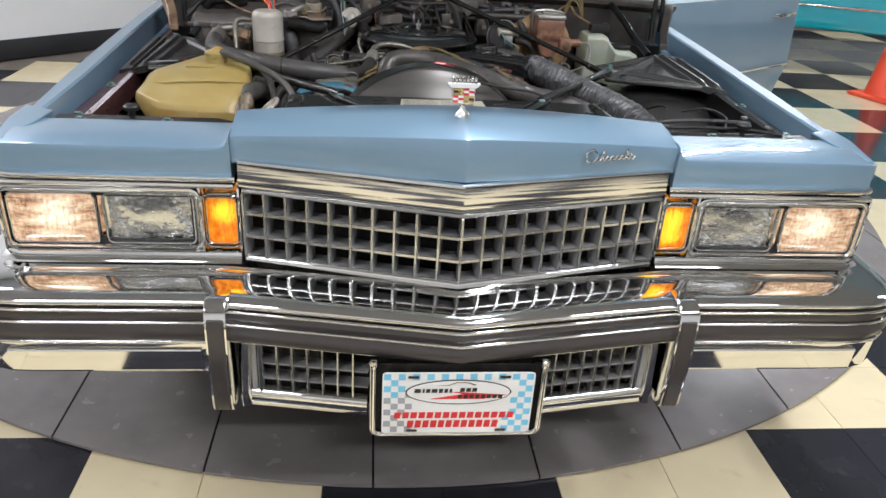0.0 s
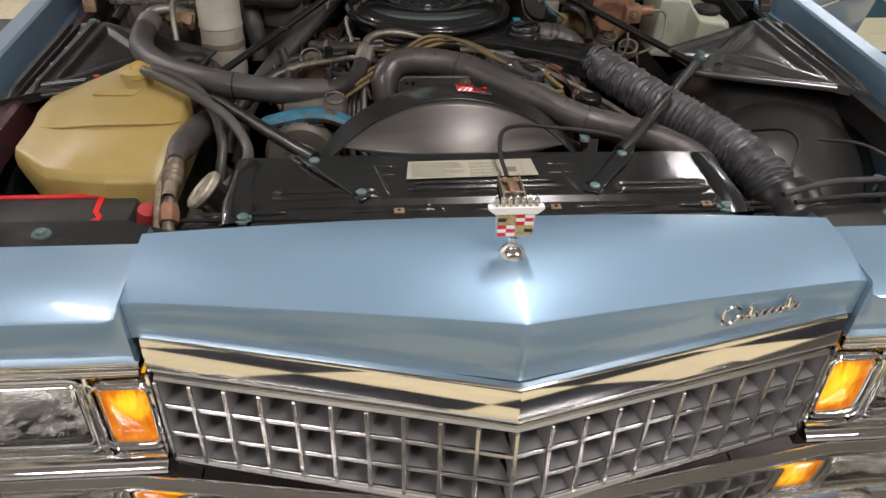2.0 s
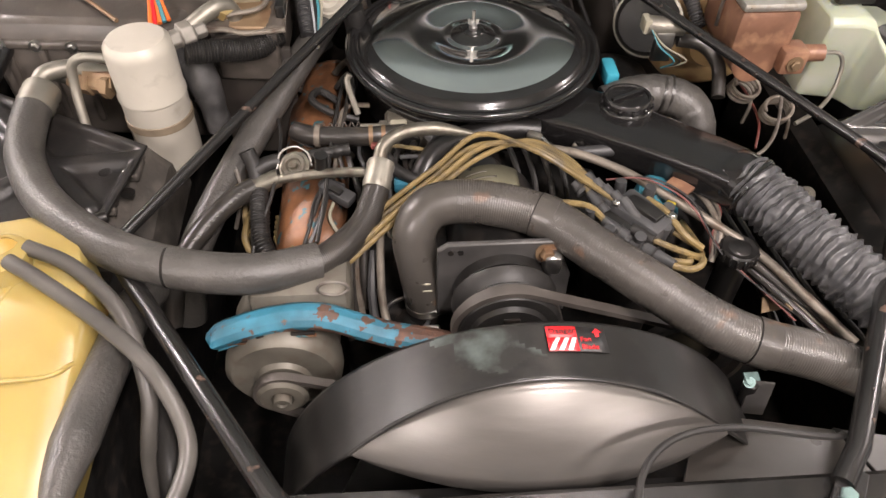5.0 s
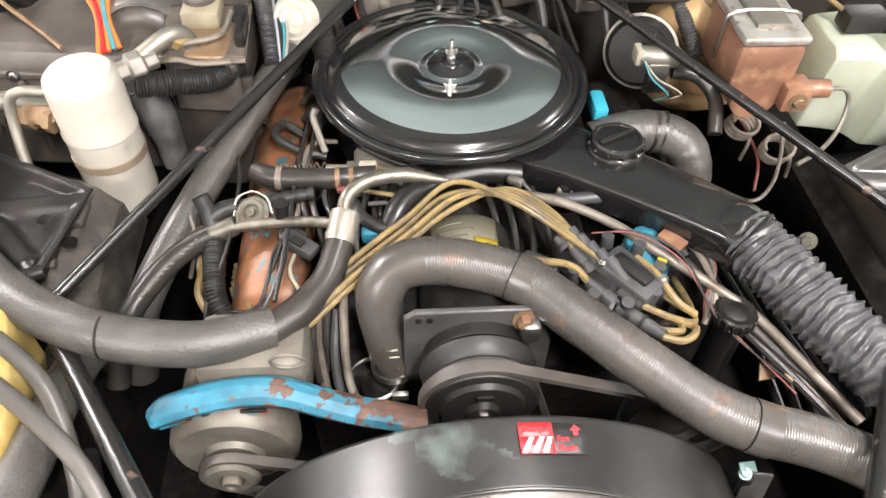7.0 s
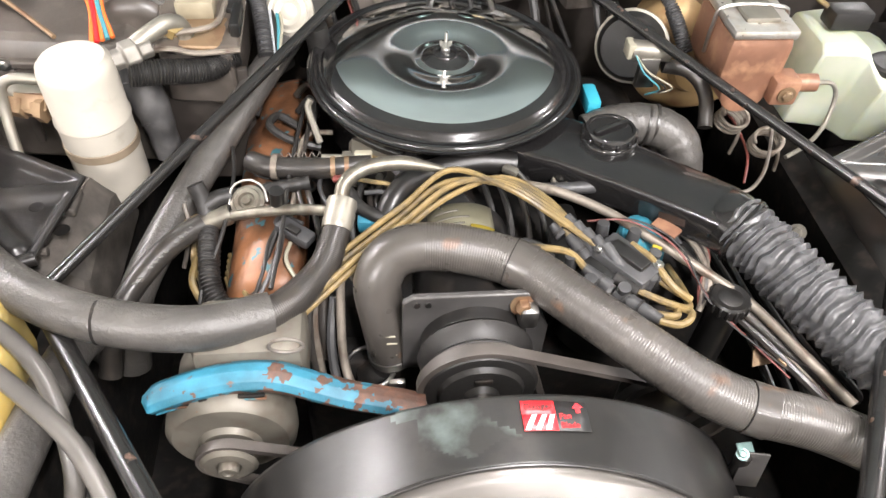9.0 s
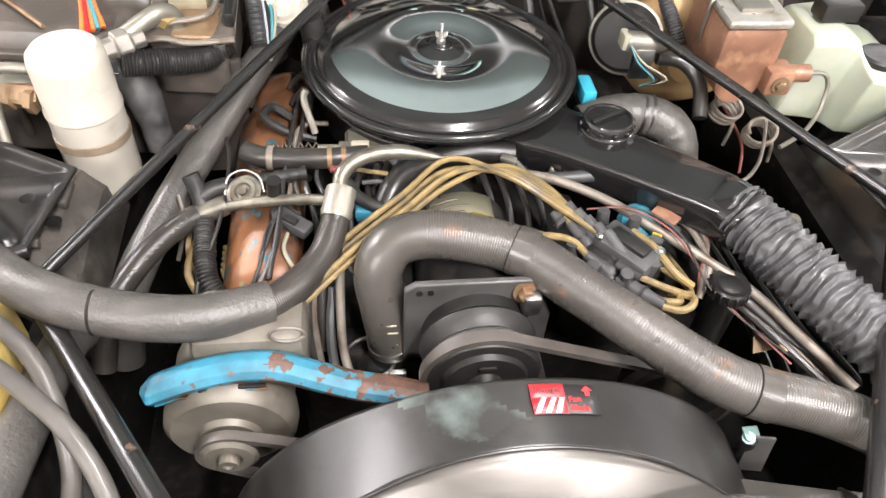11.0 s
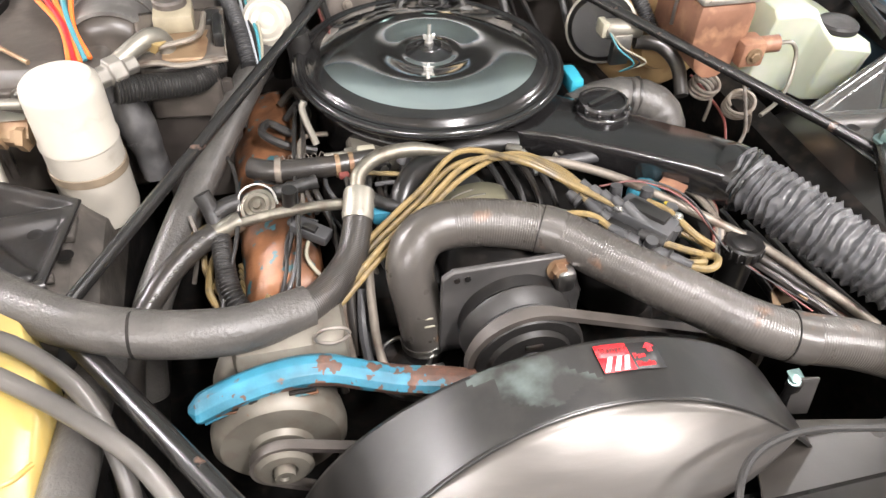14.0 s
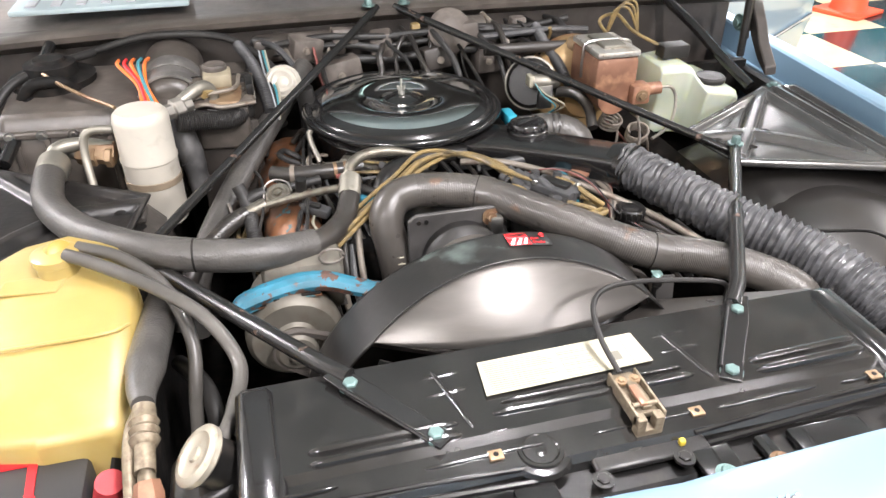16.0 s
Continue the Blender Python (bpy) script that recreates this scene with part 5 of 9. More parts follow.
# open driver's door
dm = pose(1.03, 1.85, 0, 0, 0, 34)
door = part("door", loft(B(), [[dm @ V(x, 0, z0), dm @ V(x, -0.02, 0.6), dm @ V(x, 0.0, 0.98), dm @ V(x, 0.1, 0.98), dm @ V(x, 0.14, 0.6), dm @ V(x, 0.12, z0)] for x, z0 in ((0, 0.34), (0.6, 0.34), (1.0, 0.36), (1.1, 0.42), (1.16, 0.55), (1.18, 0.7))]),
            M_BLUE, car, "open light blue front door with chrome handle", smooth=40)
part("door_moulding", tube(B(), [dm @ V(0.02, -0.024, 0.63), dm @ V(1.16, -0.024, 0.63)], 0.007, 8, 1), M_CHROME, door)
part("door_handle", tube(B(), [dm @ V(0.95, -0.01, 0.885), dm @ V(0.97, -0.035, 0.89), dm @ V(1.1, -0.035, 0.89), dm @ V(1.12, -0.01, 0.885)], 0.009, 8, 3), M_CHROME, door)
# ---- engine and everything bolted round it ----
block = part("engine_block", box(B(), (-0.02, 1.12, 0.62), (0.44, 0.62, 0.3), bev=0.03), M_DARK, car, "grimy cast engine block", bevel=0.004)
part("intake", box(B(), (-0.02, 1.1, 0.8), (0.24, 0.5, 0.08), bev=0.02), M_DARK, block)
part("bay_floor", box(B(), (0, 0.95, 0.4), (1.04, 1.1, 0.02)), M_DARK, car)
for k, (x, y, z, w, d, h) in enumerate(((-0.16, 0.9, 0.78, 0.1, 0.1, 0.1), (0.1, 0.96, 0.8, 0.08, 0.12, 0.07), (-0.17, 1.04, 0.82, 0.08, 0.14, 0.06), (0.2, 1.0, 0.74, 0.1, 0.3, 0.1), (0.02, 0.9, 0.8, 0.12, 0.08, 0.1), (-0.05, 0.98, 0.84, 0.14, 0.1, 0.05))):
    part("casting", box(B(), (x, y, z), (w, d, h), bev=0.012), (M_DARK, M_BLACKSAT, M_DARK)[k % 3], block)

# valve covers
for s, xc, material in ((-1, -0.278, M_RUST), (1, 0.245, M_DARK)):
    secs = []
    for y, w, h in ((0.862, 0.07, 0.02), (0.87, 0.09, 0.046), (0.888, 0.1, 0.062), (1.1, 0.1, 0.066), (1.28, 0.1, 0.064), (1.31, 0.092, 0.05), (1.325, 0.07, 0.02)):
        x = xc + 0.0 * y
        zz = 0.787
        tilt = 0.3 * s
        secs.append([V(x + dx * w, y, zz + dz * h - dx * w * tilt) for dx, dz in ((-0.5, 0), (-0.5, 0.45), (-0.44, 0.72), (-0.32, 0.9), (-0.15, 0.99), (0.0, 1.0), (0.15, 0.99), (0.32, 0.9), (0.44, 0.72), (0.5, 0.45), (0.5, 0))])
    vc = part("valve_cover", loft(B(), secs), material, car, "rusty valve cover with flaking blue paint" if s < 0 else "grimy dark valve cover", smooth=40)
    for y in (0.93, 1.1, 1.27):
        part("bolt", hexbolt(B(), (xc + 0.047, y, 0.80), r=0.007), M_STEEL, vc)
# air cleaner
AX, AY, AZ = -0.029, 1.211, 0.028
AM = pose(AX, AY, AZ)
cleaner = part("air_cleaner", lathe(B(), [(0.1, 0.80), (0.165, 0.806), (0.174, 0.816), (0.176, 0.868), (0.178, 0.871), (0.176, 0.874), (0.177, 0.885), (0.184, 0.889), (0.193, 0.893), (0.1955, 0.898), (0.191, 0.9015), (0.1, 0.9015)], AM, 96), M_BLACK, car,
               "round gloss black air cleaner with domed lid", smooth=40)
# One lid in two materials: its dark and bright reflections set by black and mirror.
part("lid", lathe(B(), [(0.1955, 0.9), (0.1945, 0.9045), (0.191, 0.907), (0.187, 0.906), (0.1845, 0.9035), (0.181, 0.9025), (0.1785, 0.9035), (0.1765, 0.9058), (0.174, 0.909), (0.169, 0.9125), (0.162, 0.9155), (0.157, 0.9172)], AM, 96),
     M_BLACK, cleaner, "gloss black lid rim", smooth=50)
part("lid_dome", lathe(B(), [(0.1571, 0.9171), (0.152, 0.9185), (0.138, 0.921), (0.118, 0.9228), (0.098, 0.9228), (0.08, 0.9212), (0.063, 0.9178), (0.05, 0.915), (0.041, 0.9145), (0.0365, 0.9155), (0.034, 0.9152)], AM, 96),
     M_LID, cleaner, "mirror-gloss domed centre of the lid", smooth=50)
part("rim", lathe(B(), [(0.1945, 0.897), (0.198, 0.8985), (0.198, 0.9015), (0.194, 0.9025)], AM, 96), M_BLACK, cleaner)
part("lid_boss", lathe(B(), [(0.0341, 0.9151), (0.031, 0.9165), (0.019, 0.9215), (0.0175, 0.9235), (0.0155, 0.9235), (0.014, 0.9222), (0.009, 0.924), (0, 0.925)], AM, 64), M_BLACK, cleaner, "dark cone at the middle of the lid", smooth=40)
nut = part("wing_nut", lathe(B(), [(0, 0.923), (0.0065, 0.924), (0.0065, 0.929), (0.0042, 0.931), (0.0038, 0.94), (0.0026, 0.941), (0.0026, 0.955), (0, 0.956)], AM, 14), M_STEEL, cleaner)
for q in (-1, 1):
    part("wing", prism(B(), [(0, 0.929), (q * 0.008, 0.934), (q * 0.009, 0.941), (q * 0.006, 0.942), (0, 0.936)], -0.001, 0.001, AM @ pose(0, 0, 0, 90, 0, 0)), M_STEEL, nut)
part("side_stencil", box(B(), (0, 0, 0), (0.05, 0.0006, 0.01), pose(AX + 0.13, AY - 0.119, 0.877, 0, 0, 48)), M_BOOT, cleaner)
# snorkel
d = V(0.771, -0.637, 0)
nrm = V(0.637, 0.771, 0)
secs = []
for f, w, zt, zb in ((-0.05, 0.13, 0.908, 0.86), (0.0, 0.112, 0.914, 0.866), (0.04, 0.1, 0.918, 0.872), (0.13, 0.09, 0.923, 0.878), (0.22, 0.084, 0.926, 0.881), (0.257, 0.083, 0.926, 0.88)):
    p = V(0.07, 1.04, 0) + d * f + nrm * 0.044
    secs.append([V(p.x + nrm.x * w * a, p.y + nrm.y * w * a, lerp(zb, zt, b)) for a, b in ((-0.49, 0.05), (-0.5, 0.3), (-0.5, 0.72), (-0.485, 0.86), (-0.45, 0.96), (-0.39, 1.0), (0.39, 1.0), (0.45, 0.96), (0.485, 0.86), (0.5, 0.72), (0.5, 0.2), (0.4, 0), (-0.42, 0))])
part("snorkel", loft(B(), secs), M_BLACK, cleaner, "gloss black intake snorkel", smooth=60)
part("spot_weld", lathe(B(), [(0, 0.001), (0.003, 0.0008), (0.004, 0.0), (0, -0.001)], pose(0.29, 0.955, 0.9255), 10), M_BLACK, cleaner)
part("collar", lathe(B(), [(0, -0.03), (0.036, -0.03), (0.0395, -0.022), (0.041, -0.012), (0.041, 0.004), (0.0435, 0.006), (0.0445, 0.009), (0.0435, 0.012), (0.041, 0.013), (0.04, 0.02), (0, 0.02)], along((0.306, 0.896, 0.9), (0.348, 0.848, 0.893)), 44), M_BLACK, cleaner, "gloss black round end of the snorkel")
cap = part("breather_cap", lathe(B(), [(0.026, -0.01), (0.0375, -0.006), (0.0385, 0.0), (0.037, 0.003), (0.0355, 0.004), (0.035, 0.013), (0.0325, 0.017), (0.029, 0.017), (0.028, 0.015), (0, 0.016)], pose(0.178, 1.048, 0.921, -4, -2, 0), 44), M_BLACK, cleaner)
part("grip", box(B(), (0, 0, 0.018), (0.055, 0.009, 0.007), pose(0.178, 1.048, 0.921, -4, -2, 24), 0.003), M_BLACK, cap)
for k in range(12):
    a = 2 * math.pi * k / 12
    part("tooth", box(B(), (0.0362 * math.cos(a), 0.0362 * math.sin(a), 0.008), (0.004, 0.006, 0.008), pose(0.178, 1.048, 0.921, -4, -2, 0), 0.0012, 1), M_BLACK, cap)
part("clip", tube(B(), [(-0.219, 1.135, 0.928), (-0.223, 1.13, 0.915), (-0.21, 1.108, 0.875)], 0.005, 8, 4), M_ALU, cleaner)

# corrugated intake duct
BP = [(0.303, 0.9, 0.907), (0.345, 0.815, 0.899), (0.402, 0.715, 0.885), (0.468, 0.622, 0.87), (0.512, 0.52, 0.854), (0.532, 0.44, 0.825)]
M_DUCT = mat("duct_fabric", (0.06, 0.06, 0.062), 0.3, 0.0, 0.35, 40.0, color2=(0.1, 0.101, 0.105), mix=(0.5, 0.7), bump=0.5, bump_scale=140)


def folded_duct(bm, pts, rings, seg, steps):
    """A fabric duct over a wire coil: crumpled near its start, even rings further on."""
    path = smooth_path(pts, steps)
    n = len(path)
    nrm, rows = None, []
    for i, p in enumerate(path):
        f = i / (n - 1)
        dd = (path[min(i + 1, n - 1)] - path[max(i - 1, 0)]).normalized()
        nrm = dd.orthogonal().normalized() if nrm is None else (nrm - dd * nrm.dot(dd)).normalized()
        bi = dd.cross(nrm)
        loose = max(0.0, min(1.0, (0.5 - f) / 0.12))
        row = []
        for k in range(seg):
            a = 2 * math.pi * k / seg
            c, sn = math.cos(a), math.sin(a)
            wob = noise.noise(V(c * 1.4, sn * 1.4, f * 22)) * (0.15 + 0.38 * loose) + 0.14 * loose * noise.noise(V(c * 3.5, sn * 3.5, f * 50))
            ph = (f * rings + wob) % 1
            amp = 0.0078 * (0.75 + 0.6 * noise.noise(V(c * 2 + 5, sn * 2, f * rings * 0.9)))
            r = 0.0335 + 0.003 * f + amp * (1 - abs(2 * ph - 1)) ** 1.25 + 0.0012 * loose * noise.noise(V(c * 5, sn * 5, f * 85))
            row.append(bm.verts.new(p + (nrm * c + bi * sn) * r))
        rows.append(row)
    for a, b in zip(rows, rows[1:]):
        for k in range(seg):
            bm.faces.new((a[k], a[(k + 1) % seg], b[(k + 1) % seg], b[k]))
    bm.faces.new(rows[0][::-1])
    bm.faces.new(rows[-1])
    return bm


part("intake_duct", folded_duct(B(), BP, 50, 72, 100), M_DUCT, car, "grey corrugated flexible intake duct", smooth=80)
part("duct_socket", lathe(B(), [(0.035, -0.02), (0.058, -0.02), (0.06, 0.02), (0.05, 0.04), (0.04, 0.04)], along((0.534, 0.43, 0.822), (0.528, 0.45, 0.835)), 30), M_BLACKSAT, car)
# warm-air elbow
elbow = part("warm_air_elbow", tube(B(), [(0.17, 1.115, 0.872), (0.215, 1.122, 0.884), (0.262, 1.122, 0.884), (0.298, 1.106, 0.874), (0.312, 1.088, 0.848), (0.316, 1.075, 0.8), (0.315, 1.07, 0.76)], lambda f: 0.03 + 0.0004 * math.sin(f * 90), 24, 24), M_FOAM, car, "matt grey warm air elbow hose", smooth=70)
for q in (0.258, 0.27):
    part("band", lathe(B(), [(0.029, -0.002), (0.0312, -0.002), (0.0312, 0.002), (0.029, 0.002)], along((q, 1.1215, 0.8835), (q + 0.02, 1.117, 0.882)), 26), M_HOSE, elbow)

# fan shroud
FX, FZ, FR = -0.025, 0.69, 0.282
HALF = math.sqrt(FR ** 2 - (0.9 - FZ) ** 2)


def crest(x):
    return FZ + math.sqrt(max(0.0, FR ** 2 - (x - FX) ** 2))


def face(u, v):
    q = 2 * u - 1
    x = FX + HALF * q
    lo, up = V(x, 0.489 + 0.05 * q * q, 0.9), V(x, 0.539 + 0.028 * (1 - q * q), crest(x))
    return lo.lerp(up, v) + V(0, -0.004, 0.003) * math.sin(math.pi * v) * (1 - q * q)


M_SHROUD = mat("brushed_black_shroud", (0.11, 0.102, 0.094), 0.35, 0.6, 0.25, 9.0, color2=(0.078, 0.073, 0.067), mix=(0.35, 0.75), bump=0.1, bump_scale=60, rough_var=0.07)
# rubbed along slanting lines
brush = M_SHROUD.node_tree.nodes.new("ShaderNodeMapping")
brush.inputs["Rotation"].default_value = (0, radians(-24), 0)
brush.inputs["Scale"].default_value = (0.3, 1.0, 2.2)
coords = [n for n in M_SHROUD.node_tree.nodes if n.bl_idname == "ShaderNodeTexCoord"][0]
M_SHROUD.node_tree.links.new(coords.outputs["Object"], brush.inputs["Vector"])
for n in M_SHROUD.node_tree.nodes:
    if n.bl_idname == "ShaderNodeTexNoise":
        M_SHROUD.node_tree.links.new(brush.outputs["Vector"], n.inputs["Vector"])
shroud = part("fan_shroud", grid(B(), face, 48, 8), M_SHROUD, car, "curved dark metal fan shroud with red warning sticker", smooth=70, thick=0.003)


def band(u, v):
    a = lerp(-118, 118, u)
    x, z = FX + FR * math.sin(radians(a)), FZ + FR * math.cos(radians(a))
    q = max(-1.0, min(1.0, (x - FX) / HALF)) if abs(a) < 90 and z > 0.9 else 1.0
    y0 = 0.539 + 0.028 * (1 - q * q)
    return V(x, lerp(y0, 0.634, v), z - 0.0015 * v)


M_BAND = mat("worn_black_shroud_band", (0.012, 0.0113, 0.0105), 0.34, 0.05, 0.3, 9.0, color2=(0.026, 0.024, 0.0215), mix=(0.5, 0.7), bump=0.15, bump_scale=40)
M_RUBBED = mat("rubbed_black_paint", (0.019, 0.018, 0.0165), 0.36, 0.1, 0.25, 7.0, color2=(0.1, 0.125, 0.116), mix=(0.52, 0.72), bump=0.15, bump_scale=40)
rim_band = grid(B(), band, 236, 24)
for f in rim_band.faces:
    c = f.calc_center_median()
    wob = 0.035 * noise.noise(c * 30)
    f.material_index = 1 if -0.115 < c.x + wob < -0.03 and c.y + 0.5 * wob > 0.585 and c.z > 0.9 else 0
part("band", rim_band, [M_BAND, M_RUBBED], shroud, "worn black rim of the shroud", smooth=70, thick=0.003)
part("lip", tube(B(), [face(k / 40, 1.0) + V(0, -0.0005, 0.0) for k in range(41)], 0.0016, 8, 1), M_BAND, shroud)
part("skirt", prism(B(), [(-0.33, 0.42), (0.29, 0.42), (0.29, 0.86), (-0.33, 0.88)], 0.0, 0.012, pose(0, 0.512, 0, 90, 0, 0)), M_BLACKSAT, shroud)
# sloping shelf between the shroud and the radiator cover
M_SHELF = mat("brownish_black_sheet", (0.028, 0.025, 0.022), 0.3, 0.05, 0.25, 8.0, color2=(0.042, 0.038, 0.034), mix=(0.4, 0.75), bump=0.08, bump_scale=40)
M_SHELF2 = mat("worn_grey_sheet", (0.06, 0.057, 0.054), 0.34, 0.2, 0.2, 12.0, color2=(0.045, 0.042, 0.04), mix=(0.4, 0.75), bump=0.08, bump_scale=40)


def shelf(outline, material, lift, label):
    flat = [V(x, y, 0.889 - 0.33 * (y - 0.488) + lift) for x, y in outline]
    part("shelf", loft(B(), [[p + V(0, 0, -0.004) for p in flat], flat]), material, shroud, label, bevel=0.001)


shelf([(0.1, 0.486), (0.296, 0.486), (0.289, 0.552), (0.2, 0.576), (0.185, 0.572), (0.13, 0.54)], M_SHELF, 0.0, "dark sheet shelf beside the shroud")
shelf([(0.298, 0.486), (0.402, 0.486), (0.41, 0.507), (0.403, 0.522), (0.291, 0.552)], M_SHELF2, 0.002, "grey sheet shelf beside the shroud")
# sticker on the band
def on_band(x, y, lift=0.001):
    a = math.asin((x - FX) / FR)
    return V(FX + (FR + lift) * math.sin(a), y, FZ + (FR + lift) * math.cos(a))


def band_patch(x0, x1, y0, y1, material, lift, name, parent, shear=0.0):
    return part(name, grid(B(), lambda u, v: on_band(lerp(x0, x1, u) + shear * v, lerp(y0, y1, v), lift), 6, 2), material, parent, smooth=60, thick=0.0004, off=1.0)


st = band_patch(-0.018, 0.042, 0.596, 0.625, M_BLACKINK, 0.0012, "warning_sticker", shroud)
tagged(st, "red, white and black fan warning sticker")
band_patch(-0.018, 0.012, 0.6115, 0.625, M_RED, 0.002, "red_field", st)
band_patch(-0.018, 0.012, 0.596, 0.6115, M_RED, 0.002, "stripe_field", st)
for k in range(3):
    band_patch(-0.0175 + 0.009 * k, -0.013 + 0.009 * k, 0.5965, 0.611, M_WHITE, 0.0028, "stripe", st, 0.008 if k < 2 else 0.006)
TM = Matrix.Translation(on_band(-0.016, 0.6155, 0.003))
part("lettering", text_mesh(B(), "Danger", 0.009, TM), M_BLACKINK, st, smooth=0)
part("lettering", text_mesh(B(), "Fan", 0.008, Matrix.Translation(on_band(0.0145, 0.607, 0.0022))), M_RED, st, smooth=0)
part("lettering", text_mesh(B(), "Blade", 0.008, Matrix.Translation(on_band(0.0145, 0.5985, 0.0022)) @ Matrix.Rotation(0.1, 4, "Y")), M_RED, st, smooth=0)
part("arrow", prism(B(), [(0.0, 0), (0.004, 0), (0.004, 0.005), (0.007, 0.005), (0.002, 0.010), (-0.003, 0.005), (0.0, 0.005)], 0, 0.0004, Matrix.Translation(on_band(0.03, 0.6125, 0.0035))), M_RED, st, smooth=0)
# fan behind the shroud
fan = part("fan_hub", lathe(B(), [(0, -0.03), (0.05, -0.03), (0.055, 0.0), (0.05, 0.03), (0, 0.03)], pose(FX, 0.585, FZ - 0.02, 90, 0, 0), 24), M_STEEL, car)
for k in range(6):
    m = pose(FX, 0.585, FZ - 0.02, 0, 60 * k, 0)
    part("blade", loft(B(), [[m @ V(-0.04, -0.02, r), m @ V(0.04, 0.015, r), m @ V(0.04, 0.018, r), m @ V(-0.04, -0.017, r)] for r in (0.05, 0.22)]), M_STEEL, fan)

# upper radiator hose
UH = [(-0.122, 0.812, 0.78), (-0.132, 0.818, 0.85), (-0.137, 0.834, 0.897), (-0.114, 0.853, 0.922), (-0.06, 0.853, 0.928), (0.017, 0.828, 0.924), (0.078, 0.774, 0.916), (0.14, 0.715, 0.908), (0.19, 0.675, 0.898), (0.237, 0.655, 0.886), (0.31, 0.634, 0.876), (0.375, 0.6, 0.864), (0.425, 0.557, 0.845), (0.445, 0.525, 0.79)]
hose = part("radiator_hose", tube(B(), UH, lambda f: 0.0274 + (0.00016 * math.sin(f * 1850) if 0.22 < f < 0.93 else 0.0), 26, 140), M_UPPER, car, "thick black upper radiator hose with fine ribs", smooth=70)
for i in (5, 9):
    p, q = Vector(UH[i]), Vector(UH[i + 1])
    e = (q - Vector(UH[i - 1])).normalized() * 0.006
    part("sleeve_edge", tube(B(), [p - e, p + e * 3], 0.0284, 24, 1), M_UPPER, hose)
    part("edge_line", tube(B(), [p - e * 1.15, p - e * 0.95], 0.0287, 24, 1), M_DARK, hose)
for i in (0, 12):
    p, q = Vector(UH[i]), Vector(UH[i + 1])
    e = (q - p).normalized() * 0.014
    part("clamp", tube(B(), [p + e * 0.3, p + e], 0.0292, 24, 1), M_STEEL, hose)
for k in range(4):
    part("print_mark", box(B(), (-0.1235 - 0.002 * (k % 2), 0.789 + 0.002 * (k % 2), 0.815 + 0.011 * k), (0.0125, 0.0016, 0.0032), pose(0, 0, 0), 0.0007, 1), M_LABEL, hose)

# air conditioning hose, with its sleeve and crimps
AH = [(-0.66, 1.115, 0.92), (-0.664, 1.07, 0.912), (-0.648, 0.99, 0.908), (-0.594, 0.9, 0.909), (-0.51, 0.825, 0.91), (-0.423, 0.785, 0.908), (-0.33, 0.776, 0.899), (-0.255, 0.8, 0.888), (-0.205, 0.855, 0.887), (-0.186, 0.9, 0.9), (-0.178, 0.932, 0.915)]
ach = part("ac_hose", tube(B(), AH[:8], 0.0248, 22, 10), M_FOAM, car, "grey foam-sleeved air conditioning hose", smooth=70)
part("inner_hose", tube(B(), AH[6:], lambda f: 0.0208 - 0.0042 * f, 22, 10), M_HOSERIB, ach)
part("sleeve_edge", tube(B(), [Vector(AH[5]) + V(-0.003, 0, 0), Vector(AH[5]) + V(0.0, -0.0003, 0)], 0.0252, 22, 1), M_DARK, ach)
for p, q, k in ((AH[0], AH[1], 1.18), (AH[-1], AH[-2], 0.84)):
    e = (Vector(q) - Vector(p)).normalized()
    part("crimp", lathe(B(), [(q * k, h) for q, h in ((0.015, -0.012), (0.021, -0.012), (0.0225, -0.006), (0.0212, 0.0), (0.0226, 0.006), (0.0212, 0.012), (0.0226, 0.018), (0.021, 0.026), (0.015, 0.026))], along(Vector(p) - e * 0.0, Vector(p) + e), 26), M_ALU, ach, "crimped aluminium hose end")
part("pipe", tube(B(), [(-0.66, 1.118, 0.925), (-0.655, 1.14, 0.938), (-0.62, 1.155, 0.938), (-0.57, 1.155, 0.925)], 0.013, 12, 6), M_ALU, ach)
part("fitting", lathe(B(), [(0, -0.02), (0.02, -0.02), (0.02, 0.02), (0, 0.02)], along((-0.585, 1.153, 0.92), (-0.5, 1.15, 0.91)), 6), M_TAN, ach)
part("pipe", tube(B(), [(-0.178, 0.935, 0.917), (-0.172, 0.958, 0.934), (-0.145, 0.976, 0.942), (-0.105, 0.985, 0.94), (-0.07, 0.984, 0.934), (-0.05, 0.982, 0.93)], lambda f: 0.0092 if f < 0.7 else lerp(0.0092, 0.004, (f - 0.7) / 0.3), 14, 10), M_PIPEALU, ach, "bright bent aluminium pipe")
part("pipe", tube(B(), [(-0.185, 0.94, 0.905), (-0.23, 0.957, 0.893), (-0.28, 0.966, 0.882), (-0.33, 0.972, 0.868)], 0.0068, 12, 4), M_PIPEALU, ach)
part("crimp", lathe(B(), [(0.01, -0.02), (0.0145, -0.02), (0.0155, -0.012), (0.0145, -0.004), (0.0155, 0.004), (0.0145, 0.012), (0.0155, 0.02), (0.01, 0.022)], along((-0.335, 0.972, 0.866), (-0.36, 0.965, 0.86)) @ Matrix.Diagonal((0.86, 0.86, 0.9, 1)), 20), M_PIPEALU, ach)
gp = part("gauge_port", lathe(B(), [(0, -0.004), (0.02, -0.004), (0.022, -0.001), (0.022, 0.001), (0.018, 0.002), (0.016, 0.005), (0.011, 0.005), (0.009, 0.002), (0.006, 0.002), (0.005, 0.006), (0, 0.006)], pose(-0.296, 0.983, 0.884, 25, -12, 0), 30), M_PIPEALU, ach)
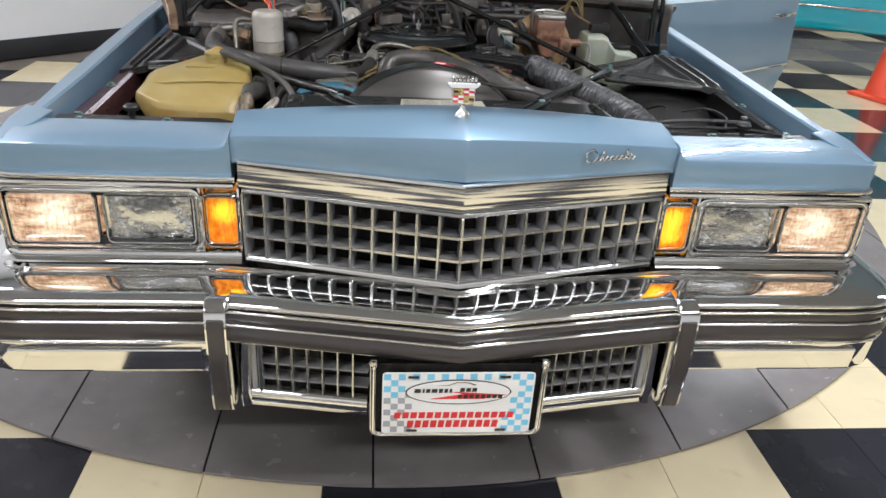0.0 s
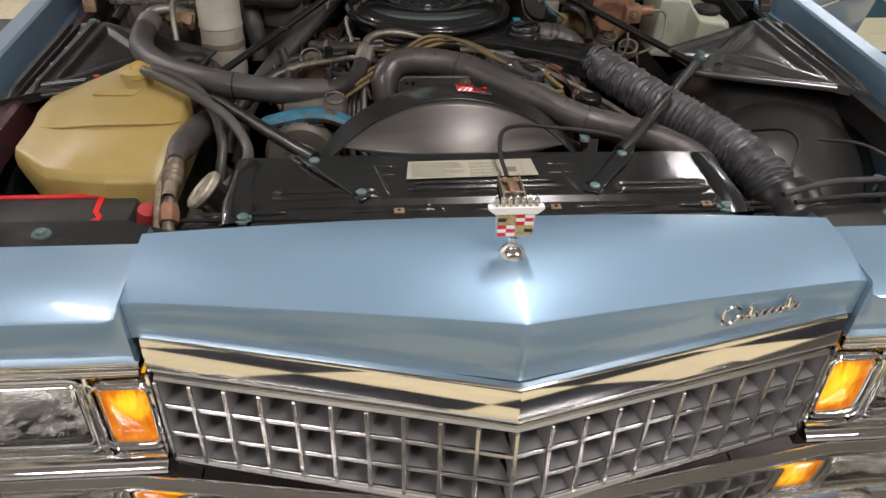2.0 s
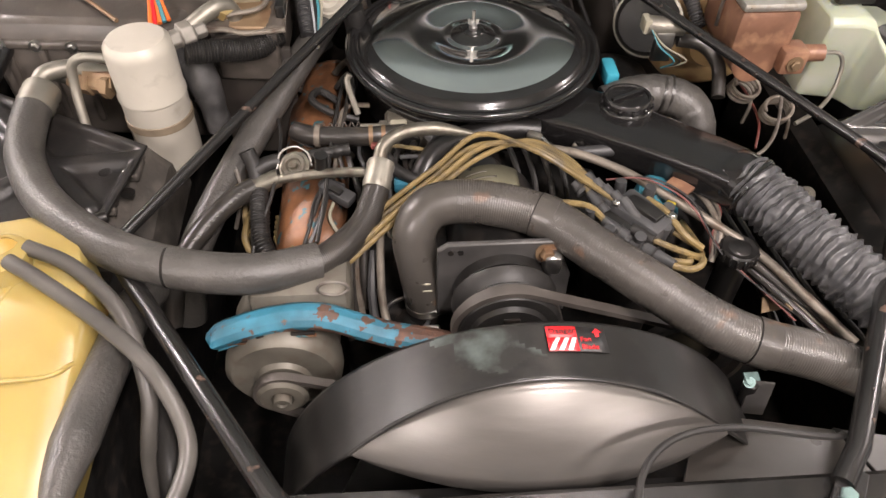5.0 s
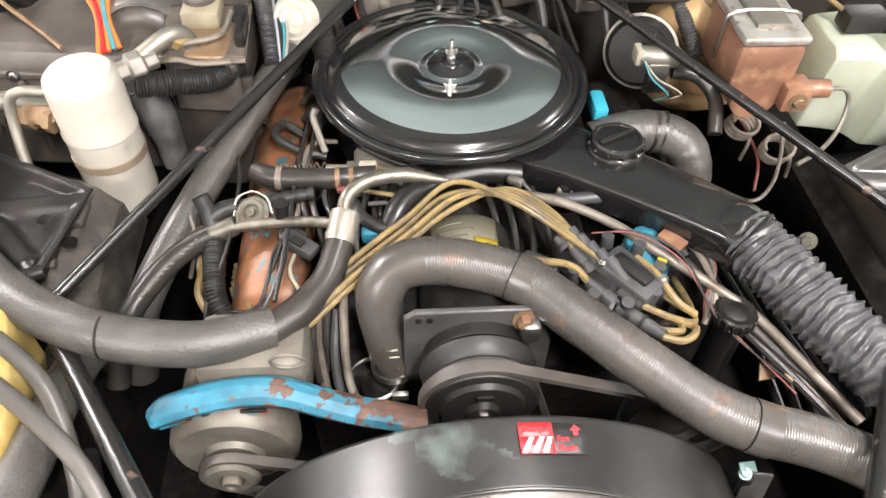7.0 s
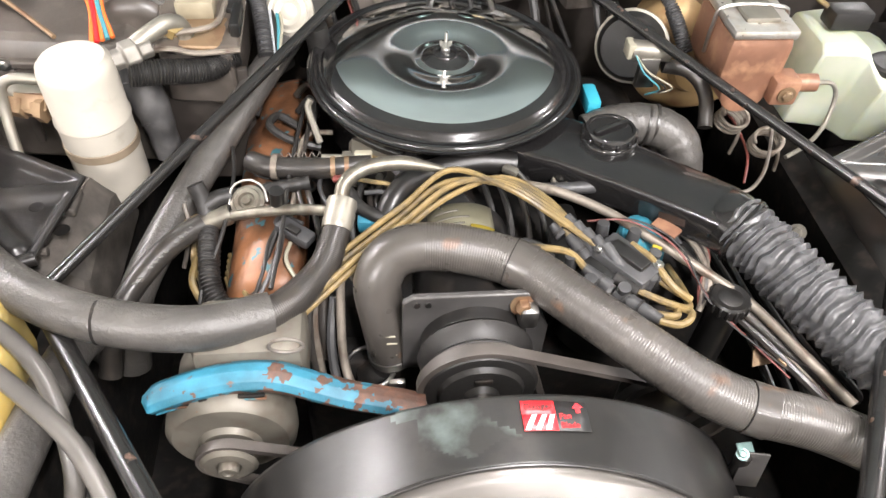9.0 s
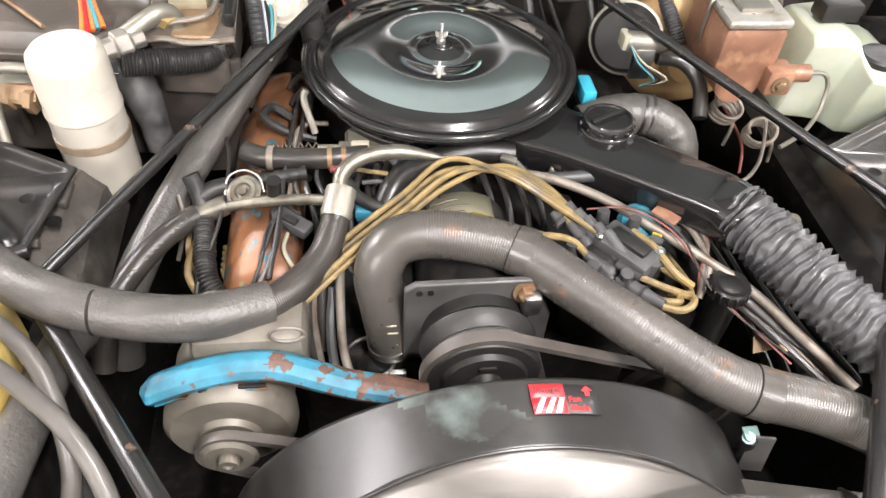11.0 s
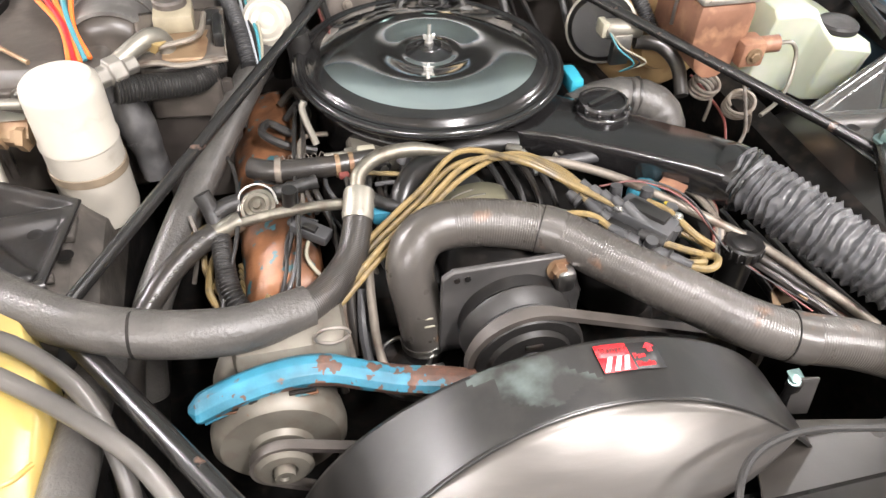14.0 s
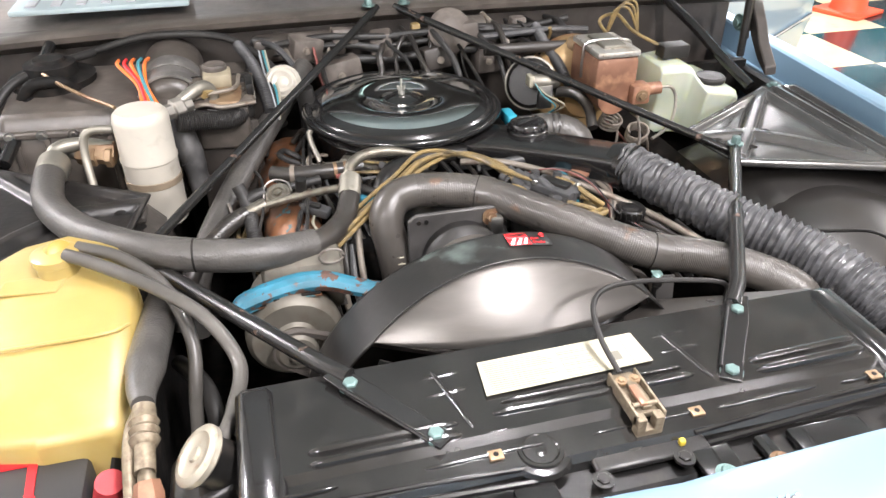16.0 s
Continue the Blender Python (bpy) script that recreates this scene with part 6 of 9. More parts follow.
part("wire_bail", tube(B(), [(-0.32, 0.985, 0.878), (-0.315, 1.0, 0.894), (-0.296, 1.006, 0.9), (-0.278, 0.998, 0.896), (-0.272, 0.982, 0.884)], 0.0016, 6, 5), M_STEEL, gp)
part("valve_cap", cyl(B(), (-0.258, 0.97, 0.885), (-0.256, 0.968, 0.915), 0.009), M_BLACKSAT, ach)
part("lower_hose", tube(B(), [(-0.35, 0.968, 0.863), (-0.385, 0.95, 0.852), (-0.425, 0.915, 0.83), (-0.455, 0.87, 0.8), (-0.47, 0.83, 0.74)], 0.0145, 16, 8), M_HOSE, ach)
for k in range(12):
    p = V(-0.365, 0.957, 0.8715).lerp(V(-0.437, 0.893, 0.8335), k / 12)
    if k not in (4, 9):
        part("print_mark", box(B(), (0, 0, 0), (0.0058, 0.0022, 0.0008), Matrix.Translation(p + V(0.002, -0.003, 0.0012 - 0.0018 * abs(k - 6) / 6)) @ pose(0, 0, 0, 0, 24, 41)), M_INKPALE, ach)

# receiver-drier bottle
DX, DY = -0.507, 1.128
drier = part("drier_bottle", lathe(B(), [(0, 0.775), (0.036, 0.785), (0.045, 0.79), (0.0475, 0.805), (0.0475, 0.911), (0.0492, 0.913), (0.0492, 0.917), (0.0475, 0.92), (0.0475, 0.984), (0.0455, 0.995), (0.039, 1.002), (0, 1.005)], pose(DX, DY, 0), 40), M_SILVER, car,
             "tall silver drier bottle with strap", smooth=40)
part("strap", lathe(B(), [(0.0477, 0.866), (0.0492, 0.867), (0.0492, 0.879), (0.0477, 0.88)], pose(DX, DY, 0), 40), mat("aged_strap", (0.19, 0.15, 0.105), 0.5, 0.0, 0.2, 40.0, bump=0.2), drier, "aged brown strap")
part("pipe", tube(B(), [(-0.555, 1.125, 0.972), (-0.585, 1.125, 0.974), (-0.602, 1.122, 0.965), (-0.606, 1.115, 0.94), (-0.604, 1.10, 0.91), (-0.6, 1.085, 0.88)], 0.007, 12, 6), M_ALU, drier)
part("thin_hose", tube(B(), [(-0.6, 1.085, 0.882), (-0.594, 1.05, 0.86), (-0.575, 1.0, 0.84), (-0.545, 0.95, 0.81)], 0.009, 12, 6), M_HOSE, drier)
part("fitting", lathe(B(), [(0, -0.03), (0.014, -0.03), (0.014, -0.01), (0.02, -0.008), (0.02, 0.01), (0.013, 0.012), (0.013, 0.03), (0, 0.03)], along((-0.448, 1.16, 0.984), (-0.36, 1.22, 0.988)), 6), mat("weathered_alloy_fitting", (0.24, 0.225, 0.2), 0.5, 0.5, 0.25, 40.0, bump=0.2), drier, bevel=0.002)
part("corrugated_hose", tube(B(), [(-0.45, 1.145, 0.965), (-0.41, 1.16, 0.958), (-0.36, 1.185, 0.945), (-0.325, 1.215, 0.95)], lambda f: 0.0165 + 0.0012 * math.sin(f * 230), 18, 60), M_RUBBER, drier)

# struts that brace the bay
for s, px, py, pz in ((-1, -0.52, 0.855, 0.868), (1, 0.545, 0.922, 0.888)):
    j, apex = V(px, py, pz), V(s * 0.02, 1.5, 1.045)
    b1, b2 = (V(-0.253, 0.452, 0.92), V(-0.179, 0.36, 0.916)) if s < 0 else (V(0.238, 0.459, 0.92), V(0.171, 0.366, 0.916))
    st1 = part("brace_rod", tube(B(), [j, j.lerp(apex, 0.06), j.lerp(apex, 0.94), apex], lambda f: 0.0115 if 0.08 < f < 0.92 else 0.008, 14, 3, smooth=False), M_STRUT, car, "black tubular bay brace")
    st2 = part("brace_rod", tube(B(), [j + V(0, 0, 0.008), j.lerp(b1, 0.06) + V(0, 0, 0.01), j.lerp(b1, 0.9) + V(0, 0, 0.006), b1 + V(0, 0.012, 0.0)], 0.011, 14, 2, smooth=False), M_STRUT, car, "black tubular bay brace")
    dd = (b1 - b2).normalized()
    nn = V(-dd.y, dd.x, 0)
    def strap(a0, a1, w0, w1):
        return [[a + nn * w * k + V(0, 0, h) for k, h in ((-1, -0.002), (1, -0.002), (1, 0.0015), (-1, 0.0015))] for a, w in ((a0, w0), (a1, w1))]
    part("flat_end", loft(B(), strap(b1 + dd * 0.03 + V(0, 0, 0.002), b1 - dd * 0.02, 0.012, 0.015) + strap(b2 + dd * 0.03, b2 - dd * 0.015, 0.012, 0.012)), M_BLACK, st2, bevel=0.001)
    part("rod", tube(B(), [b1 + nn * 0.012 + V(0, 0, 0.004), b2 + nn * 0.013 + V(0, 0, 0.004)], 0.0025, 8, 1), M_BLACK, st2)
    if s > 0:
        part("bolt", hexbolt(B(), j + V(0, 0, 0.018), r=0.009, h=0.014), M_BOLT, st1)
    part("bolt", hexbolt(B(), apex + V(s * 0.02, -0.01, 0.01), r=0.009, h=0.012), M_BOLT, st1)

# sleeve behind the drier, running to the firewall
part("foam_pipe", tube(B(), [(-0.20, 1.42, 0.95), (-0.26, 1.3, 0.92), (-0.34, 1.14, 0.875), (-0.41, 0.98, 0.83), (-0.445, 0.9, 0.785), (-0.46, 0.87, 0.7)], 0.0225, 18, 8), M_FOAM, car, "matt black foam-sleeved pipe", smooth=70)

# alternator with its bright blue bracket
alt = part("alternator", lathe(B(), [(0, 0.0), (0.03, 0.0), (0.034, 0.006), (0.062, 0.008), (0.07, 0.016), (0.0715, 0.03), (0.069, 0.045), (0.066, 0.05), (0.067, 0.1), (0.06, 0.125), (0, 0.13)], along((-0.302, 0.694, 0.792), (-0.302, 0.83, 0.792)), 48), M_ALTERN, car,
           "dusty alternator with cast alloy housing", smooth=40)
part("pulley", lathe(B(), [(0.0, -0.014), (0.012, -0.014), (0.014, -0.018), (0.026, -0.018), (0.031, -0.014), (0.024, -0.006), (0.031, 0.0), (0.018, 0.004)], along((-0.302, 0.69, 0.79), (-0.302, 0.83, 0.79)), 36), M_ALTERN, alt)
part("nut", lathe(B(), [(0, -0.023), (0.005, -0.023), (0.006, -0.026), (0.0105, -0.026), (0.011, -0.022), (0.011, -0.014), (0.019, -0.0135), (0.019, -0.012), (0, -0.012)], along((-0.302, 0.69, 0.79), (-0.302, 0.83, 0.79)), 20), M_ALTERN, alt)
bp = smooth_path([(-0.384, 0.722, 0.856), (-0.36, 0.728, 0.861), (-0.328, 0.734, 0.867), (-0.285, 0.738, 0.872), (-0.245, 0.738, 0.868), (-0.206, 0.732, 0.855), (-0.165, 0.724, 0.845), (-0.12, 0.715, 0.842), (-0.09, 0.708, 0.838)], 60)
M_RUST_SHADE = mat("rust_and_shade", (0.085, 0.038, 0.023), 0.6, 0.0, 0.5, 60.0, color2=(0.06, 0.035, 0.025), mix=(0.45, 0.7), bump=0.5, bump_scale=140)


def bracket_secs(way, lo, hi):
    out = []
    for i, p in enumerate(way):
        f = i / (len(way) - 1)
        if lo <= f <= hi:
            h = 0.0135 * min(1.0, 0.45 + f * 5, 0.62 + (1 - f) * 0.9)
            e = min(1.0, 0.25 + f * 16, 0.75 + f * 4)
            ring = [p + V(0, a * e, b * h * e) for a, b in ((-0.012, -1), (-0.02, -0.75), (-0.0225, -0.1), (-0.017, 0.45), (-0.006, 0.75), (0.004, 0.7), (0.011, 0.3), (0.012, -1))]
            out.append([a.lerp(b, q / 9) for a, b in zip(ring, ring[1:] + ring[:1]) for q in range(9)])
    return out


def rust_and_darken(bm):
    """Paint is gone along the upper edge, in ragged patches; the right end's shade is painted in too."""
    bm.normal_update()
    for f in bm.faces:
        c = f.calc_center_median()
        ragged = noise.noise(c * 45) + 0.6 * noise.noise(c * 120) + 0.3 * noise.noise(c * 260)
        edge = 0.3 if c.x > -0.36 and f.normal.y > 0.12 and f.normal.z > 0.2 else -0.6 if f.normal.z > -0.2 else -0.1
        # The rust colour grows towards the right end to stand for its shade.
        f.material_index = 1 if ragged + edge + max(0.0, (c.x + 0.225) * 8) > 0.25 else 0
    return bm


brk = part("alternator_bracket", rust_and_darken(loft(B(), bracket_secs(bp, 0.0, 1.0))), [M_CYAN, M_RUST_SHADE], car, "chipped bright blue alternator bracket", smooth=60)
for x, z in ((-0.35, 0.8545), (-0.312, 0.859), (-0.272, 0.861)):
    sl = part("slot", box(B(), (x, 0.7135 + 0.02 * (x + 0.35), z), (0.028, 0.005, 0.0035), bev=0.0015), M_DARK, brk)
    part("rusty_lip", box(B(), (x, 0.7128 + 0.02 * (x + 0.35), z - 0.0035), (0.031, 0.005, 0.0022), bev=0.001), M_RUST, sl)
part("flange", loft(B(), [[V(x, y - 0.018, z), V(x, y + 0.006, z + 0.001), V(x, y + 0.006, z + 0.0035), V(x, y - 0.018, z + 0.0025)] for x, y, z in ((-0.37, 0.724, 0.845), (-0.34, 0.73, 0.85), (-0.3, 0.737, 0.853))]), M_CYAN, brk, bevel=0.001)
part("bolt", hexbolt(B(), (-0.325, 0.712, 0.846), (0, -1, 0.1), 0.007, 0.008), M_RUST, brk)
part("pump_housing", box(B(), (-0.278, 0.79, 0.842), (0.12, 0.08, 0.09), bev=0.014), M_ALTERN, car, "dull alloy pump housing")
part("coil_ring", tube(B(), [(-0.235 + 0.018 * math.cos(a), 0.752, 0.895 + 0.012 * math.sin(a)) for a in [k * 0.6 for k in range(11)]], 0.002, 6, 2), M_LINE, car)
# compressor: clutch pulley, bracket plate, belts
comp = part("compressor_clutch", lathe(B(), [(0, 0.0), (0.016, 0.0), (0.02, 0.006), (0.045, 0.006), (0.048, 0.012), (0.06, 0.012), (0.064, 0.018), (0.056, 0.026), (0.064, 0.034), (0.056, 0.042), (0.064, 0.05), (0.066, 0.06), (0.05, 0.065), (0, 0.065)], along((-0.03, 0.705, 0.842), (-0.03, 0.8, 0.842)), 56), M_RUBBER, car,
            "black grooved compressor clutch pulley", smooth=35)
part("hub_nut", lathe(B(), [(0, -0.004), (0.009, -0.004), (0.009, 0.006), (0, 0.006)], along((-0.03, 0.705, 0.842), (-0.03, 0.8, 0.842)), 6), M_STEEL, comp)
for k in range(3):
    a = radians(90 + 120 * k)
    part("slot", box(B(), (-0.03 + 0.03 * math.cos(a), 0.7095, 0.842 + 0.03 * math.sin(a)), (0.02, 0.004, 0.008), bev=0.002), M_DARK, comp)
part("body", cyl(B(), (-0.03, 0.77, 0.842), (-0.03, 0.95, 0.842), 0.062, seg=40), M_BLACKSAT, comp)
lb = part("label", grid(B(), lambda u, v: V(-0.03 + 0.063 * math.sin(lerp(-0.75, 0.62, u)), lerp(0.885, 0.948, v), 0.842 + 0.063 * math.cos(lerp(-0.75, 0.62, u))), 12, 2), mat("aged_label", (0.17, 0.16, 0.11), 0.5, 0.0, 0.1, 30.0), comp, "pale compressor label", thick=0.0005, off=1.0)
part("yellow_band", grid(B(), lambda u, v: V(-0.03 + 0.0642 * math.sin(lerp(0.1, 0.6, u)), lerp(0.888, 0.91, v), 0.842 + 0.0642 * math.cos(lerp(0.1, 0.6, u))), 8, 2), M_MUSTARD, lb, thick=0.0005, off=1.0)
for k in range(4):
    part("print_bar", grid(B(), lambda u, v: V(-0.03 + 0.0642 * math.sin(lerp(-0.6, -0.1 + 0.1 * (k % 3), u)), lerp(0.9, 0.903, v) + 0.011 * k, 0.842 + 0.0642 * math.cos(lerp(-0.6, -0.1 + 0.1 * (k % 3), u))), 6, 1), M_INK, lb, thick=0.0004, off=1.0)
pl = [(-0.112, 0.79), (0.055, 0.79), (0.055, 0.86), (0.032, 0.915), (0.026, 0.922), (-0.10, 0.922), (-0.112, 0.912)]
plate2 = part("compressor_plate", prism(B(), pl, -0.004, 0.004, pose(0, 0.79, 0, 90, 0, 0)), mat("dark_bracket_steel", (0.065, 0.062, 0.06), 0.45, 0.3, 0.25, 30.0, bump=0.2), car, "dull steel compressor bracket plate", bevel=0.002)
for x in (-0.096, -0.084):
    part("hole", lathe(B(), [(0, 0.0), (0.0035, 0.0), (0.0035, 0.002), (0, 0.002)], along((x, 0.786, 0.91), (x, 0.78, 0.91)), 12), M_DARK, plate2)
part("bolt", hexbolt(B(), (0.02, 0.785, 0.905), (0, -1, 0.2), 0.009, 0.012), M_TAN, plate2)
part("gusset", box(B(), (0.026, 0.78, 0.895), (0.022, 0.024, 0.03), bev=0.006), M_STEEL, plate2)


def belt(circles, y, w=0.011, t=0.007):
    """A belt laid round two pulleys (x, z, r) in one upright plane."""
    (xa, za, ra), (xb, zb, rb) = circles
    d = math.atan2(zb - za, xb - xa)
    off = math.acos(max(-1, min(1, (ra - rb) / math.hypot(xb - xa, zb - za))))
    pts = [(xa + ra * math.cos(a), za + ra * math.sin(a)) for a in [d + off + (2 * math.pi - 2 * off) * k / 20 for k in range(21)]]
    pts += [(xb + rb * math.cos(a), zb + rb * math.sin(a)) for a in [d - off + 2 * off * k / 20 for k in range(21)]]
    bm = B()
    n = len(pts)
    cx, cz = (xa + xb) / 2, (za + zb) / 2
    rings = []
    for k, (x, z) in enumerate(pts):
        tx, tz = pts[(k + 1) % n][0] - pts[k - 1][0], pts[(k + 1) % n][1] - pts[k - 1][1]
        l = math.hypot(tx, tz) or 1
        ox, oz = tz / l, -tx / l
        rings.append([bm.verts.new(V(x + ox * o, y + yy, z + oz * o)) for o, yy in ((0, -w / 2), (t, -w / 2), (t, w / 2), (0, w / 2))])
    for k in range(n):
        a, b = rings[k], rings[(k + 1) % n]
        for q in range(4):
            bm.faces.new((a[q], a[(q + 1) % 4], b[(q + 1) % 4], b[q]))
    part("drive_belt", bm, M_BELT, car, "dusty black rubber drive belt", smooth=40)


belt(((-0.03, 0.842, 0.058), (0.03, 0.6, 0.07)), 0.731)
belt(((-0.03, 0.842, 0.0625), (0.23, 0.745, 0.055)), 0.7245, 0.013)
belt(((-0.302, 0.79, 0.028), (0.0, 0.62, 0.07)), 0.682)
part("power_steering_pulley", lathe(B(), [(0, 0.0), (0.02, 0.0), (0.05, 0.008), (0.056, 0.0), (0.052, 0.01), (0.056, 0.02), (0, 0.02)], along((0.21, 0.737, 0.74), (0.21, 0.8, 0.74)), 36), M_BLACKSAT, car)
part("crank_pulley", lathe(B(), [(0, 0.0), (0.05, 0.0), (0.07, 0.01), (0.06, 0.02), (0.072, 0.03), (0, 0.03)], along((0.01, 0.67, 0.61), (0.01, 0.8, 0.61)), 36), M_BLACKSAT, car)
# vertical fuel line and thermostat housing
part("thermostat_housing", lathe(B(), [(0.0, 0.72), (0.045, 0.72), (0.045, 0.75), (0.028, 0.765), (0.025, 0.79), (0, 0.79)], pose(-0.122, 0.815, 0), 24), M_DARK, car)
part("fuel_line", tube(B(), [(-0.18, 0.86, 0.88), (-0.182, 0.83, 0.83), (-0.18, 0.80, 0.79), (-0.168, 0.775, 0.765), (-0.14, 0.76, 0.755), (-0.10, 0.75, 0.752)], 0.0055, 10, 6), M_PIPE, car)
part("fuel_line", tube(B(), [(-0.20, 0.88, 0.86), (-0.205, 0.84, 0.81), (-0.2, 0.82, 0.77)], 0.006, 10, 6), M_HOSE, car)
part("fuel_line", tube(B(), [(-0.215, 0.88, 0.86), (-0.222, 0.84, 0.81), (-0.215, 0.81, 0.76)], 0.006, 10, 6), M_HOSE, car)

# plug wires and distributor
rnd = random.Random(11)
for k in range(5):
    o = V(0.006 * (k % 3), 0.009 * (k - 2), 0.006 * ((k * 2) % 3))
    pts = [V(-0.33, 0.93 + 0.01 * k, 0.80), V(-0.29, 0.835, 0.83) + o, V(-0.235, 0.825, 0.862) + o, V(-0.17, 0.875, 0.885) + o, V(-0.11, 0.915, 0.905) + o, V(-0.05, 0.955, 0.925) + o, V(0.02, 0.965 - 0.008 * k, 0.93 + 0.003 * k),
           V(0.07, 0.93 - 0.007 * k, 0.926), V(0.1 + 0.009 * k, 0.885 - 0.012 * k, 0.914), V(0.112 + 0.009 * k, 0.866 - 0.012 * k, 0.905)]
    w = part("plug_wire", tube(B(), pts, 0.0037, 8, 6), M_WIRE, car, "tan spark plug wire")
    part("boot", tube(B(), [pts[-2].lerp(pts[-1], -0.9), pts[-2].lerp(pts[-1], 0.2), pts[-1]], lambda f: 0.0068 + 0.0035 * f, 12, 4), M_BOOT, w)
for k in range(2):
    pts = [V(0.15 + 0.03 * k, 0.80 + 0.015 * k, 0.905), V(0.19 + 0.012 * k, 0.785 + 0.012 * k, 0.895 + 0.004 * k), V(0.225, 0.80 + 0.02 * k, 0.87), V(0.23, 0.87 + 0.03 * k, 0.84)]
    w = part("plug_wire", tube(B(), pts, 0.0042, 8, 6), M_WIRE, car, "tan spark plug wire")
    part("boot", tube(B(), [pts[0] + V(-0.018, 0.018, 0), pts[0] + V(0.004, -0.004, 0)], 0.0085, 10, 1), M_RUBBER, w)
dist = part("distributor", lathe(B(), [(0, 0.78), (0.05, 0.78), (0.054, 0.83), (0.056, 0.86), (0.05, 0.895), (0.035, 0.905), (0, 0.908)], pose(0.135, 0.845, 0), 32), M_BLACKSAT, car, "black distributor cap")
cc = part("coil_cover", box(B(), (0, 0, 0), (0.075, 0.045, 0.02), pose(0.15, 0.838, 0.908, 0, 0, -52), 0.005), M_BOOT, dist)
part("coil_ridge", box(B(), (0, 0, 0.012), (0.05, 0.02, 0.008), pose(0.15, 0.838, 0.908, 0, 0, -52), 0.003), M_BLACKSAT, cc)
for q in (-1, 1):
    part("coil_screw", hexbolt(B(), pose(0.15, 0.838, 0.918, 0, 0, -52) @ V(0.03 * q, 0.016 * q, 0.0), r=0.004, h=0.004), M_STEEL, cc)
for k in range(8):
    a = 2 * math.pi * k / 8
    part("tower", cyl(B(), (0.135 + 0.044 * math.cos(a), 0.845 + 0.044 * math.sin(a), 0.88), (0.135 + 0.05 * math.cos(a), 0.845 + 0.05 * math.sin(a), 0.916), 0.009, 0.0075, 12), M_BOOT, dist)
vac = part("vacuum_unit", lathe(B(), [(0, -0.012), (0.03, -0.012), (0.0335, -0.006), (0.034, 0.0), (0.032, 0.002), (0.03, 0.007), (0.024, 0.011), (0.014, 0.0135), (0, 0.014)], along((0.196, 0.902, 0.868), (0.211, 0.891, 0.888)) @ Matrix.Diagonal((1.12, 1.12, 1.2, 1)), 36), mat("bright_cyan_enamel", (0.03, 0.19, 0.26), 0.4, 0.0, 0.25, 40.0, color2=(0.13, 0.1, 0.07), mix=(0.6, 0.66), bump=0.3), dist, "cyan vacuum advance canister")
part("tag", box(B(), (0, 0, 0), (0.012, 0.005, 0.003), pose(0.2, 0.872, 0.894, 0, 0, -35), 0.001), M_MUSTARD, vac)
for k, m_ in enumerate((M_REDW, M_RUBBER)):
    part("lead", tube(B(), [(0.12 + 0.01 * k, 0.91, 0.905), (0.17 + 0.01 * k, 0.9, 0.912), (0.22 + 0.006 * k, 0.865, 0.9), (0.26, 0.81 - 0.01 * k, 0.86), (0.33 + 0.01 * k, 0.72, 0.83)], 0.0013, 6, 6), m_, car)
part("heater_pipe", tube(B(), [(0.03, 0.99, 0.9), (0.09, 0.965, 0.905), (0.15, 0.93, 0.9), (0.2, 0.885, 0.893), (0.295, 0.82, 0.862), (0.335, 0.753, 0.855), (0.378, 0.673, 0.845)], 0.0062, 10, 6), M_PIPE, car, "dull steel heater pipe")
part("heater_pipe", tube(B(), [(0.24, 0.89, 0.87), (0.3, 0.80, 0.85), (0.38, 0.69, 0.83)], 0.006, 10, 6), M_HOSE, car)
oil = part("oil_filler_cap", lathe(B(), [(0.0, -0.1), (0.02, -0.1), (0.02, 0.0), (0.0235, 0.0), (0.0242, 0.016), (0.022, 0.019), (0.015, 0.0175), (0.011, 0.0195), (0, 0.0195)], pose(0.279, 0.811, 0.852), 24), M_BLACKSAT, car, "black knurled oil filler cap")
for k in range(16):
    a = 2 * math.pi * k / 16
    part("knurl", box(B(), (0.279 + 0.0242 * math.cos(a), 0.811 + 0.0242 * math.sin(a), 0.861), (0.004, 0.004, 0.015), bev=0.0015, seg=1), M_BLACKSAT, oil)
part("connector", box(B(), (0, 0, 0), (0.014, 0.012, 0.008), pose(0.33, 0.74, 0.835, 0, 0, 30), 0.002), M_TAN, car)
# thermal sensor under the hose end
sens = part("sensor", lathe(B(), [(0, 0.8), (0.006, 0.8), (0.006, 0.855), (0.008, 0.857), (0.008, 0.868), (0.004, 0.872), (0, 0.872)], pose(0.222, 0.613, 0), 16), M_BLACKSAT, car)
part("bolt", hexbolt(B(), (0.218, 0.612, 0.871), (-0.3, -0.4, 0.9), r=0.004, h=0.004), M_BOLT, sens)
part("tab", box(B(), (0, 0, 0), (0.02, 0.012, 0.002), pose(0.222, 0.617, 0.873, 20, 15, 10), 0.0008), M_BOLT, sens)
part("bracket", box(B(), (0, 0, 0), (0.026, 0.003, 0.05), pose(0.232, 0.606, 0.848, -12, 0, -10), 0.001), M_SHELF2, sens)

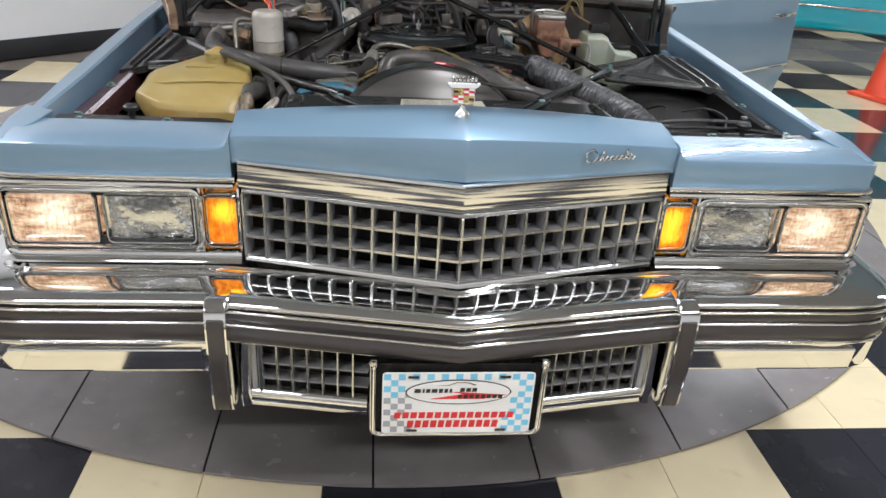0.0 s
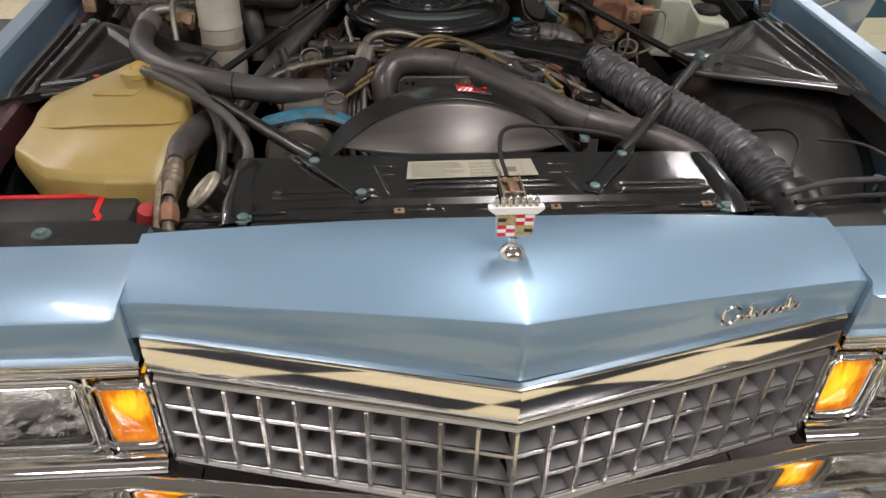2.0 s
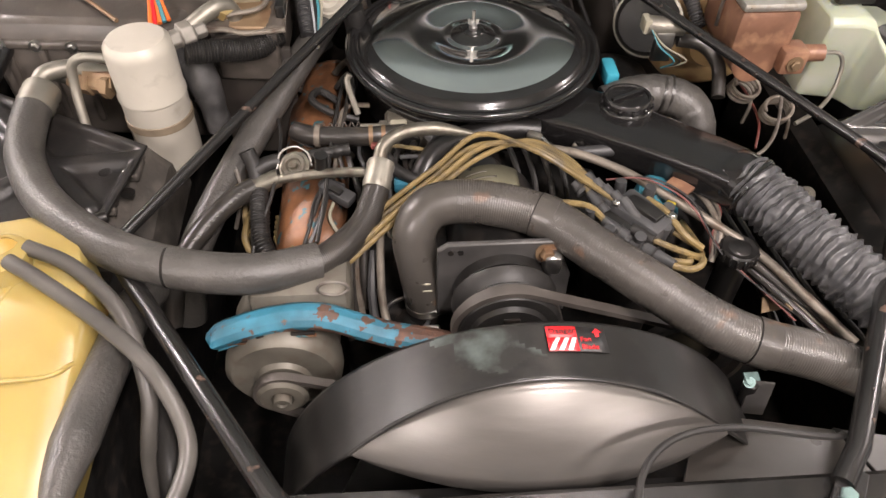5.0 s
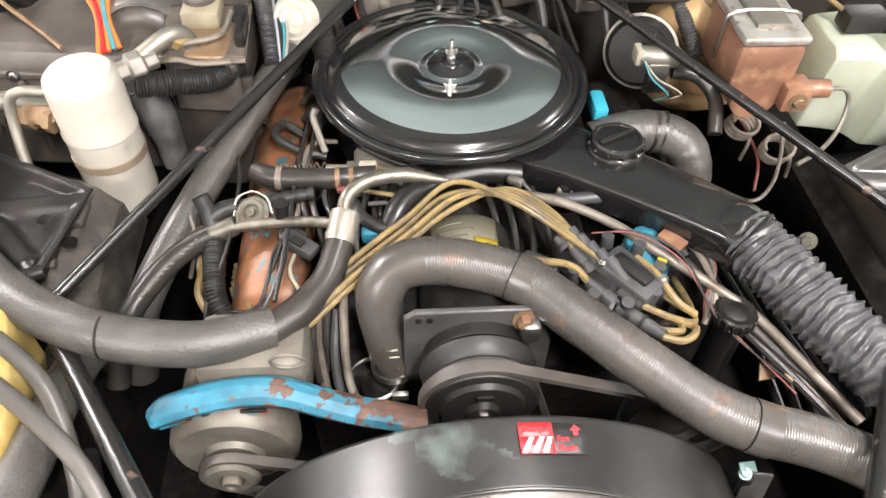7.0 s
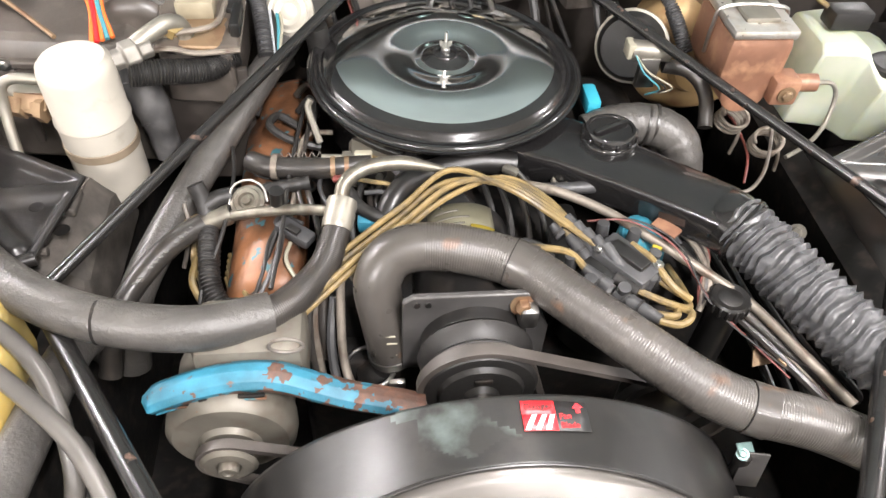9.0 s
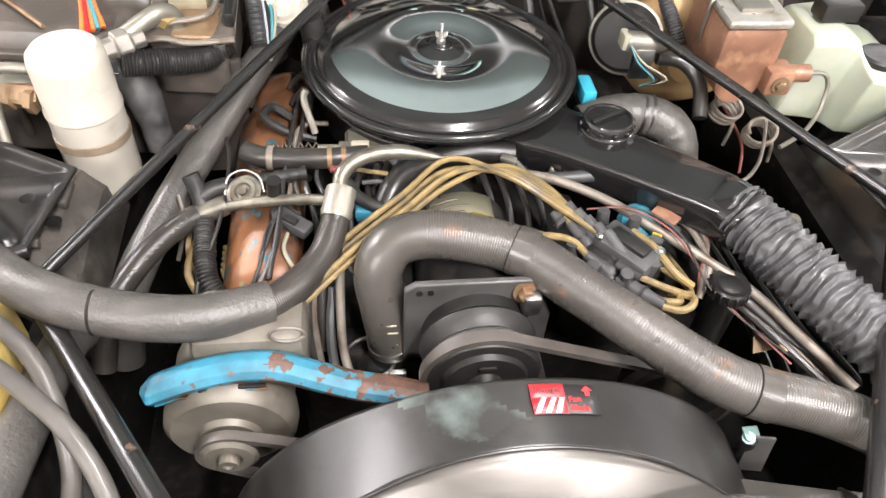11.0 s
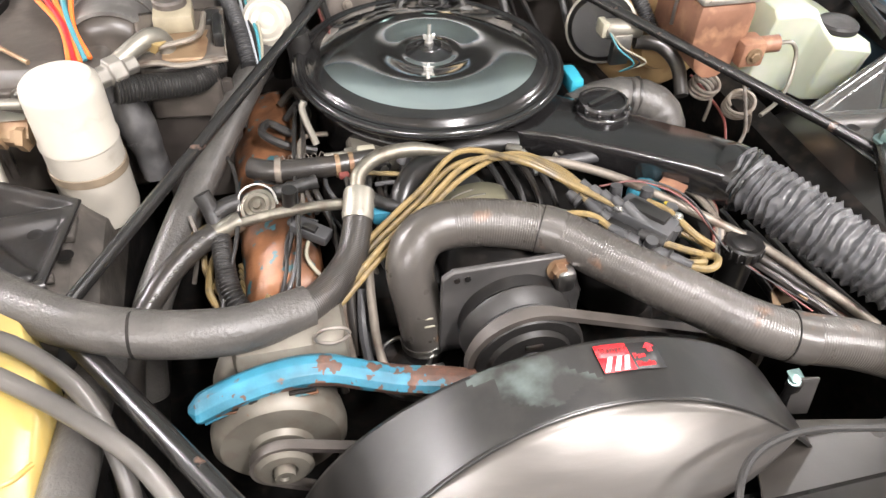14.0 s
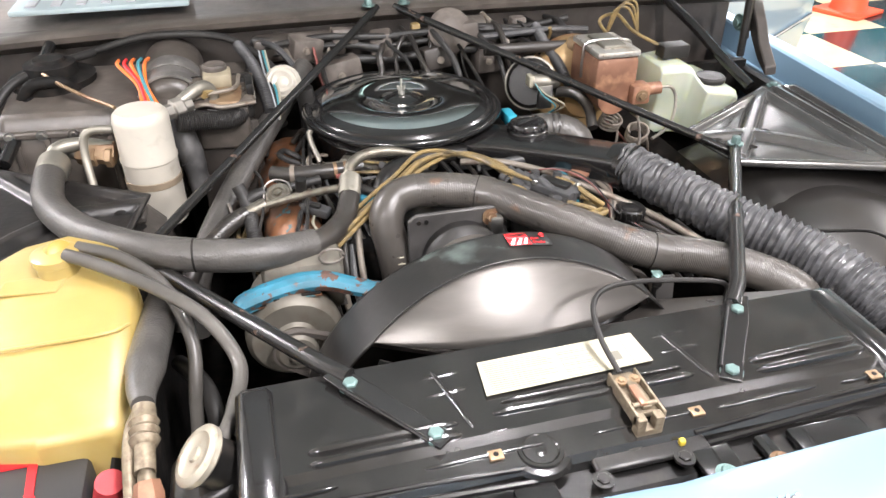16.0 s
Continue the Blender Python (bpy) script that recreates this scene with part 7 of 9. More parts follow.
# vacuum and fuel bits beside the air cleaner
part("vacuum_tee", tube(B(), [(-0.36, 1.0, 0.9), (-0.35, 0.985, 0.875), (-0.345, 0.95, 0.85), (-0.345, 0.9, 0.83), (-0.335, 0.87, 0.81)], 0.011, 12, 5), M_RUBBER, car, "black rubber vacuum tee")
part("hose_stub", tube(B(), [(-0.30, 1.06, 0.885), (-0.27, 1.045, 0.887), (-0.2, 1.04, 0.887), (-0.14, 1.045, 0.887)], 0.014, 14, 5), M_HOSE, car)
part("hose_stub", tube(B(), [(-0.34, 1.0, 0.875), (-0.29, 1.005, 0.88), (-0.22, 1.015, 0.885)], lambda f: 0.009 + 0.001 * math.sin(f * 120), 12, 16), M_RUBBER, car)
part("harness", tube(B(), [(-0.345, 0.95, 0.84), (-0.34, 0.9, 0.83), (-0.325, 0.865, 0.82)], lambda f: 0.011 + 0.0014 * math.sin(f * 90), 12, 20), M_RUBBER, car)
for k in (0, 3, 6):
    x = -0.34 + 0.022 * k
    part("thin_line", tube(B(), [(x, 1.15 - 0.03 * k, 0.86), (x + 0.02, 1.05 - 0.02 * k, 0.88 - 0.004 * k), (x + 0.015, 0.95, 0.868), (x - 0.01 + 0.02 * (k % 3), 0.88, 0.83), (x - 0.01, 0.85, 0.79)], 0.0026 + 0.0008 * (k % 2), 6, 6), (M_RUBBER, M_DARK, M_HOSE)[k % 3], car)
part("breather_loop", tube(B(), [(-0.24, 1.16, 0.86), (-0.27, 1.17, 0.875), (-0.28, 1.14, 0.88), (-0.25, 1.12, 0.87), (-0.21, 1.115, 0.86)], 0.006, 8, 6), M_RUBBER, car)
carb = part("carburettor", box(B(), (-0.08, 1.1, 0.86), (0.18, 0.12, 0.06), bev=0.015), M_ALTERN, car, "dull alloy carburettor under the air cleaner")
for k in range(6):
    part("screw", hexbolt(B(), (-0.16 + 0.03 * k, 1.035, 0.872 + 0.006 * (k % 2)), (0, -1, 0.3), 0.006, 0.01), M_STEEL, carb)
part("egr_valve", lathe(B(), [(0, 0.84), (0.03, 0.84), (0.034, 0.865), (0.03, 0.89), (0.02, 0.9), (0, 0.9)], pose(-0.04, 0.955, 0), 24), M_BLACKSAT, car)

# coolant tank, battery, radiator cap
def tank_sec(x, zt, zm, zf, yb, yf, zb):
    return [V(x, yb, zb), V(x, yb, zt - 0.012), V(x, yb - 0.012, zt), V(x, 0.72, zm + 0.004), V(x, 0.69, zm - 0.004), V(x, yf + 0.012, zf), V(x, yf, zf - 0.014), V(x, yf, zb)]


tank = part("coolant_tank", loft(B(), [tank_sec(-0.774, 0.884, 0.881, 0.873, 0.78, 0.6, 0.855), tank_sec(-0.766, 0.89, 0.888, 0.878, 0.8, 0.585, 0.845), tank_sec(-0.735, 0.895, 0.891, 0.872, 0.83, 0.56, 0.81), tank_sec(-0.705, 0.902, 0.893, 0.867, 0.85, 0.535, 0.785), tank_sec(-0.66, 0.915, 0.899, 0.866, 0.87, 0.525, 0.785),
                                      tank_sec(-0.60, 0.925, 0.905, 0.868, 0.87, 0.51, 0.785), tank_sec(-0.53, 0.922, 0.905, 0.868, 0.83, 0.51, 0.785), tank_sec(-0.508, 0.912, 0.898, 0.86, 0.76, 0.515, 0.79), tank_sec(-0.50, 0.895, 0.885, 0.845, 0.74, 0.53, 0.80)]),
            M_TANK, car, "yellowed translucent plastic coolant tank", smooth=75, bevel=0.012)
part("neck", lathe(B(), [(0, 0.9), (0.028, 0.9), (0.028, 0.93), (0.031, 0.932), (0.031, 0.942), (0.024, 0.946), (0, 0.947)], pose(-0.602, 0.785, 0), 24), M_TANK, tank)
for pts in ([(-0.77, 0.675, 0.88), (-0.72, 0.66, 0.886), (-0.66, 0.65, 0.894), (-0.6, 0.645, 0.898), (-0.53, 0.65, 0.896), (-0.508, 0.67, 0.89)],):
    part("crease", tube(B(), [(x, y, z - 0.0015) for x, y, z in pts], 0.0025, 10, 5), M_TANK, tank)
part("flange", loft(B(), [[V(-0.68, 0.75, z), V(-0.6, 0.735, z + 0.004), V(-0.585, 0.77, z + 0.008), V(-0.67, 0.775, z + 0.004)] for z in (0.905, 0.909)]), M_TANK, tank, bevel=0.0015)
part("ochre_plug", lathe(B(), [(0, 0), (0.02, 0), (0.018, 0.012), (0.01, 0.016), (0, 0.016)], along((-0.6, 0.79, 0.935), (-0.585, 0.775, 0.95)), 20), mat("ochre_plastic", (0.42, 0.26, 0.05), 0.4, 0.0, 0.2, 20.0), tank)
part("tank_hose", tube(B(), [(-0.585, 0.77, 0.945), (-0.54, 0.74, 0.94), (-0.47, 0.69, 0.925), (-0.41, 0.635, 0.905), (-0.375, 0.57, 0.878), (-0.384, 0.5, 0.872), (-0.395, 0.455, 0.876), (-0.412, 0.425, 0.872)], 0.0092, 12, 8), M_TANKHOSE, car, "thin rubber overflow hose")
part("tank_hose", tube(B(), [(-0.575, 0.795, 0.94), (-0.52, 0.77, 0.93), (-0.465, 0.72, 0.905), (-0.435, 0.65, 0.86), (-0.44, 0.6, 0.80), (-0.45, 0.58, 0.7)], 0.0092, 12, 8), M_TANKHOSE, car, "thin rubber overflow hose")
part("wrapped_hose", tube(B(), [(-0.478, 0.5, 0.9), (-0.482, 0.535, 0.896), (-0.482, 0.6, 0.885), (-0.481, 0.68, 0.868), (-0.483, 0.78, 0.838), (-0.486, 0.85, 0.795), (-0.486, 0.88, 0.73)], lambda f: 0.013 + 0.0105 * min(1, f * 6), 16, 10), M_FOAM, car, "dark foam-wrapped hose", smooth=70)
part("lower_line", tube(B(), [(-0.42, 0.52, 0.7), (-0.415, 0.57, 0.78), (-0.43, 0.63, 0.8), (-0.47, 0.72, 0.77)], 0.012, 12, 6), M_RUBBER, car)
crimp = part("pipe_crimp", lathe(B(), [(0.01, -0.05), (0.011, -0.05), (0.011, -0.02), (0.0135, -0.018), (0.0165, -0.012), (0.0135, -0.007), (0.0165, -0.001), (0.0135, 0.004), (0.0165, 0.01), (0.0135, 0.015), (0.0125, 0.03), (0.01, 0.03)], along((-0.476, 0.468, 0.892), (-0.477, 0.5, 0.9)), 20), M_GRIMY, car)
part("nut", lathe(B(), [(0, -0.016), (0.015, -0.016), (0.016, 0.0), (0.013, 0.014), (0, 0.014)], along((-0.474, 0.405, 0.862), (-0.476, 0.43, 0.878)), 6), M_RUSTCAST, crimp)
part("stem", tube(B(), [(-0.474, 0.38, 0.84), (-0.475, 0.42, 0.87), (-0.476, 0.455, 0.89)], 0.0095, 12, 4), M_GRIMY, crimp)
part("line", tube(B(), [(-0.493, 0.38, 0.82), (-0.493, 0.42, 0.865), (-0.492, 0.47, 0.888), (-0.486, 0.52, 0.88)], 0.007, 12, 6), M_GRIMY, car)
capm = along((-0.414, 0.412, 0.893), (-0.437, 0.411, 0.918))
rcap = part("radiator_cap", lathe(B(), [(0, 0.0), (0.031, 0.0), (0.034, 0.003), (0.034, 0.009), (0.031, 0.0115), (0.025, 0.012), (0.023, 0.0105), (0.009, 0.0105), (0.007, 0.013), (0, 0.0135)], capm, 36), mat("pressed_cap_steel", (0.33, 0.3, 0.24), 0.42, 0.5, 0.15, 40.0, color2=(0.28, 0.2, 0.13), mix=(0.6, 0.75)), car, "bright pressed radiator cap on its neck")
part("neck", lathe(B(), [(0, -0.07), (0.03, -0.07), (0.026, -0.01), (0.03, 0.0), (0, 0.0)], capm, 30), M_BLACKSAT, rcap)
part("tank_end", loft(B(), [[V(x, 0.36, 0.5), V(x, 0.47, 0.5), V(x, 0.47, z), V(x, 0.38, z)] for x, z in ((-0.46, 0.84), (-0.385, 0.88))]), M_BLACKSAT, rcap, bevel=0.01)
batt = part("battery", box(B(), (-0.672, 0.437, 0.717), (0.24, 0.18, 0.22), bev=0.008), mat("battery_case", (0.03, 0.03, 0.031), 0.45, var=0.2, scale=14), car, "dark grey battery with red top band")
for pts in ([(-0.78, 0.522), (-0.606, 0.522), (-0.608, 0.512), (-0.78, 0.512)], [(-0.617, 0.5119), (-0.607, 0.5119), (-0.604, 0.468), (-0.613, 0.468)], [(-0.614, 0.4679), (-0.604, 0.4679), (-0.594, 0.452), (-0.602, 0.45)], [(-0.602, 0.4499), (-0.594, 0.4519), (-0.597, 0.433), (-0.612, 0.43), (-0.612, 0.438)], [(-0.78, 0.437), (-0.6121, 0.437), (-0.6121, 0.429), (-0.78, 0.429)]):
    part("red_band", prism(B(), pts, 0.8275, 0.8295), M_RED, batt)
for k in range(3):
    part("label_bar", box(B(), (-0.66, 0.39 - 0.01 * k, 0.828), (0.1, 0.004, 0.003)), M_WHITE, batt)
for p0, p1 in (((-0.528, 0.462, 0.81), (-0.522, 0.456, 0.838)),):
    part("terminal_cover", cyl(B(), p0, p1, 0.019, 0.016, 20), mat("red_rubber", (0.35, 0.03, 0.035), 0.55), batt)

# firewall side: heater case, blower box, relays, vacuum cup
hv = part("heater_case", loft(B(), [[V(-0.77, y, 0.76), V(-0.775, y, z - 0.03), V(-0.765, y, z), V(-0.47, y - 0.03, z), V(-0.455, y - 0.03, z - 0.03), V(-0.455, y - 0.03, 0.76)] for y, z in ((1.24, 0.93), (1.262, 0.962), (1.36, 0.972), (1.49, 0.975))]), M_BROWN, car,
          "dusty brown heater case on the firewall", smooth=40, bevel=0.008)
part("flange", loft(B(), [[V(-0.78, 1.235 + a, 0.925 + b), V(-0.448, 1.2 + a, 0.925 + b), V(-0.448, 1.222 + a, 0.925 + b), V(-0.78, 1.257 + a, 0.925 + b)] for a, b in ((0, 0), (0, 0.012))]), M_BROWN, hv, bevel=0.003)
for k in range(6):
    part("rib", box(B(), (-0.745 + 0.055 * k, 1.236 - 0.006 * k, 0.86), (0.012, 0.012, 0.13), bev=0.004), M_BROWN, hv)
    part("screw", hexbolt(B(), (-0.75 + 0.055 * k, 1.232 - 0.006 * k, 0.932), (0, -1, 0), 0.006, 0.006), M_STEEL, hv)
part("blower_motor", lathe(B(), [(0, 0.96), (0.078, 0.965), (0.08, 0.985), (0.05, 0.99), (0.048, 1.01), (0.03, 1.014), (0.028, 1.02), (0, 1.02)], pose(-0.69, 1.4, 0), 36), M_DARK, hv)
part("vent_pipe", tube(B(), [(-0.74, 1.33, 0.96), (-0.71, 1.32, 0.995), (-0.66, 1.33, 0.992), (-0.64, 1.35, 0.965)], 0.011, 12, 6), M_DARK, hv)
M_TAPE = mat("dusty_silver_tape", (0.17, 0.16, 0.15), 0.36, 0.35, 0.3, 16.0, color2=(0.28, 0.27, 0.25), mix=(0.5, 0.7), bump=0.6, bump_scale=50)
secs = []
for y, r, zc in ((1.268, 0.036, 0.945), (1.271, 0.05, 0.947), (1.285, 0.057, 0.95), (1.4, 0.06, 0.955), (1.49, 0.06, 0.96)):
    arc = [V(-0.468 + r * math.cos(a), y, zc + r * 0.9 * math.sin(a)) for a in [math.pi * k / 14 for k in range(15)]]
    secs.append([V(-0.468 + r, y, 0.86)] + arc + [V(-0.468 - r, y, 0.86)])
eb = part("evaporator_box", loft(B(), secs), M_BROWN, car, "dusty half-round evaporator case under silver tape", smooth=50)
for y in (1.28, 1.345, 1.42):
    part("tape_band", loft(B(), [[V(-0.468 + (0.0598 + d) * math.cos(a), yy, 0.9535 + (0.0598 + d) * 0.9 * math.sin(a)) for a in [math.pi * (0.08 + 0.84 * k / 12) for k in range(13)]] + [V(-0.468 + 0.054 * math.cos(a), yy, 0.9535 + 0.0486 * math.sin(a)) for a in [math.pi * (0.92 - 0.84 * k / 12) for k in range(13)]] for yy, d in ((y, 0.0), (y + 0.004, 0.0012), (y + 0.05, 0.0016), (y + 0.055, 0.0004))]), M_TAPE, eb, smooth=40)
part("cover", loft(B(), [[V(-0.425, 1.2, z), V(-0.325, 1.19, z), V(-0.315, 1.42, z + 0.012), V(-0.42, 1.42, z + 0.012)] for z in (0.88, 0.955, 0.965)]), M_BROWN, eb, bevel=0.006)
part("clear_flap", loft(B(), [[V(-0.418, 1.196, z), V(-0.333, 1.188, z), V(-0.33, 1.25, z + 0.01), V(-0.415, 1.26, z + 0.01)] for z in (0.968, 0.976)]), M_TAN, eb, bevel=0.003)
part("side_wall", box(B(), (-0.37, 1.21, 0.83), (0.12, 0.012, 0.2), bev=0.004), M_FIREWALL, eb)
relay = part("relay", box(B(), (-0.375, 1.272, 0.996), (0.052, 0.052, 0.026), pose(0, 0, 0), 0.004), mat("pale_relay_plastic", (0.27, 0.235, 0.165), 0.5, 0.0, 0.2, 40.0, bump=0.2), car, "small pale relay with round top")
part("boss", lathe(B(), [(0.023, 0.0), (0.023, 0.008), (0.02, 0.011), (0.017, 0.009), (0, 0.009)], pose(-0.378, 1.285, 1.008), 28), M_DUSTBOX, relay)
part("bracket", tube(B(), [(-0.425, 1.2, 0.985), (-0.39, 1.2, 0.992), (-0.345, 1.22, 0.992), (-0.335, 1.27, 0.998)], 0.004, 8, 5), M_PIPE, relay)
part("plug", box(B(), (-0.325, 1.275, 0.985), (0.02, 0.035, 0.02), bev=0.003), M_RUBBER, relay)
part("elbow_fitting", tube(B(), [(-0.45, 1.17, 0.985), (-0.42, 1.19, 1.0), (-0.4, 1.205, 1.004), (-0.388, 1.215, 0.99), (-0.385, 1.215, 0.96)], 0.012, 14, 6), M_ALU, relay)
part("brass_nut", lathe(B(), [(0, -0.008), (0.015, -0.008), (0.015, 0.008), (0, 0.008)], pose(-0.4, 1.205, 0.998, 20, 30, 0), 6), M_GOLD, relay)
for k in range(5):
    part("orange_lead", tube(B(), [(-0.51 + 0.006 * k, 1.21 + 0.004 * k, 0.97), (-0.52 + 0.004 * k, 1.27, 0.995 + 0.004 * (k % 2)), (-0.555 + 0.012 * k, 1.33, 1.015), (-0.56 + 0.014 * k, 1.38, 1.01)], 0.0035, 6, 6), (M_ORANGE, M_RED, M_ORANGE, M_TEALW, M_ORANGE)[k], car, "bright red, orange or teal wire")
part("brown_lead", tube(B(), [(-0.70, 1.36, 1.005), (-0.66, 1.31, 0.995), (-0.61, 1.27, 0.98), (-0.56, 1.22, 0.975)], 0.0035, 6, 6), M_TAN, car)
part("harness", tube(B(), [(-0.62, 1.49, 1.0), (-0.5, 1.48, 1.025), (-0.36, 1.45, 1.02), (-0.28, 1.38, 0.985), (-0.24, 1.3, 0.95)], 0.008, 10, 8), M_RUBBER, car, "taped wiring harness along the firewall")
part("harness", tube(B(), [(-0.8, 1.3, 0.94), (-0.75, 1.35, 0.99), (-0.68, 1.42, 1.0), (-0.62, 1.48, 1.0)], 0.009, 10, 8), M_RUBBER, car, "taped wiring harness along the firewall")
cupm = along((-0.25, 1.315, 0.955), (-0.262, 1.25, 1.0))
cup = part("vacuum_cup", lathe(B(), [(0, 0), (0.03, 0.0), (0.036, 0.01), (0.036, 0.016), (0.03, 0.022), (0.026, 0.02), (0.02, 0.024), (0.012, 0.02), (0.006, 0.024), (0, 0.024)], cupm, 36), M_SILVER, car, "pale round vacuum canister")
part("stem", tube(B(), [(-0.25, 1.315, 0.955), (-0.24, 1.34, 0.92), (-0.235, 1.35, 0.85)], 0.02, 14, 5), M_DARK, cup)
part("vertical_hose", tube(B(), [(-0.215, 1.27, 0.96), (-0.21, 1.27, 0.92), (-0.21, 1.25, 0.86)], 0.018, 14, 5), M_RUBBER, car)
part("firewall_hose", tube(B(), [(-0.30, 1.47, 1.0), (-0.2, 1.46, 0.99), (-0.1, 1.45, 0.985), (-0.02, 1.44, 0.97)], 0.01, 10, 6), M_RUBBER, car)
box_ = part("wiper_motor", box(B(), (-0.2, 1.48, 0.98), (0.2, 0.06, 0.05), bev=0.012), M_BROWN, car, "dusty wiper motor cover")
part("motor", cyl(B(), (0.1, 1.47, 0.985), (0.22, 1.47, 0.985), 0.035), M_BROWN, box_)
for k in range(9):
    x = -0.02 + 0.05 * k
    part("cable", tube(B(), [(x, 1.49, 1.0), (x + 0.01, 1.42, 0.985 + 0.01 * (k % 3)), (x + 0.04 - 0.02 * (k % 2), 1.36, 0.96), (x + 0.05, 1.3, 0.9)], 0.004 + 0.0015 * (k % 3), 8, 6), (M_RUBBER, M_HOSE, M_RUBBER, M_DARK)[k % 4], car)
part("connector", box(B(), (0.055, 1.445, 1.01), (0.022, 0.02, 0.022), bev=0.005), M_WIRE, car, "yellow plastic plug")
part("vacuum_hose", tube(B(), [(0.0, 1.44, 1.0), (0.1, 1.43, 1.005), (0.22, 1.43, 1.0), (0.33, 1.42, 0.99)], 0.007, 8, 6), M_RUBBER, car)

# brake booster and master cylinder
part("brake_booster", lathe(B(), [(0, -0.02), (0.05, -0.02), (0.06, -0.005), (0.095, 0.0), (0.115, 0.02), (0.118, 0.04), (0.11, 0.06), (0.1, 0.1), (0, 0.1)], along((0.4, 1.285, 0.885), (0.405, 1.5, 0.895)), 48), mat("ochre_plated_steel", (0.4, 0.27, 0.13), 0.42, 0.3, 0.3, 9.0, color2=(0.24, 0.11, 0.05), mix=(0.5, 0.7), bump=0.2), car, "rust-stained tan brake booster drum", smooth=40)
ms = part("master_cylinder", box(B(), (0.402, 1.205, 0.968), (0.095, 0.13, 0.085), pose(0, 0, 0), 0.012), M_RUSTCAST, car, "rusted cast master cylinder with plated lid")
part("lid", box(B(), (0.402, 1.205, 1.016), (0.094, 0.13, 0.014), bev=0.005), mat("plated_lid_steel", (0.55, 0.53, 0.49), 0.3, 0.7, 0.2, 20.0, color2=(0.4, 0.33, 0.25), mix=(0.5, 0.75), bump=0.2), ms, "bright plated reservoir lid")
part("lid_dome", box(B(), (0.402, 1.205, 1.025), (0.05, 0.085, 0.01), bev=0.004), M_ALU, ms)
part("clip", tube(B(), [(0.452, 1.2, 0.955), (0.455, 1.2, 1.0), (0.445, 1.2, 1.026), (0.36, 1.2, 1.028), (0.35, 1.2, 1.0), (0.35, 1.2, 0.955)], 0.003, 8, 4), M_STEEL, ms)
part("bore", cyl(B(), (0.4, 1.14, 0.925), (0.4, 1.33, 0.925), 0.034), M_RUSTCAST, ms)
part("port_block", box(B(), (0.452, 1.14, 0.934), (0.04, 0.04, 0.04), bev=0.005), M_RUSTCAST, ms)
part("port", cyl(B(), (0.465, 1.145, 0.937), (0.503, 1.14, 0.94), 0.013), M_RUSTCAST, ms)
part("port_bolt", hexbolt(B(), (0.452, 1.119, 0.934), (0, -1, 0), 0.008, 0.006), M_TAN, ms)
part("brake_line", tube(B(), [(0.503, 1.14, 0.94), (0.527, 1.138, 0.939), (0.538, 1.132, 0.92), (0.53, 1.115, 0.885), (0.5, 1.09, 0.868), (0.46, 1.07, 0.86)], 0.0034, 8, 6), M_ALU, car, "bare steel brake line")
for (cx, cy, cz), (tx, ty) in (((0.402, 1.148, 0.87), (24, 10)), ((0.446, 1.108, 0.856), (30, -8))):
    m = pose(cx, cy, cz, tx, ty, 0)
    pts = [m @ V(0.022 * math.cos(k * 0.6), 0.019 * math.sin(k * 0.6), 0.00075 * k - 0.012) for k in range(38)]
    pts = [m @ V(0.026, -0.03, -0.05), m @ V(0.025, -0.014, -0.022)] + pts
    part("brake_line", tube(B(), pts, 0.0029, 8, 3), M_PIPE, car, "coiled steel brake line")
part("brake_line", tube(B(), [(0.34, 1.03, 0.85), (0.37, 1.0, 0.86), (0.40, 1.02, 0.87), (0.43, 1.07, 0.875), (0.44, 1.11, 0.905)], 0.0028, 8, 5), M_LINE, car)
cr = part("cruise_servo", lathe(B(), [(0, -0.012), (0.045, -0.012), (0.052, -0.004), (0.054, 0.0), (0.052, 0.006), (0.048, 0.03), (0, 0.035)], along((0.262, 1.255, 0.93), (0.3, 1.32, 0.905)), 40), M_BLACKSAT, car, "round black cruise control servo")
part("rim", lathe(B(), [(0.0525, -0.003), (0.0565, -0.002), (0.0565, 0.003), (0.0525, 0.004)], along((0.262, 1.255, 0.93), (0.3, 1.32, 0.905)), 40), M_ALU, cr)
part("solenoid", cyl(B(), (0.245, 1.215, 0.95), (0.305, 1.215, 0.945), 0.015), M_ALU, cr)
part("solenoid_cap", box(B(), (0.244, 1.215, 0.952), (0.012, 0.026, 0.024), bev=0.003), M_LABEL, cr)
part("mount", box(B(), (0.275, 1.205, 0.918), (0.03, 0.012, 0.05), bev=0.002), M_STEEL, cr)
for k in range(3):
    part("servo_lead", tube(B(), [(0.25, 1.2, 0.95), (0.262 + 0.004 * k, 1.185, 0.93), (0.29 + 0.01 * k, 1.18, 0.905), (0.28, 1.2, 0.88)], 0.0014, 6, 6), (M_TEALW, M_RUBBER, M_LABEL)[k], cr)
part("servo_hose", tube(B(), [(0.3, 1.21, 0.925), (0.34, 1.2, 0.92), (0.36, 1.17, 0.9), (0.355, 1.13, 0.87)], 0.011, 12, 6), M_HOSE, car)
part("throttle_rod", tube(B(), [(0.18, 1.33, 0.985), (0.3, 1.32, 0.985), (0.38, 1.315, 0.985)], 0.012, 12, 3), M_FIREWALL, car)
part("rod_end", lathe(B(), [(0, 0), (0.02, 0), (0.02, 0.014), (0.012, 0.018), (0, 0.018)], along((0.372, 1.31, 0.985), (0.4, 1.28, 0.995)), 20), M_TAN, car)
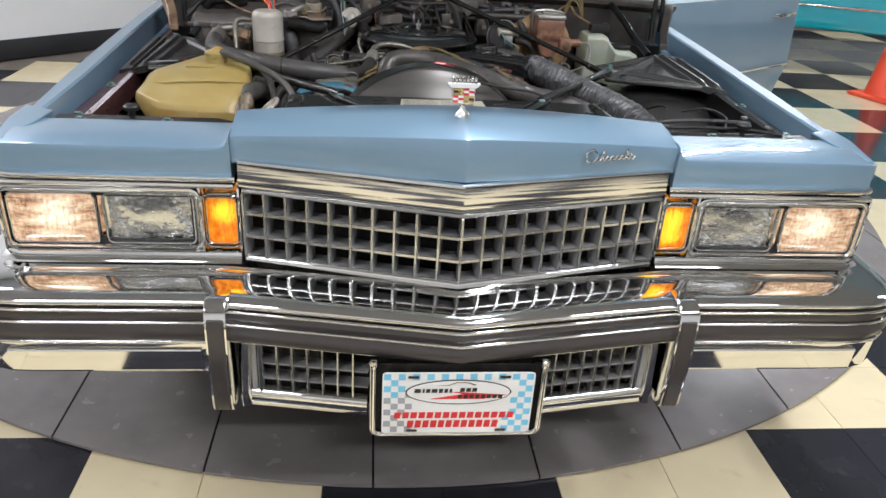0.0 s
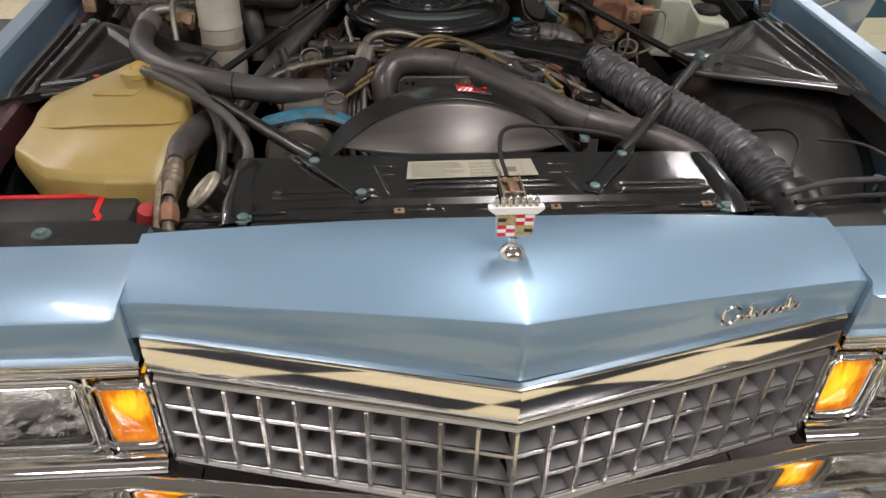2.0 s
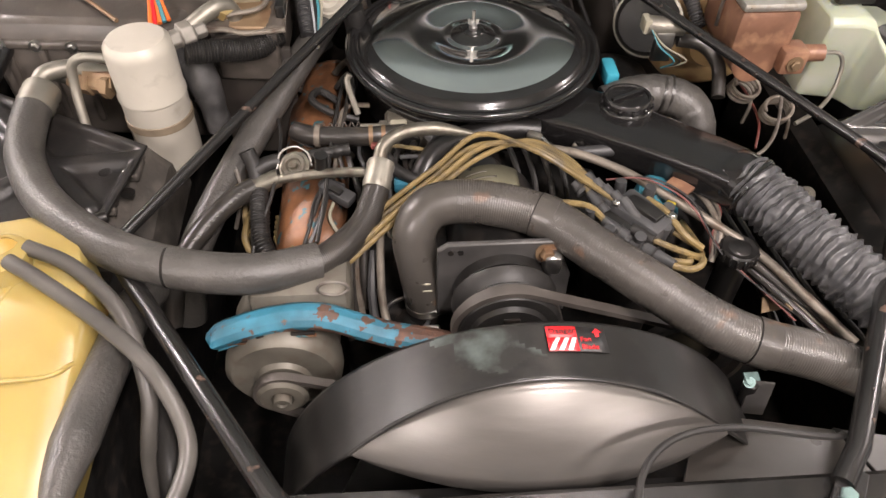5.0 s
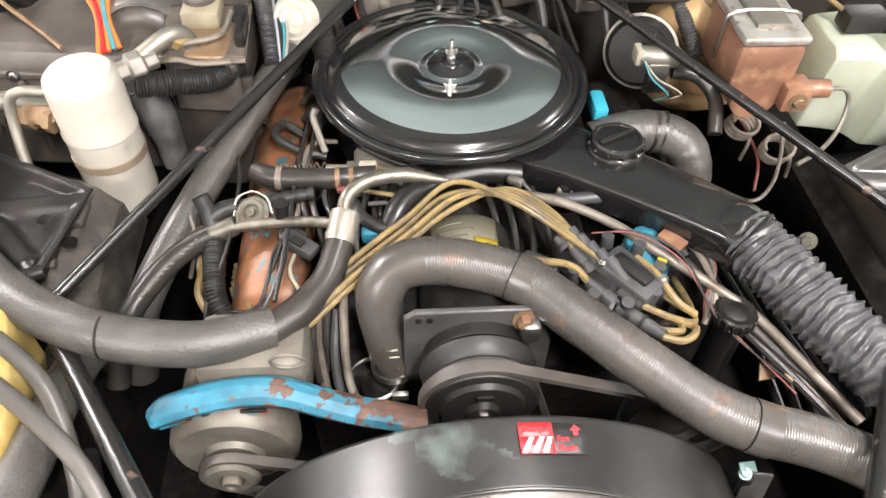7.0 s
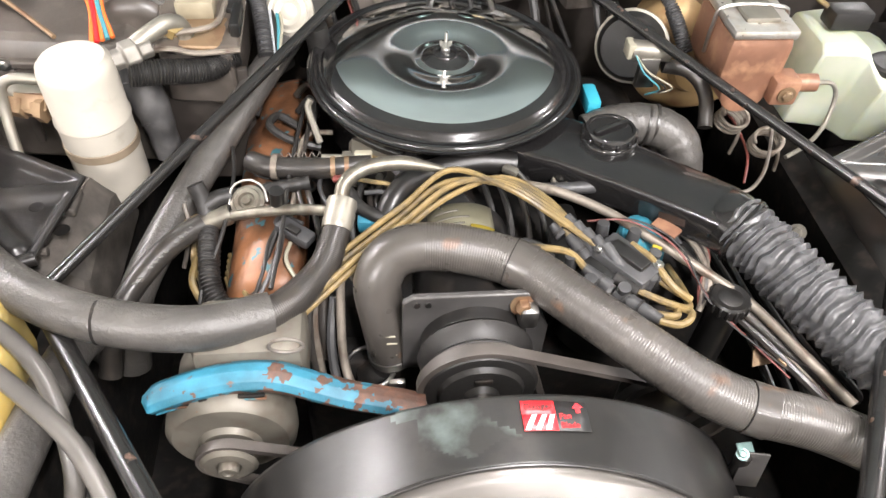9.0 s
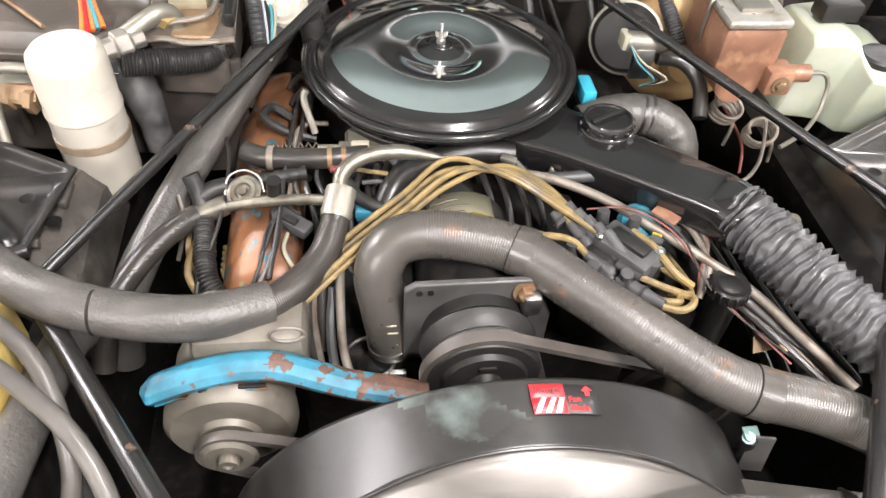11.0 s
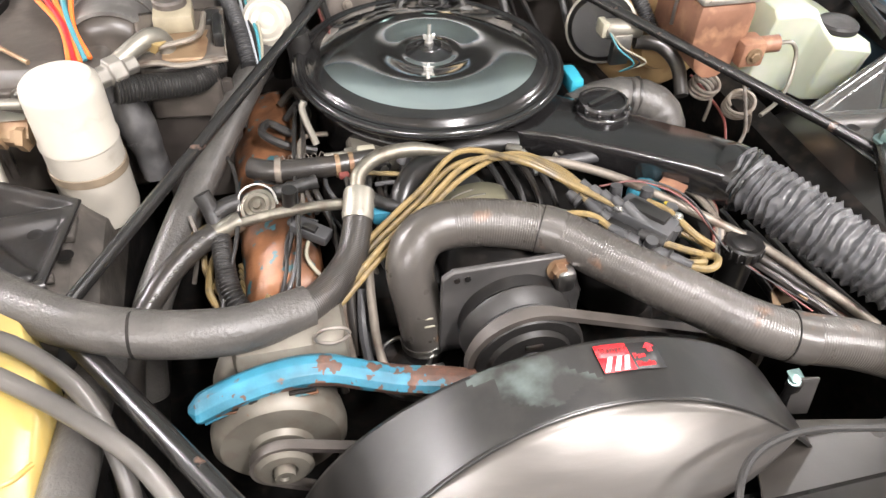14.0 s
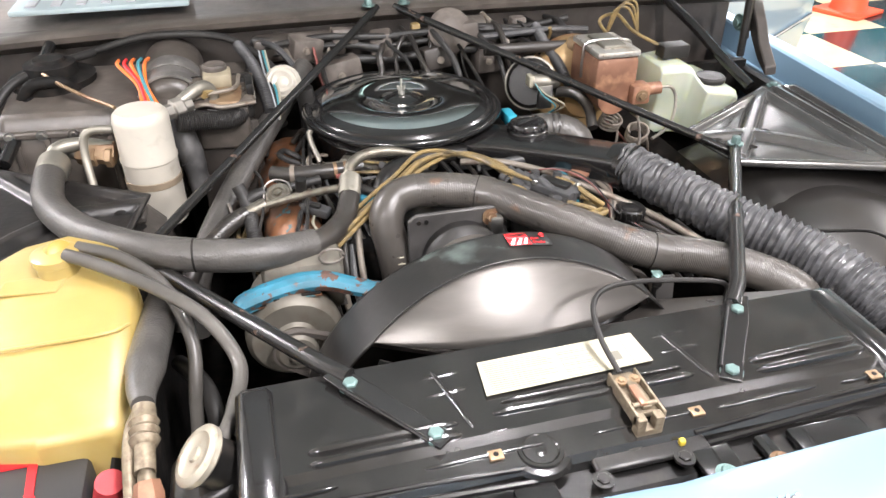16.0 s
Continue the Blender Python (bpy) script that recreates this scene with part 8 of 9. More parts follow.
part("blue_tab", box(B(), (0.185, 1.17, 0.895), (0.022, 0.05, 0.026), bev=0.006), mat("cyan_cap", (0.03, 0.3, 0.4), 0.4), car)
# washer bottle
rv = B()
secs = []
for x, zt, yf in ((0.545, 0.93, 1.235), (0.552, 0.95, 1.215), (0.6, 0.955, 1.205), (0.618, 0.95, 1.2), (0.628, 0.93, 1.185), (0.638, 0.916, 1.165), (0.69, 0.912, 1.155), (0.715, 0.9, 1.165), (0.735, 0.87, 1.19), (0.742, 0.845, 1.21)):
    secs.append([V(x, 1.33, 0.79), V(x, 1.33, zt - 0.008), V(x, 1.32, zt), V(x, yf + 0.012, zt), V(x, yf, zt - 0.012), V(x, yf + 0.025, 0.79)])
wash = part("washer_bottle", loft(rv, secs), M_RESERV, car, "cloudy greenish plastic washer bottle with black cap", smooth=45, bevel=0.006)
part("cap", lathe(B(), [(0.026, 0.0), (0.034, 0.002), (0.034, 0.01), (0.03, 0.014), (0.012, 0.013), (0, 0.016)], pose(0.665, 1.208, 0.914), 32), M_RUBBER, wash)
part("pump", box(B(), (0.6, 1.27, 0.97), (0.065, 0.04, 0.03), bev=0.005), M_RUBBER, wash)
part("pump_lead", tube(B(), [(0.57, 1.28, 0.98), (0.53, 1.33, 1.0), (0.52, 1.4, 1.02), (0.49, 1.42, 1.0), (0.5, 1.36, 0.97)], 0.004, 8, 6), M_WIRE, wash)

# ---- smaller lines, plugs and brackets round the engine ----
def line(name, pts, r, material, label="", seg=8, n=6):
    return part(name, tube(B(), pts, r, seg, n), material, car, label)


def corrugated(name, pts, r, amp, pitch, material, label=""):
    total = sum((Vector(b) - Vector(a)).length for a, b in zip(pts, pts[1:]))
    k = total / pitch * 2 * math.pi
    return part(name, tube(B(), pts, lambda f: r + amp * math.sin(f * k), 14, max(6, int(total / pitch * 6 / (len(pts) - 1)))), material, car, label, smooth=70)


# around the valve cover
line("tan_lead", [(-0.335, 1.02, 0.83), (-0.357, 0.962, 0.83), (-0.366, 0.92, 0.825), (-0.363, 0.9, 0.815), (-0.345, 0.88, 0.80), (-0.32, 0.885, 0.8)], 0.0048, M_WIRE, "tan spark plug wire")
line("tan_lead", [(-0.348, 1.01, 0.83), (-0.345, 0.95, 0.84), (-0.35, 0.9, 0.825), (-0.335, 0.87, 0.805), (-0.305, 0.875, 0.81)], 0.0045, M_WIRE, "tan spark plug wire")
line("tan_lead", [(-0.37, 1.014, 0.82), (-0.37, 0.95, 0.82), (-0.35, 0.9, 0.82), (-0.336, 0.88, 0.80)], 0.0045, M_WIRE, "tan spark plug wire")
plug = part("wire_plug", box(B(), (0, 0, 0), (0.05, 0.022, 0.016), pose(-0.237, 0.942, 0.868, 0, 8, -34), 0.004), M_BOOT, car, "grey plastic wire plug")
part("latch", box(B(), (0.0, -0.004, 0.01), (0.018, 0.01, 0.005), pose(-0.237, 0.942, 0.868, 0, 8, -34), 0.001), M_BLACKSAT, plug)
line("wire", [(-0.28, 0.85, 0.845), (-0.262, 0.885, 0.866), (-0.252, 0.935, 0.872), (-0.262, 0.96, 0.87), (-0.25, 0.97, 0.868), (-0.228, 0.955, 0.87)], 0.0026, M_BOOT)
line("wire", [(-0.255, 0.965, 0.868), (-0.268, 0.93, 0.866), (-0.272, 0.89, 0.862), (-0.285, 0.86, 0.84)], 0.0024, M_RUBBER)
line("wire", [(-0.243, 0.93, 0.862), (-0.247, 0.905, 0.862), (-0.238, 0.885, 0.855), (-0.221, 0.868, 0.845)], 0.0026, M_LABEL)
line("wire", [(-0.231, 1.179, 0.89), (-0.24, 1.103, 0.888), (-0.247, 1.022, 0.885), (-0.252, 0.931, 0.88), (-0.262, 0.859, 0.86)], 0.003, M_RUBBER)
line("wire", [(-0.222, 1.17, 0.885), (-0.228, 1.1, 0.885), (-0.236, 1.02, 0.88), (-0.226, 0.965, 0.875)], 0.0034, M_HOSE)
line("steel_tube", [(-0.193, 1.126, 0.878), (-0.221, 1.12, 0.882), (-0.234, 1.096, 0.884), (-0.237, 1.05, 0.88), (-0.242, 0.99, 0.87), (-0.25, 0.95, 0.86)], 0.0036, M_PIPE)
grom = part("grommet", lathe(B(), [(0.012, 0.0), (0.024, 0.0), (0.024, 0.006), (0.018, 0.01), (0.018, 0.016), (0.012, 0.016)], pose(-0.282, 1.062, 0.862, -20, 20, 0), 28), M_RUBBER, car)
part("collar", lathe(B(), [(0.014, -0.004), (0.0175, -0.004), (0.0175, 0.004), (0.014, 0.004)], along((-0.265, 1.045, 0.887), (-0.25, 1.043, 0.887)), 24), M_PIPE, grom)
for x in (-0.19, -0.172):
    part("band", lathe(B(), [(0.014, -0.003), (0.0155, -0.003), (0.0155, 0.003), (0.014, 0.003)], along((x, 1.04, 0.887), (x + 0.01, 1.04, 0.887)), 20), M_TAN, grom)
part("tee_arm", tube(B(), [(-0.35, 0.985, 0.876), (-0.335, 0.995, 0.879), (-0.318, 1.0, 0.88)], 0.0115, 12, 4), M_RUBBER, grom)
corrugated("wire_loom", [(-0.345, 0.96, 0.86), (-0.343, 0.92, 0.85), (-0.337, 0.885, 0.835), (-0.32, 0.86, 0.815)], 0.0115, 0.0012, 0.0045, M_RUBBER, "black corrugated wire loom")
line("wire", [(-0.32, 0.87, 0.83), (-0.29, 0.865, 0.84), (-0.26, 0.89, 0.86), (-0.25, 0.94, 0.87)], 0.0022, M_HOSE)
# throttle links and fittings beside the air cleaner
link = part("linkage", tube(B(), [(-0.205, 1.055, 0.892), (-0.177, 1.053, 0.893), (-0.158, 1.052, 0.894)], 0.005, 10, 3), M_ALU, car, "throttle linkage with small fittings")
part("fitting", box(B(), (-0.15, 1.054, 0.895), (0.024, 0.012, 0.012), bev=0.003), M_LABEL, link)
part("fitting", box(B(), (-0.172, 1.053, 0.895), (0.012, 0.016, 0.008), bev=0.002), M_ALU, link)
part("rod", tube(B(), [(-0.145, 1.058, 0.893), (-0.11, 1.04, 0.892), (-0.06, 1.045, 0.888)], 0.0026, 8, 3), M_WIRE, link)
part("spring", tube(B(), [(-0.26 + 0.0026 * k, 1.06 + 0.004 * math.cos(k * 1.6), 0.893 + 0.004 * math.sin(k * 1.6)) for k in range(22)], 0.0008, 5, 3), M_LINE, link)
part("clip", box(B(), (-0.184, 1.02, 0.885), (0.014, 0.01, 0.008), pose(0, 0, 0), 0.003), M_REDW, link)
line("taped_harness", [(-0.125, 0.955, 0.87), (-0.112, 0.975, 0.888), (-0.09, 0.998, 0.897), (-0.05, 1.018, 0.9), (0.0, 1.03, 0.9), (0.05, 1.03, 0.895)], 0.0165, M_BLACKSAT, "black taped wiring harness", 12, 5)
line("loop_hose", [(-0.175, 1.0, 0.888), (-0.166, 0.985, 0.887), (-0.155, 0.966, 0.884), (-0.13, 0.952, 0.88), (-0.105, 0.955, 0.874)], 0.0085, M_RUBBER, "", 12, 5)
line("wire", [(-0.17, 1.01, 0.895), (-0.14, 1.0, 0.897), (-0.11, 0.99, 0.895), (-0.09, 0.96, 0.88)], 0.003, M_WIRE)
line("wire", [(-0.15, 0.985, 0.892), (-0.125, 0.985, 0.892), (-0.1, 0.975, 0.888)], 0.003, M_BOOT)
part("blue_sensor", box(B(), (-0.145, 0.957, 0.866), (0.03, 0.02, 0.02), bev=0.005), M_CYAN, car)
for x, z in ((0.0, 0.88), (0.022, 0.876), (0.045, 0.872), (0.066, 0.868)):
    line("hanging_lead", [(x, 1.02, z + 0.01), (x + 0.006, 0.98, z + 0.012), (x + 0.012, 0.94, z - 0.004), (x + 0.014, 0.9, z - 0.05)], 0.0042, (M_RUBBER, M_HOSE)[int(x * 1000) % 2], "", 8, 5)
tc = part("steel_clip", box(B(), (0, 0, 0), (0.022, 0.012, 0.01), pose(0.04, 1.008, 0.903, 0, 0, -35), 0.003), M_ALU, car)
part("arm", tube(B(), [(0.05, 1.003, 0.903), (0.06, 0.985, 0.898), (0.058, 0.965, 0.89)], 0.003, 8, 4), M_STEEL, tc)
foil = grid(B(), lambda u, v: V(0.095 + 0.045 * u, 0.985 + 0.02 * v, 0.886 + 0.006 * noise.noise(V(u * 7, v * 7, 1)) + 0.004 * math.sin(u * 17)), 14, 8)
part("crumpled_foil", foil, M_ALU, car, "scrap of crumpled bright foil", smooth=20, thick=0.0008)
line("pale_hose", [(0.06, 0.99, 0.885), (0.109, 0.981, 0.893), (0.154, 0.98, 0.895), (0.195, 0.962, 0.892), (0.225, 0.935, 0.885), (0.25, 0.91, 0.86)], 0.0085, M_BOOT, "dull rubber vacuum hose", 12, 6)
# distributor side
for pts in ([(0.05, 0.955, 0.925), (0.064, 0.931, 0.922), (0.08, 0.9, 0.917), (0.094, 0.874, 0.91)], [(-0.01, 0.9, 0.9), (0.029, 0.867, 0.912), (0.08, 0.852, 0.915), (0.1, 0.825, 0.912)],
            [(0.16, 0.86, 0.915), (0.176, 0.834, 0.917), (0.192, 0.799, 0.91), (0.215, 0.79, 0.895)], [(0.165, 0.755, 0.905), (0.185, 0.75, 0.903), (0.202, 0.758, 0.9), (0.209, 0.774, 0.895), (0.19, 0.79, 0.885)],
            [(0.15, 0.772, 0.9), (0.172, 0.766, 0.9), (0.192, 0.768, 0.895), (0.2, 0.785, 0.885)]):
    w = part("plug_wire", tube(B(), pts, 0.0044, 8, 6), M_WIRE, car, "tan spark plug wire")
for a, b in (((0.09, 0.88, 0.912), (0.108, 0.852, 0.9)), ((0.097, 0.829, 0.912), (0.122, 0.806, 0.902)), ((0.168, 0.756, 0.905), (0.14, 0.785, 0.902)), ((0.152, 0.772, 0.9), (0.13, 0.8, 0.9)), ((0.075, 0.9, 0.912), (0.085, 0.885, 0.906))):
    bt = part("wire_boot", tube(B(), [a, Vector(a).lerp(Vector(b), 0.6), b], lambda f: 0.0062 + 0.004 * f, 12, 4), M_BOOT, car, "grey rubber spark plug boot")
    part("ring", lathe(B(), [(0.0075, -0.0015), (0.0105, -0.0015), (0.0105, 0.0015), (0.0075, 0.0015)], along(Vector(a).lerp(Vector(b), 0.65), b), 14), M_RUBBER, bt)
part("ignition_module", box(B(), (0, 0, 0), (0.045, 0.03, 0.025), pose(0.05, 0.868, 0.89, 0, 0, -30), 0.004), M_BOOT, car, "grey ignition module")
part("ignition_module", box(B(), (0, 0, 0), (0.03, 0.022, 0.03), pose(0.115, 0.79, 0.885, 20, 0, -40), 0.004), M_BLACKSAT, car, "black ignition module")
part("vacuum_bracket", box(B(), (0, 0, 0), (0.034, 0.02, 0.006), pose(0.222, 0.905, 0.893, 0, 0, -50), 0.002), M_RUSTCAST, car)
for k, m_ in enumerate((M_PIPE, M_HOSE, M_PIPE, M_REDW)):
    line("lead", [(0.225 + 0.006 * k, 0.93, 0.88), (0.25 + 0.006 * k, 0.908, 0.878), (0.262 + 0.003 * k, 0.87, 0.874), (0.262 - 0.004 * k, 0.835, 0.865), (0.25, 0.815, 0.84)], (0.0045, 0.004, 0.0035, 0.002)[k], m_)
for k in range(3):
    line("lead", [(0.288 + 0.01 * k, 0.812, 0.842), (0.314 + 0.008 * k, 0.769, 0.838), (0.349 + 0.006 * k, 0.705, 0.832), (0.385, 0.65, 0.82)], (0.0055, 0.004, 0.0018)[k], (M_HOSE, M_PIPE, M_REDW)[k])
bk = part("tan_bracket", prism(B(), [(0.0, 0.0), (0.045, 0.006), (0.055, 0.03), (0.03, 0.04), (0.004, 0.02)], -0.002, 0.002, pose(0.308, 0.755, 0.802, 30, 0, 0)), M_TAN, car, "rust-tinted steel bracket", bevel=0.001)
part("screw", hexbolt(B(), (0.33, 0.77, 0.82), r=0.006), M_STEEL, bk)
for k in range(6):
    x = 0.3 + 0.02 * k
    line("dark_line", [(x, 1.0 - 0.03 * k, 0.8), (x + 0.01, 0.92 - 0.03 * k, 0.795 + 0.004 * (k % 2)), (x + 0.03, 0.82 - 0.02 * k, 0.79), (x + 0.04, 0.72, 0.77)], 0.0055, (M_HOSE, M_RUBBER)[k % 2])
line("dark_line", [(0.40, 1.05, 0.83), (0.421, 1.1, 0.84), (0.425, 1.16, 0.845), (0.41, 1.2, 0.86)], 0.0022, M_REDW)
part("wall_screw", hexbolt(B(), (0.47, 0.985, 0.79), (-0.6, -0.5, 0.5), 0.008, 0.012), M_ALU, car)
# dusty sheet metal beside the drier
M_DUST2 = mat("thick_dust", (0.06, 0.054, 0.048), 0.6, 0.0, 0.3, 12.0, color2=(0.11, 0.097, 0.085), mix=(0.4, 0.7), bump=0.5, bump_scale=120, spec=0.2)
ds = part("dusty_panel", loft(B(), [[V(-0.66, y, 0.74), V(-0.49, y, 0.73), V(-0.495, y, z - 0.03), V(-0.52, y, z), V(-0.57, y, z + 0.012), V(-0.655, y, z + 0.016)] for y, z in ((0.88, 0.79), (0.92, 0.84), (0.99, 0.85), (1.06, 0.853), (1.1, 0.835), (1.13, 0.79))]), M_DUST2, car, "dusty black inner fender panel", smooth=30, bevel=0.006)
part("stud", hexbolt(B(), (-0.535, 1.02, 0.868), r=0.007, h=0.016), M_STEEL, ds)
part("bracket", loft(B(), [[V(-0.55, 1.0, z), V(-0.515, 0.995, z), V(-0.515, 1.04, z), V(-0.552, 1.045, z)] for z in (0.852, 0.866)]), M_DUST2, ds, bevel=0.004)
for x, y in ((-0.585, 0.975), (-0.57, 0.94), (-0.52, 0.96)):
    part("hole", lathe(B(), [(0.0, 0.0), (0.009, 0.0), (0.01, 0.001), (0, 0.001)], pose(x, y, 0.866), 18), M_DARK, ds)
part("bead", tube(B(), [(-0.65, 0.93, 0.866), (-0.6, 0.925, 0.868), (-0.53, 0.93, 0.862)], 0.006, 8, 4), M_DUST2, ds)
hx = part("hex_union", lathe(B(), [(0, -0.028), (0.017, -0.028), (0.0195, -0.022), (0.0195, 0.006), (0.015, 0.008), (0.015, 0.022), (0.019, 0.024), (0.019, 0.034), (0, 0.034)], along((-0.6, 1.15, 0.917), (-0.55, 1.135, 0.913)), 6), M_TAN, car, "tan brass hex union")
part("pipe_end", cyl(B(), (-0.65, 1.165, 0.925), (-0.61, 1.153, 0.92), 0.013), M_ALU, hx)
# wrapped pipe elbow below the evaporator
we = part("wrapped_pipe", tube(B(), [(-0.46, 1.198, 0.95), (-0.455, 1.184, 0.934), (-0.445, 1.172, 0.908), (-0.437, 1.164, 0.87), (-0.432, 1.158, 0.82)], lambda f: 0.02 + 0.005 * math.sin(min(1, f * 1.4) * 3.1) + 0.0004 * math.sin(f * 31), 18, 12), M_WRAP, car, "grey taped pipe elbow", smooth=60)
part("band", lathe(B(), [(0.018, -0.006), (0.0215, -0.006), (0.0215, 0.006), (0.018, 0.006)], along((-0.461, 1.197, 0.95), (-0.455, 1.175, 0.937)), 24), M_BOOT, we)
part("tab", box(B(), (-0.452, 1.18, 0.968), (0.014, 0.012, 0.012), bev=0.003), M_BOOT, we)
# ridges and seams on the brown cases
cv = part("sheet_cover", grid(B(), lambda u, v: V(lerp(-0.43, -0.31, u), lerp(1.185, 1.3, v), 0.972 + 0.02 * v + 0.006 * math.sin(u * 9) * (1 - v) + 0.003 * noise.noise(V(u * 5, v * 5, 3))), 20, 14), mat("glossy_brown_plastic", (0.09, 0.075, 0.062), 0.15, 0.0, 0.25, 12.0, coat=0.6), car, "glossy brown moulded cover", smooth=50, thick=0.003)
part("edge", tube(B(), [(-0.43, 1.185, 0.974), (-0.4, 1.183, 0.978), (-0.37, 1.185, 0.97), (-0.31, 1.185, 0.974)], 0.004, 8, 6), M_PIPE, cv)
part("clip_bar", box(B(), (-0.318, 1.235, 0.99), (0.014, 0.06, 0.022), bev=0.004), M_BLACKSAT, cv)
for k in range(4):
    line("purple_lead", [(-0.29 + 0.004 * k, 1.4, 1.0), (-0.285 + 0.004 * k, 1.33, 0.975), (-0.278 + 0.005 * k, 1.28, 0.955), (-0.27, 1.22, 0.92)], 0.0024, (M_GREYINK, M_RUBBER, M_TEALW, M_LABEL)[k])
corrugated("wire_loom", [(-0.33, 1.42, 1.01), (-0.31, 1.36, 0.995), (-0.295, 1.3, 0.97), (-0.285, 1.24, 0.93)], 0.011, 0.0012, 0.0045, M_BOOT, "grey corrugated wire loom")
corrugated("wire_loom", [(0.33, 1.42, 1.0), (0.325, 1.35, 0.985), (0.335, 1.28, 0.955), (0.35, 1.25, 0.92)], 0.011, 0.0012, 0.0045, M_BOOT, "grey corrugated wire loom")
# cables and rods along the front tie panel
for pts, r, m_ in (([(0.47, 0.36, 0.9), (0.557, 0.385, 0.905), (0.648, 0.39, 0.906), (0.75, 0.40, 0.9)], 0.005, M_BOOT), ([(0.48, 0.34, 0.898), (0.6, 0.352, 0.9), (0.72, 0.35, 0.898), (0.8, 0.33, 0.893)], 0.004, M_RUBBER),
                   ([(0.67, 0.36, 0.893), (0.70, 0.43, 0.905), (0.69, 0.52, 0.90), (0.66, 0.6, 0.87)], 0.003, M_BOOT), ([(0.56, 0.5, 0.85), (0.6, 0.56, 0.88), (0.61, 0.63, 0.875), (0.58, 0.7, 0.84)], 0.003, M_RUBBER)):
    line("cable", pts, r, m_)
for x, y in ((0.648, 0.4), (0.755, 0.44), (0.78, 0.36)):
    st_ = part("threaded_stop", lathe(B(), [(0, 0.0), (0.003, 0.0), (0.003, 0.018), (0.0, 0.018)], pose(x, y, 0.88), 10), M_BOLT, car)
    part("pad", lathe(B(), [(0, 0.018), (0.009, 0.018), (0.01, 0.021), (0.008, 0.025), (0, 0.025)], pose(x, y, 0.88), 16), M_BOOT, st_)

# clutter along the firewall
rnd = random.Random(23)
for x, y, z, w, d, h in ((-0.19, 1.45, 0.985, 0.07, 0.05, 0.05), (-0.1, 1.46, 1.0, 0.06, 0.04, 0.035), (-0.02, 1.46, 0.975, 0.05, 0.05, 0.06), (0.15, 1.44, 0.995, 0.09, 0.06, 0.05), (0.1, 1.42, 0.95, 0.08, 0.05, 0.05), (0.22, 1.44, 0.93, 0.06, 0.05, 0.06), (-0.12, 1.43, 0.93, 0.09, 0.05, 0.06), (0.3, 1.46, 0.99, 0.04, 0.03, 0.05)):
    fb = part("firewall_box", box(B(), (0, 0, 0), (w, d, h), pose(x, y, z, rnd.uniform(-10, 10), rnd.uniform(-8, 8), rnd.uniform(-20, 20)), 0.008), M_DUSTBOX if x != 0.1 else M_FIREWALL, car, "dusty firewall relay box")
    part("screw", hexbolt(B(), (x, y - d / 2 - 0.004, z), (0, -1, 0.2), 0.005, 0.005), M_PIPE, fb)
part("wiper_washer_pump", lathe(B(), [(0, 0), (0.045, 0.002), (0.05, 0.012), (0.05, 0.03), (0.03, 0.045), (0.012, 0.05), (0, 0.05)], along((0.13, 1.45, 0.99), (0.13, 1.4, 1.02)), 30), M_DUSTBOX, car, "dusty round wiper pump")
for k in range(12):
    x = -0.3 + 0.058 * k
    dx = rnd.uniform(-0.05, 0.05)
    line("firewall_lead", [(x, 1.485, 1.0 + rnd.uniform(-0.02, 0.02)), (x + dx, 1.43, 0.985 + rnd.uniform(-0.02, 0.02)), (x + dx * 2, 1.4, 0.94 + rnd.uniform(-0.03, 0.03)), (x + dx * 2 + 0.02, 1.38, 0.87)], rnd.choice((0.003, 0.005, 0.007)), rnd.choice((M_RUBBER, M_HOSE, M_BOOT, M_PIPE, M_REDW)))
for z, r in ((1.005, 0.008), (0.985, 0.006), (0.955, 0.01)):
    line("firewall_harness", [(-0.3, 1.46, z - 0.02), (-0.15, 1.445, z), (0.0, 1.44, z - 0.008), (0.15, 1.43, z + 0.004), (0.3, 1.44, z - 0.01), (0.42, 1.45, z)], r, M_RUBBER, "black taped firewall harness", 10, 6)
line("grey_hose", [(0.2, 1.42, 0.985), (0.28, 1.4, 0.995), (0.36, 1.39, 1.0), (0.45, 1.4, 0.99)], 0.008, M_BOOT)
line("tan_hose", [(0.34, 1.4, 0.96), (0.35, 1.38, 0.99), (0.345, 1.37, 1.01)], 0.004, M_WIRE)
for k in range(3):
    line("tan_wire", [(0.5, 1.4, 0.97), (0.51 + 0.008 * k, 1.39, 1.03 + 0.006 * k), (0.54 + 0.008 * k, 1.38, 1.035 + 0.006 * k), (0.565, 1.37, 0.98)], 0.003, M_WIRE)
# leads hanging between the valve cover and the intake
for k in range(10):
    x = -0.215 + 0.013 * k
    line("intake_lead", [(x, 1.08 - 0.008 * k, 0.865), (x + rnd.uniform(-0.012, 0.012), 1.02 - 0.005 * k, 0.875 + rnd.uniform(-0.01, 0.01)), (x + rnd.uniform(-0.02, 0.02), 0.95, 0.86), (x + rnd.uniform(-0.02, 0.02), 0.88, 0.82)], rnd.choice((0.0022, 0.003, 0.0042)), rnd.choice((M_RUBBER, M_HOSE, M_DARK, M_BOOT, M_PIPE)))
for k in range(7):
    part("carb_detail", box(B(), (0, 0, 0), (0.02 + 0.006 * (k % 3), 0.016, 0.014), pose(-0.17 + 0.036 * k, 1.03 + 0.006 * (k % 2), 0.874 + 0.006 * (k % 3), 0, 20 * (k % 3), 15 * k), 0.003), (M_ALTERN, M_BLACKSAT, M_BOOT, M_TAN)[k % 4], car)
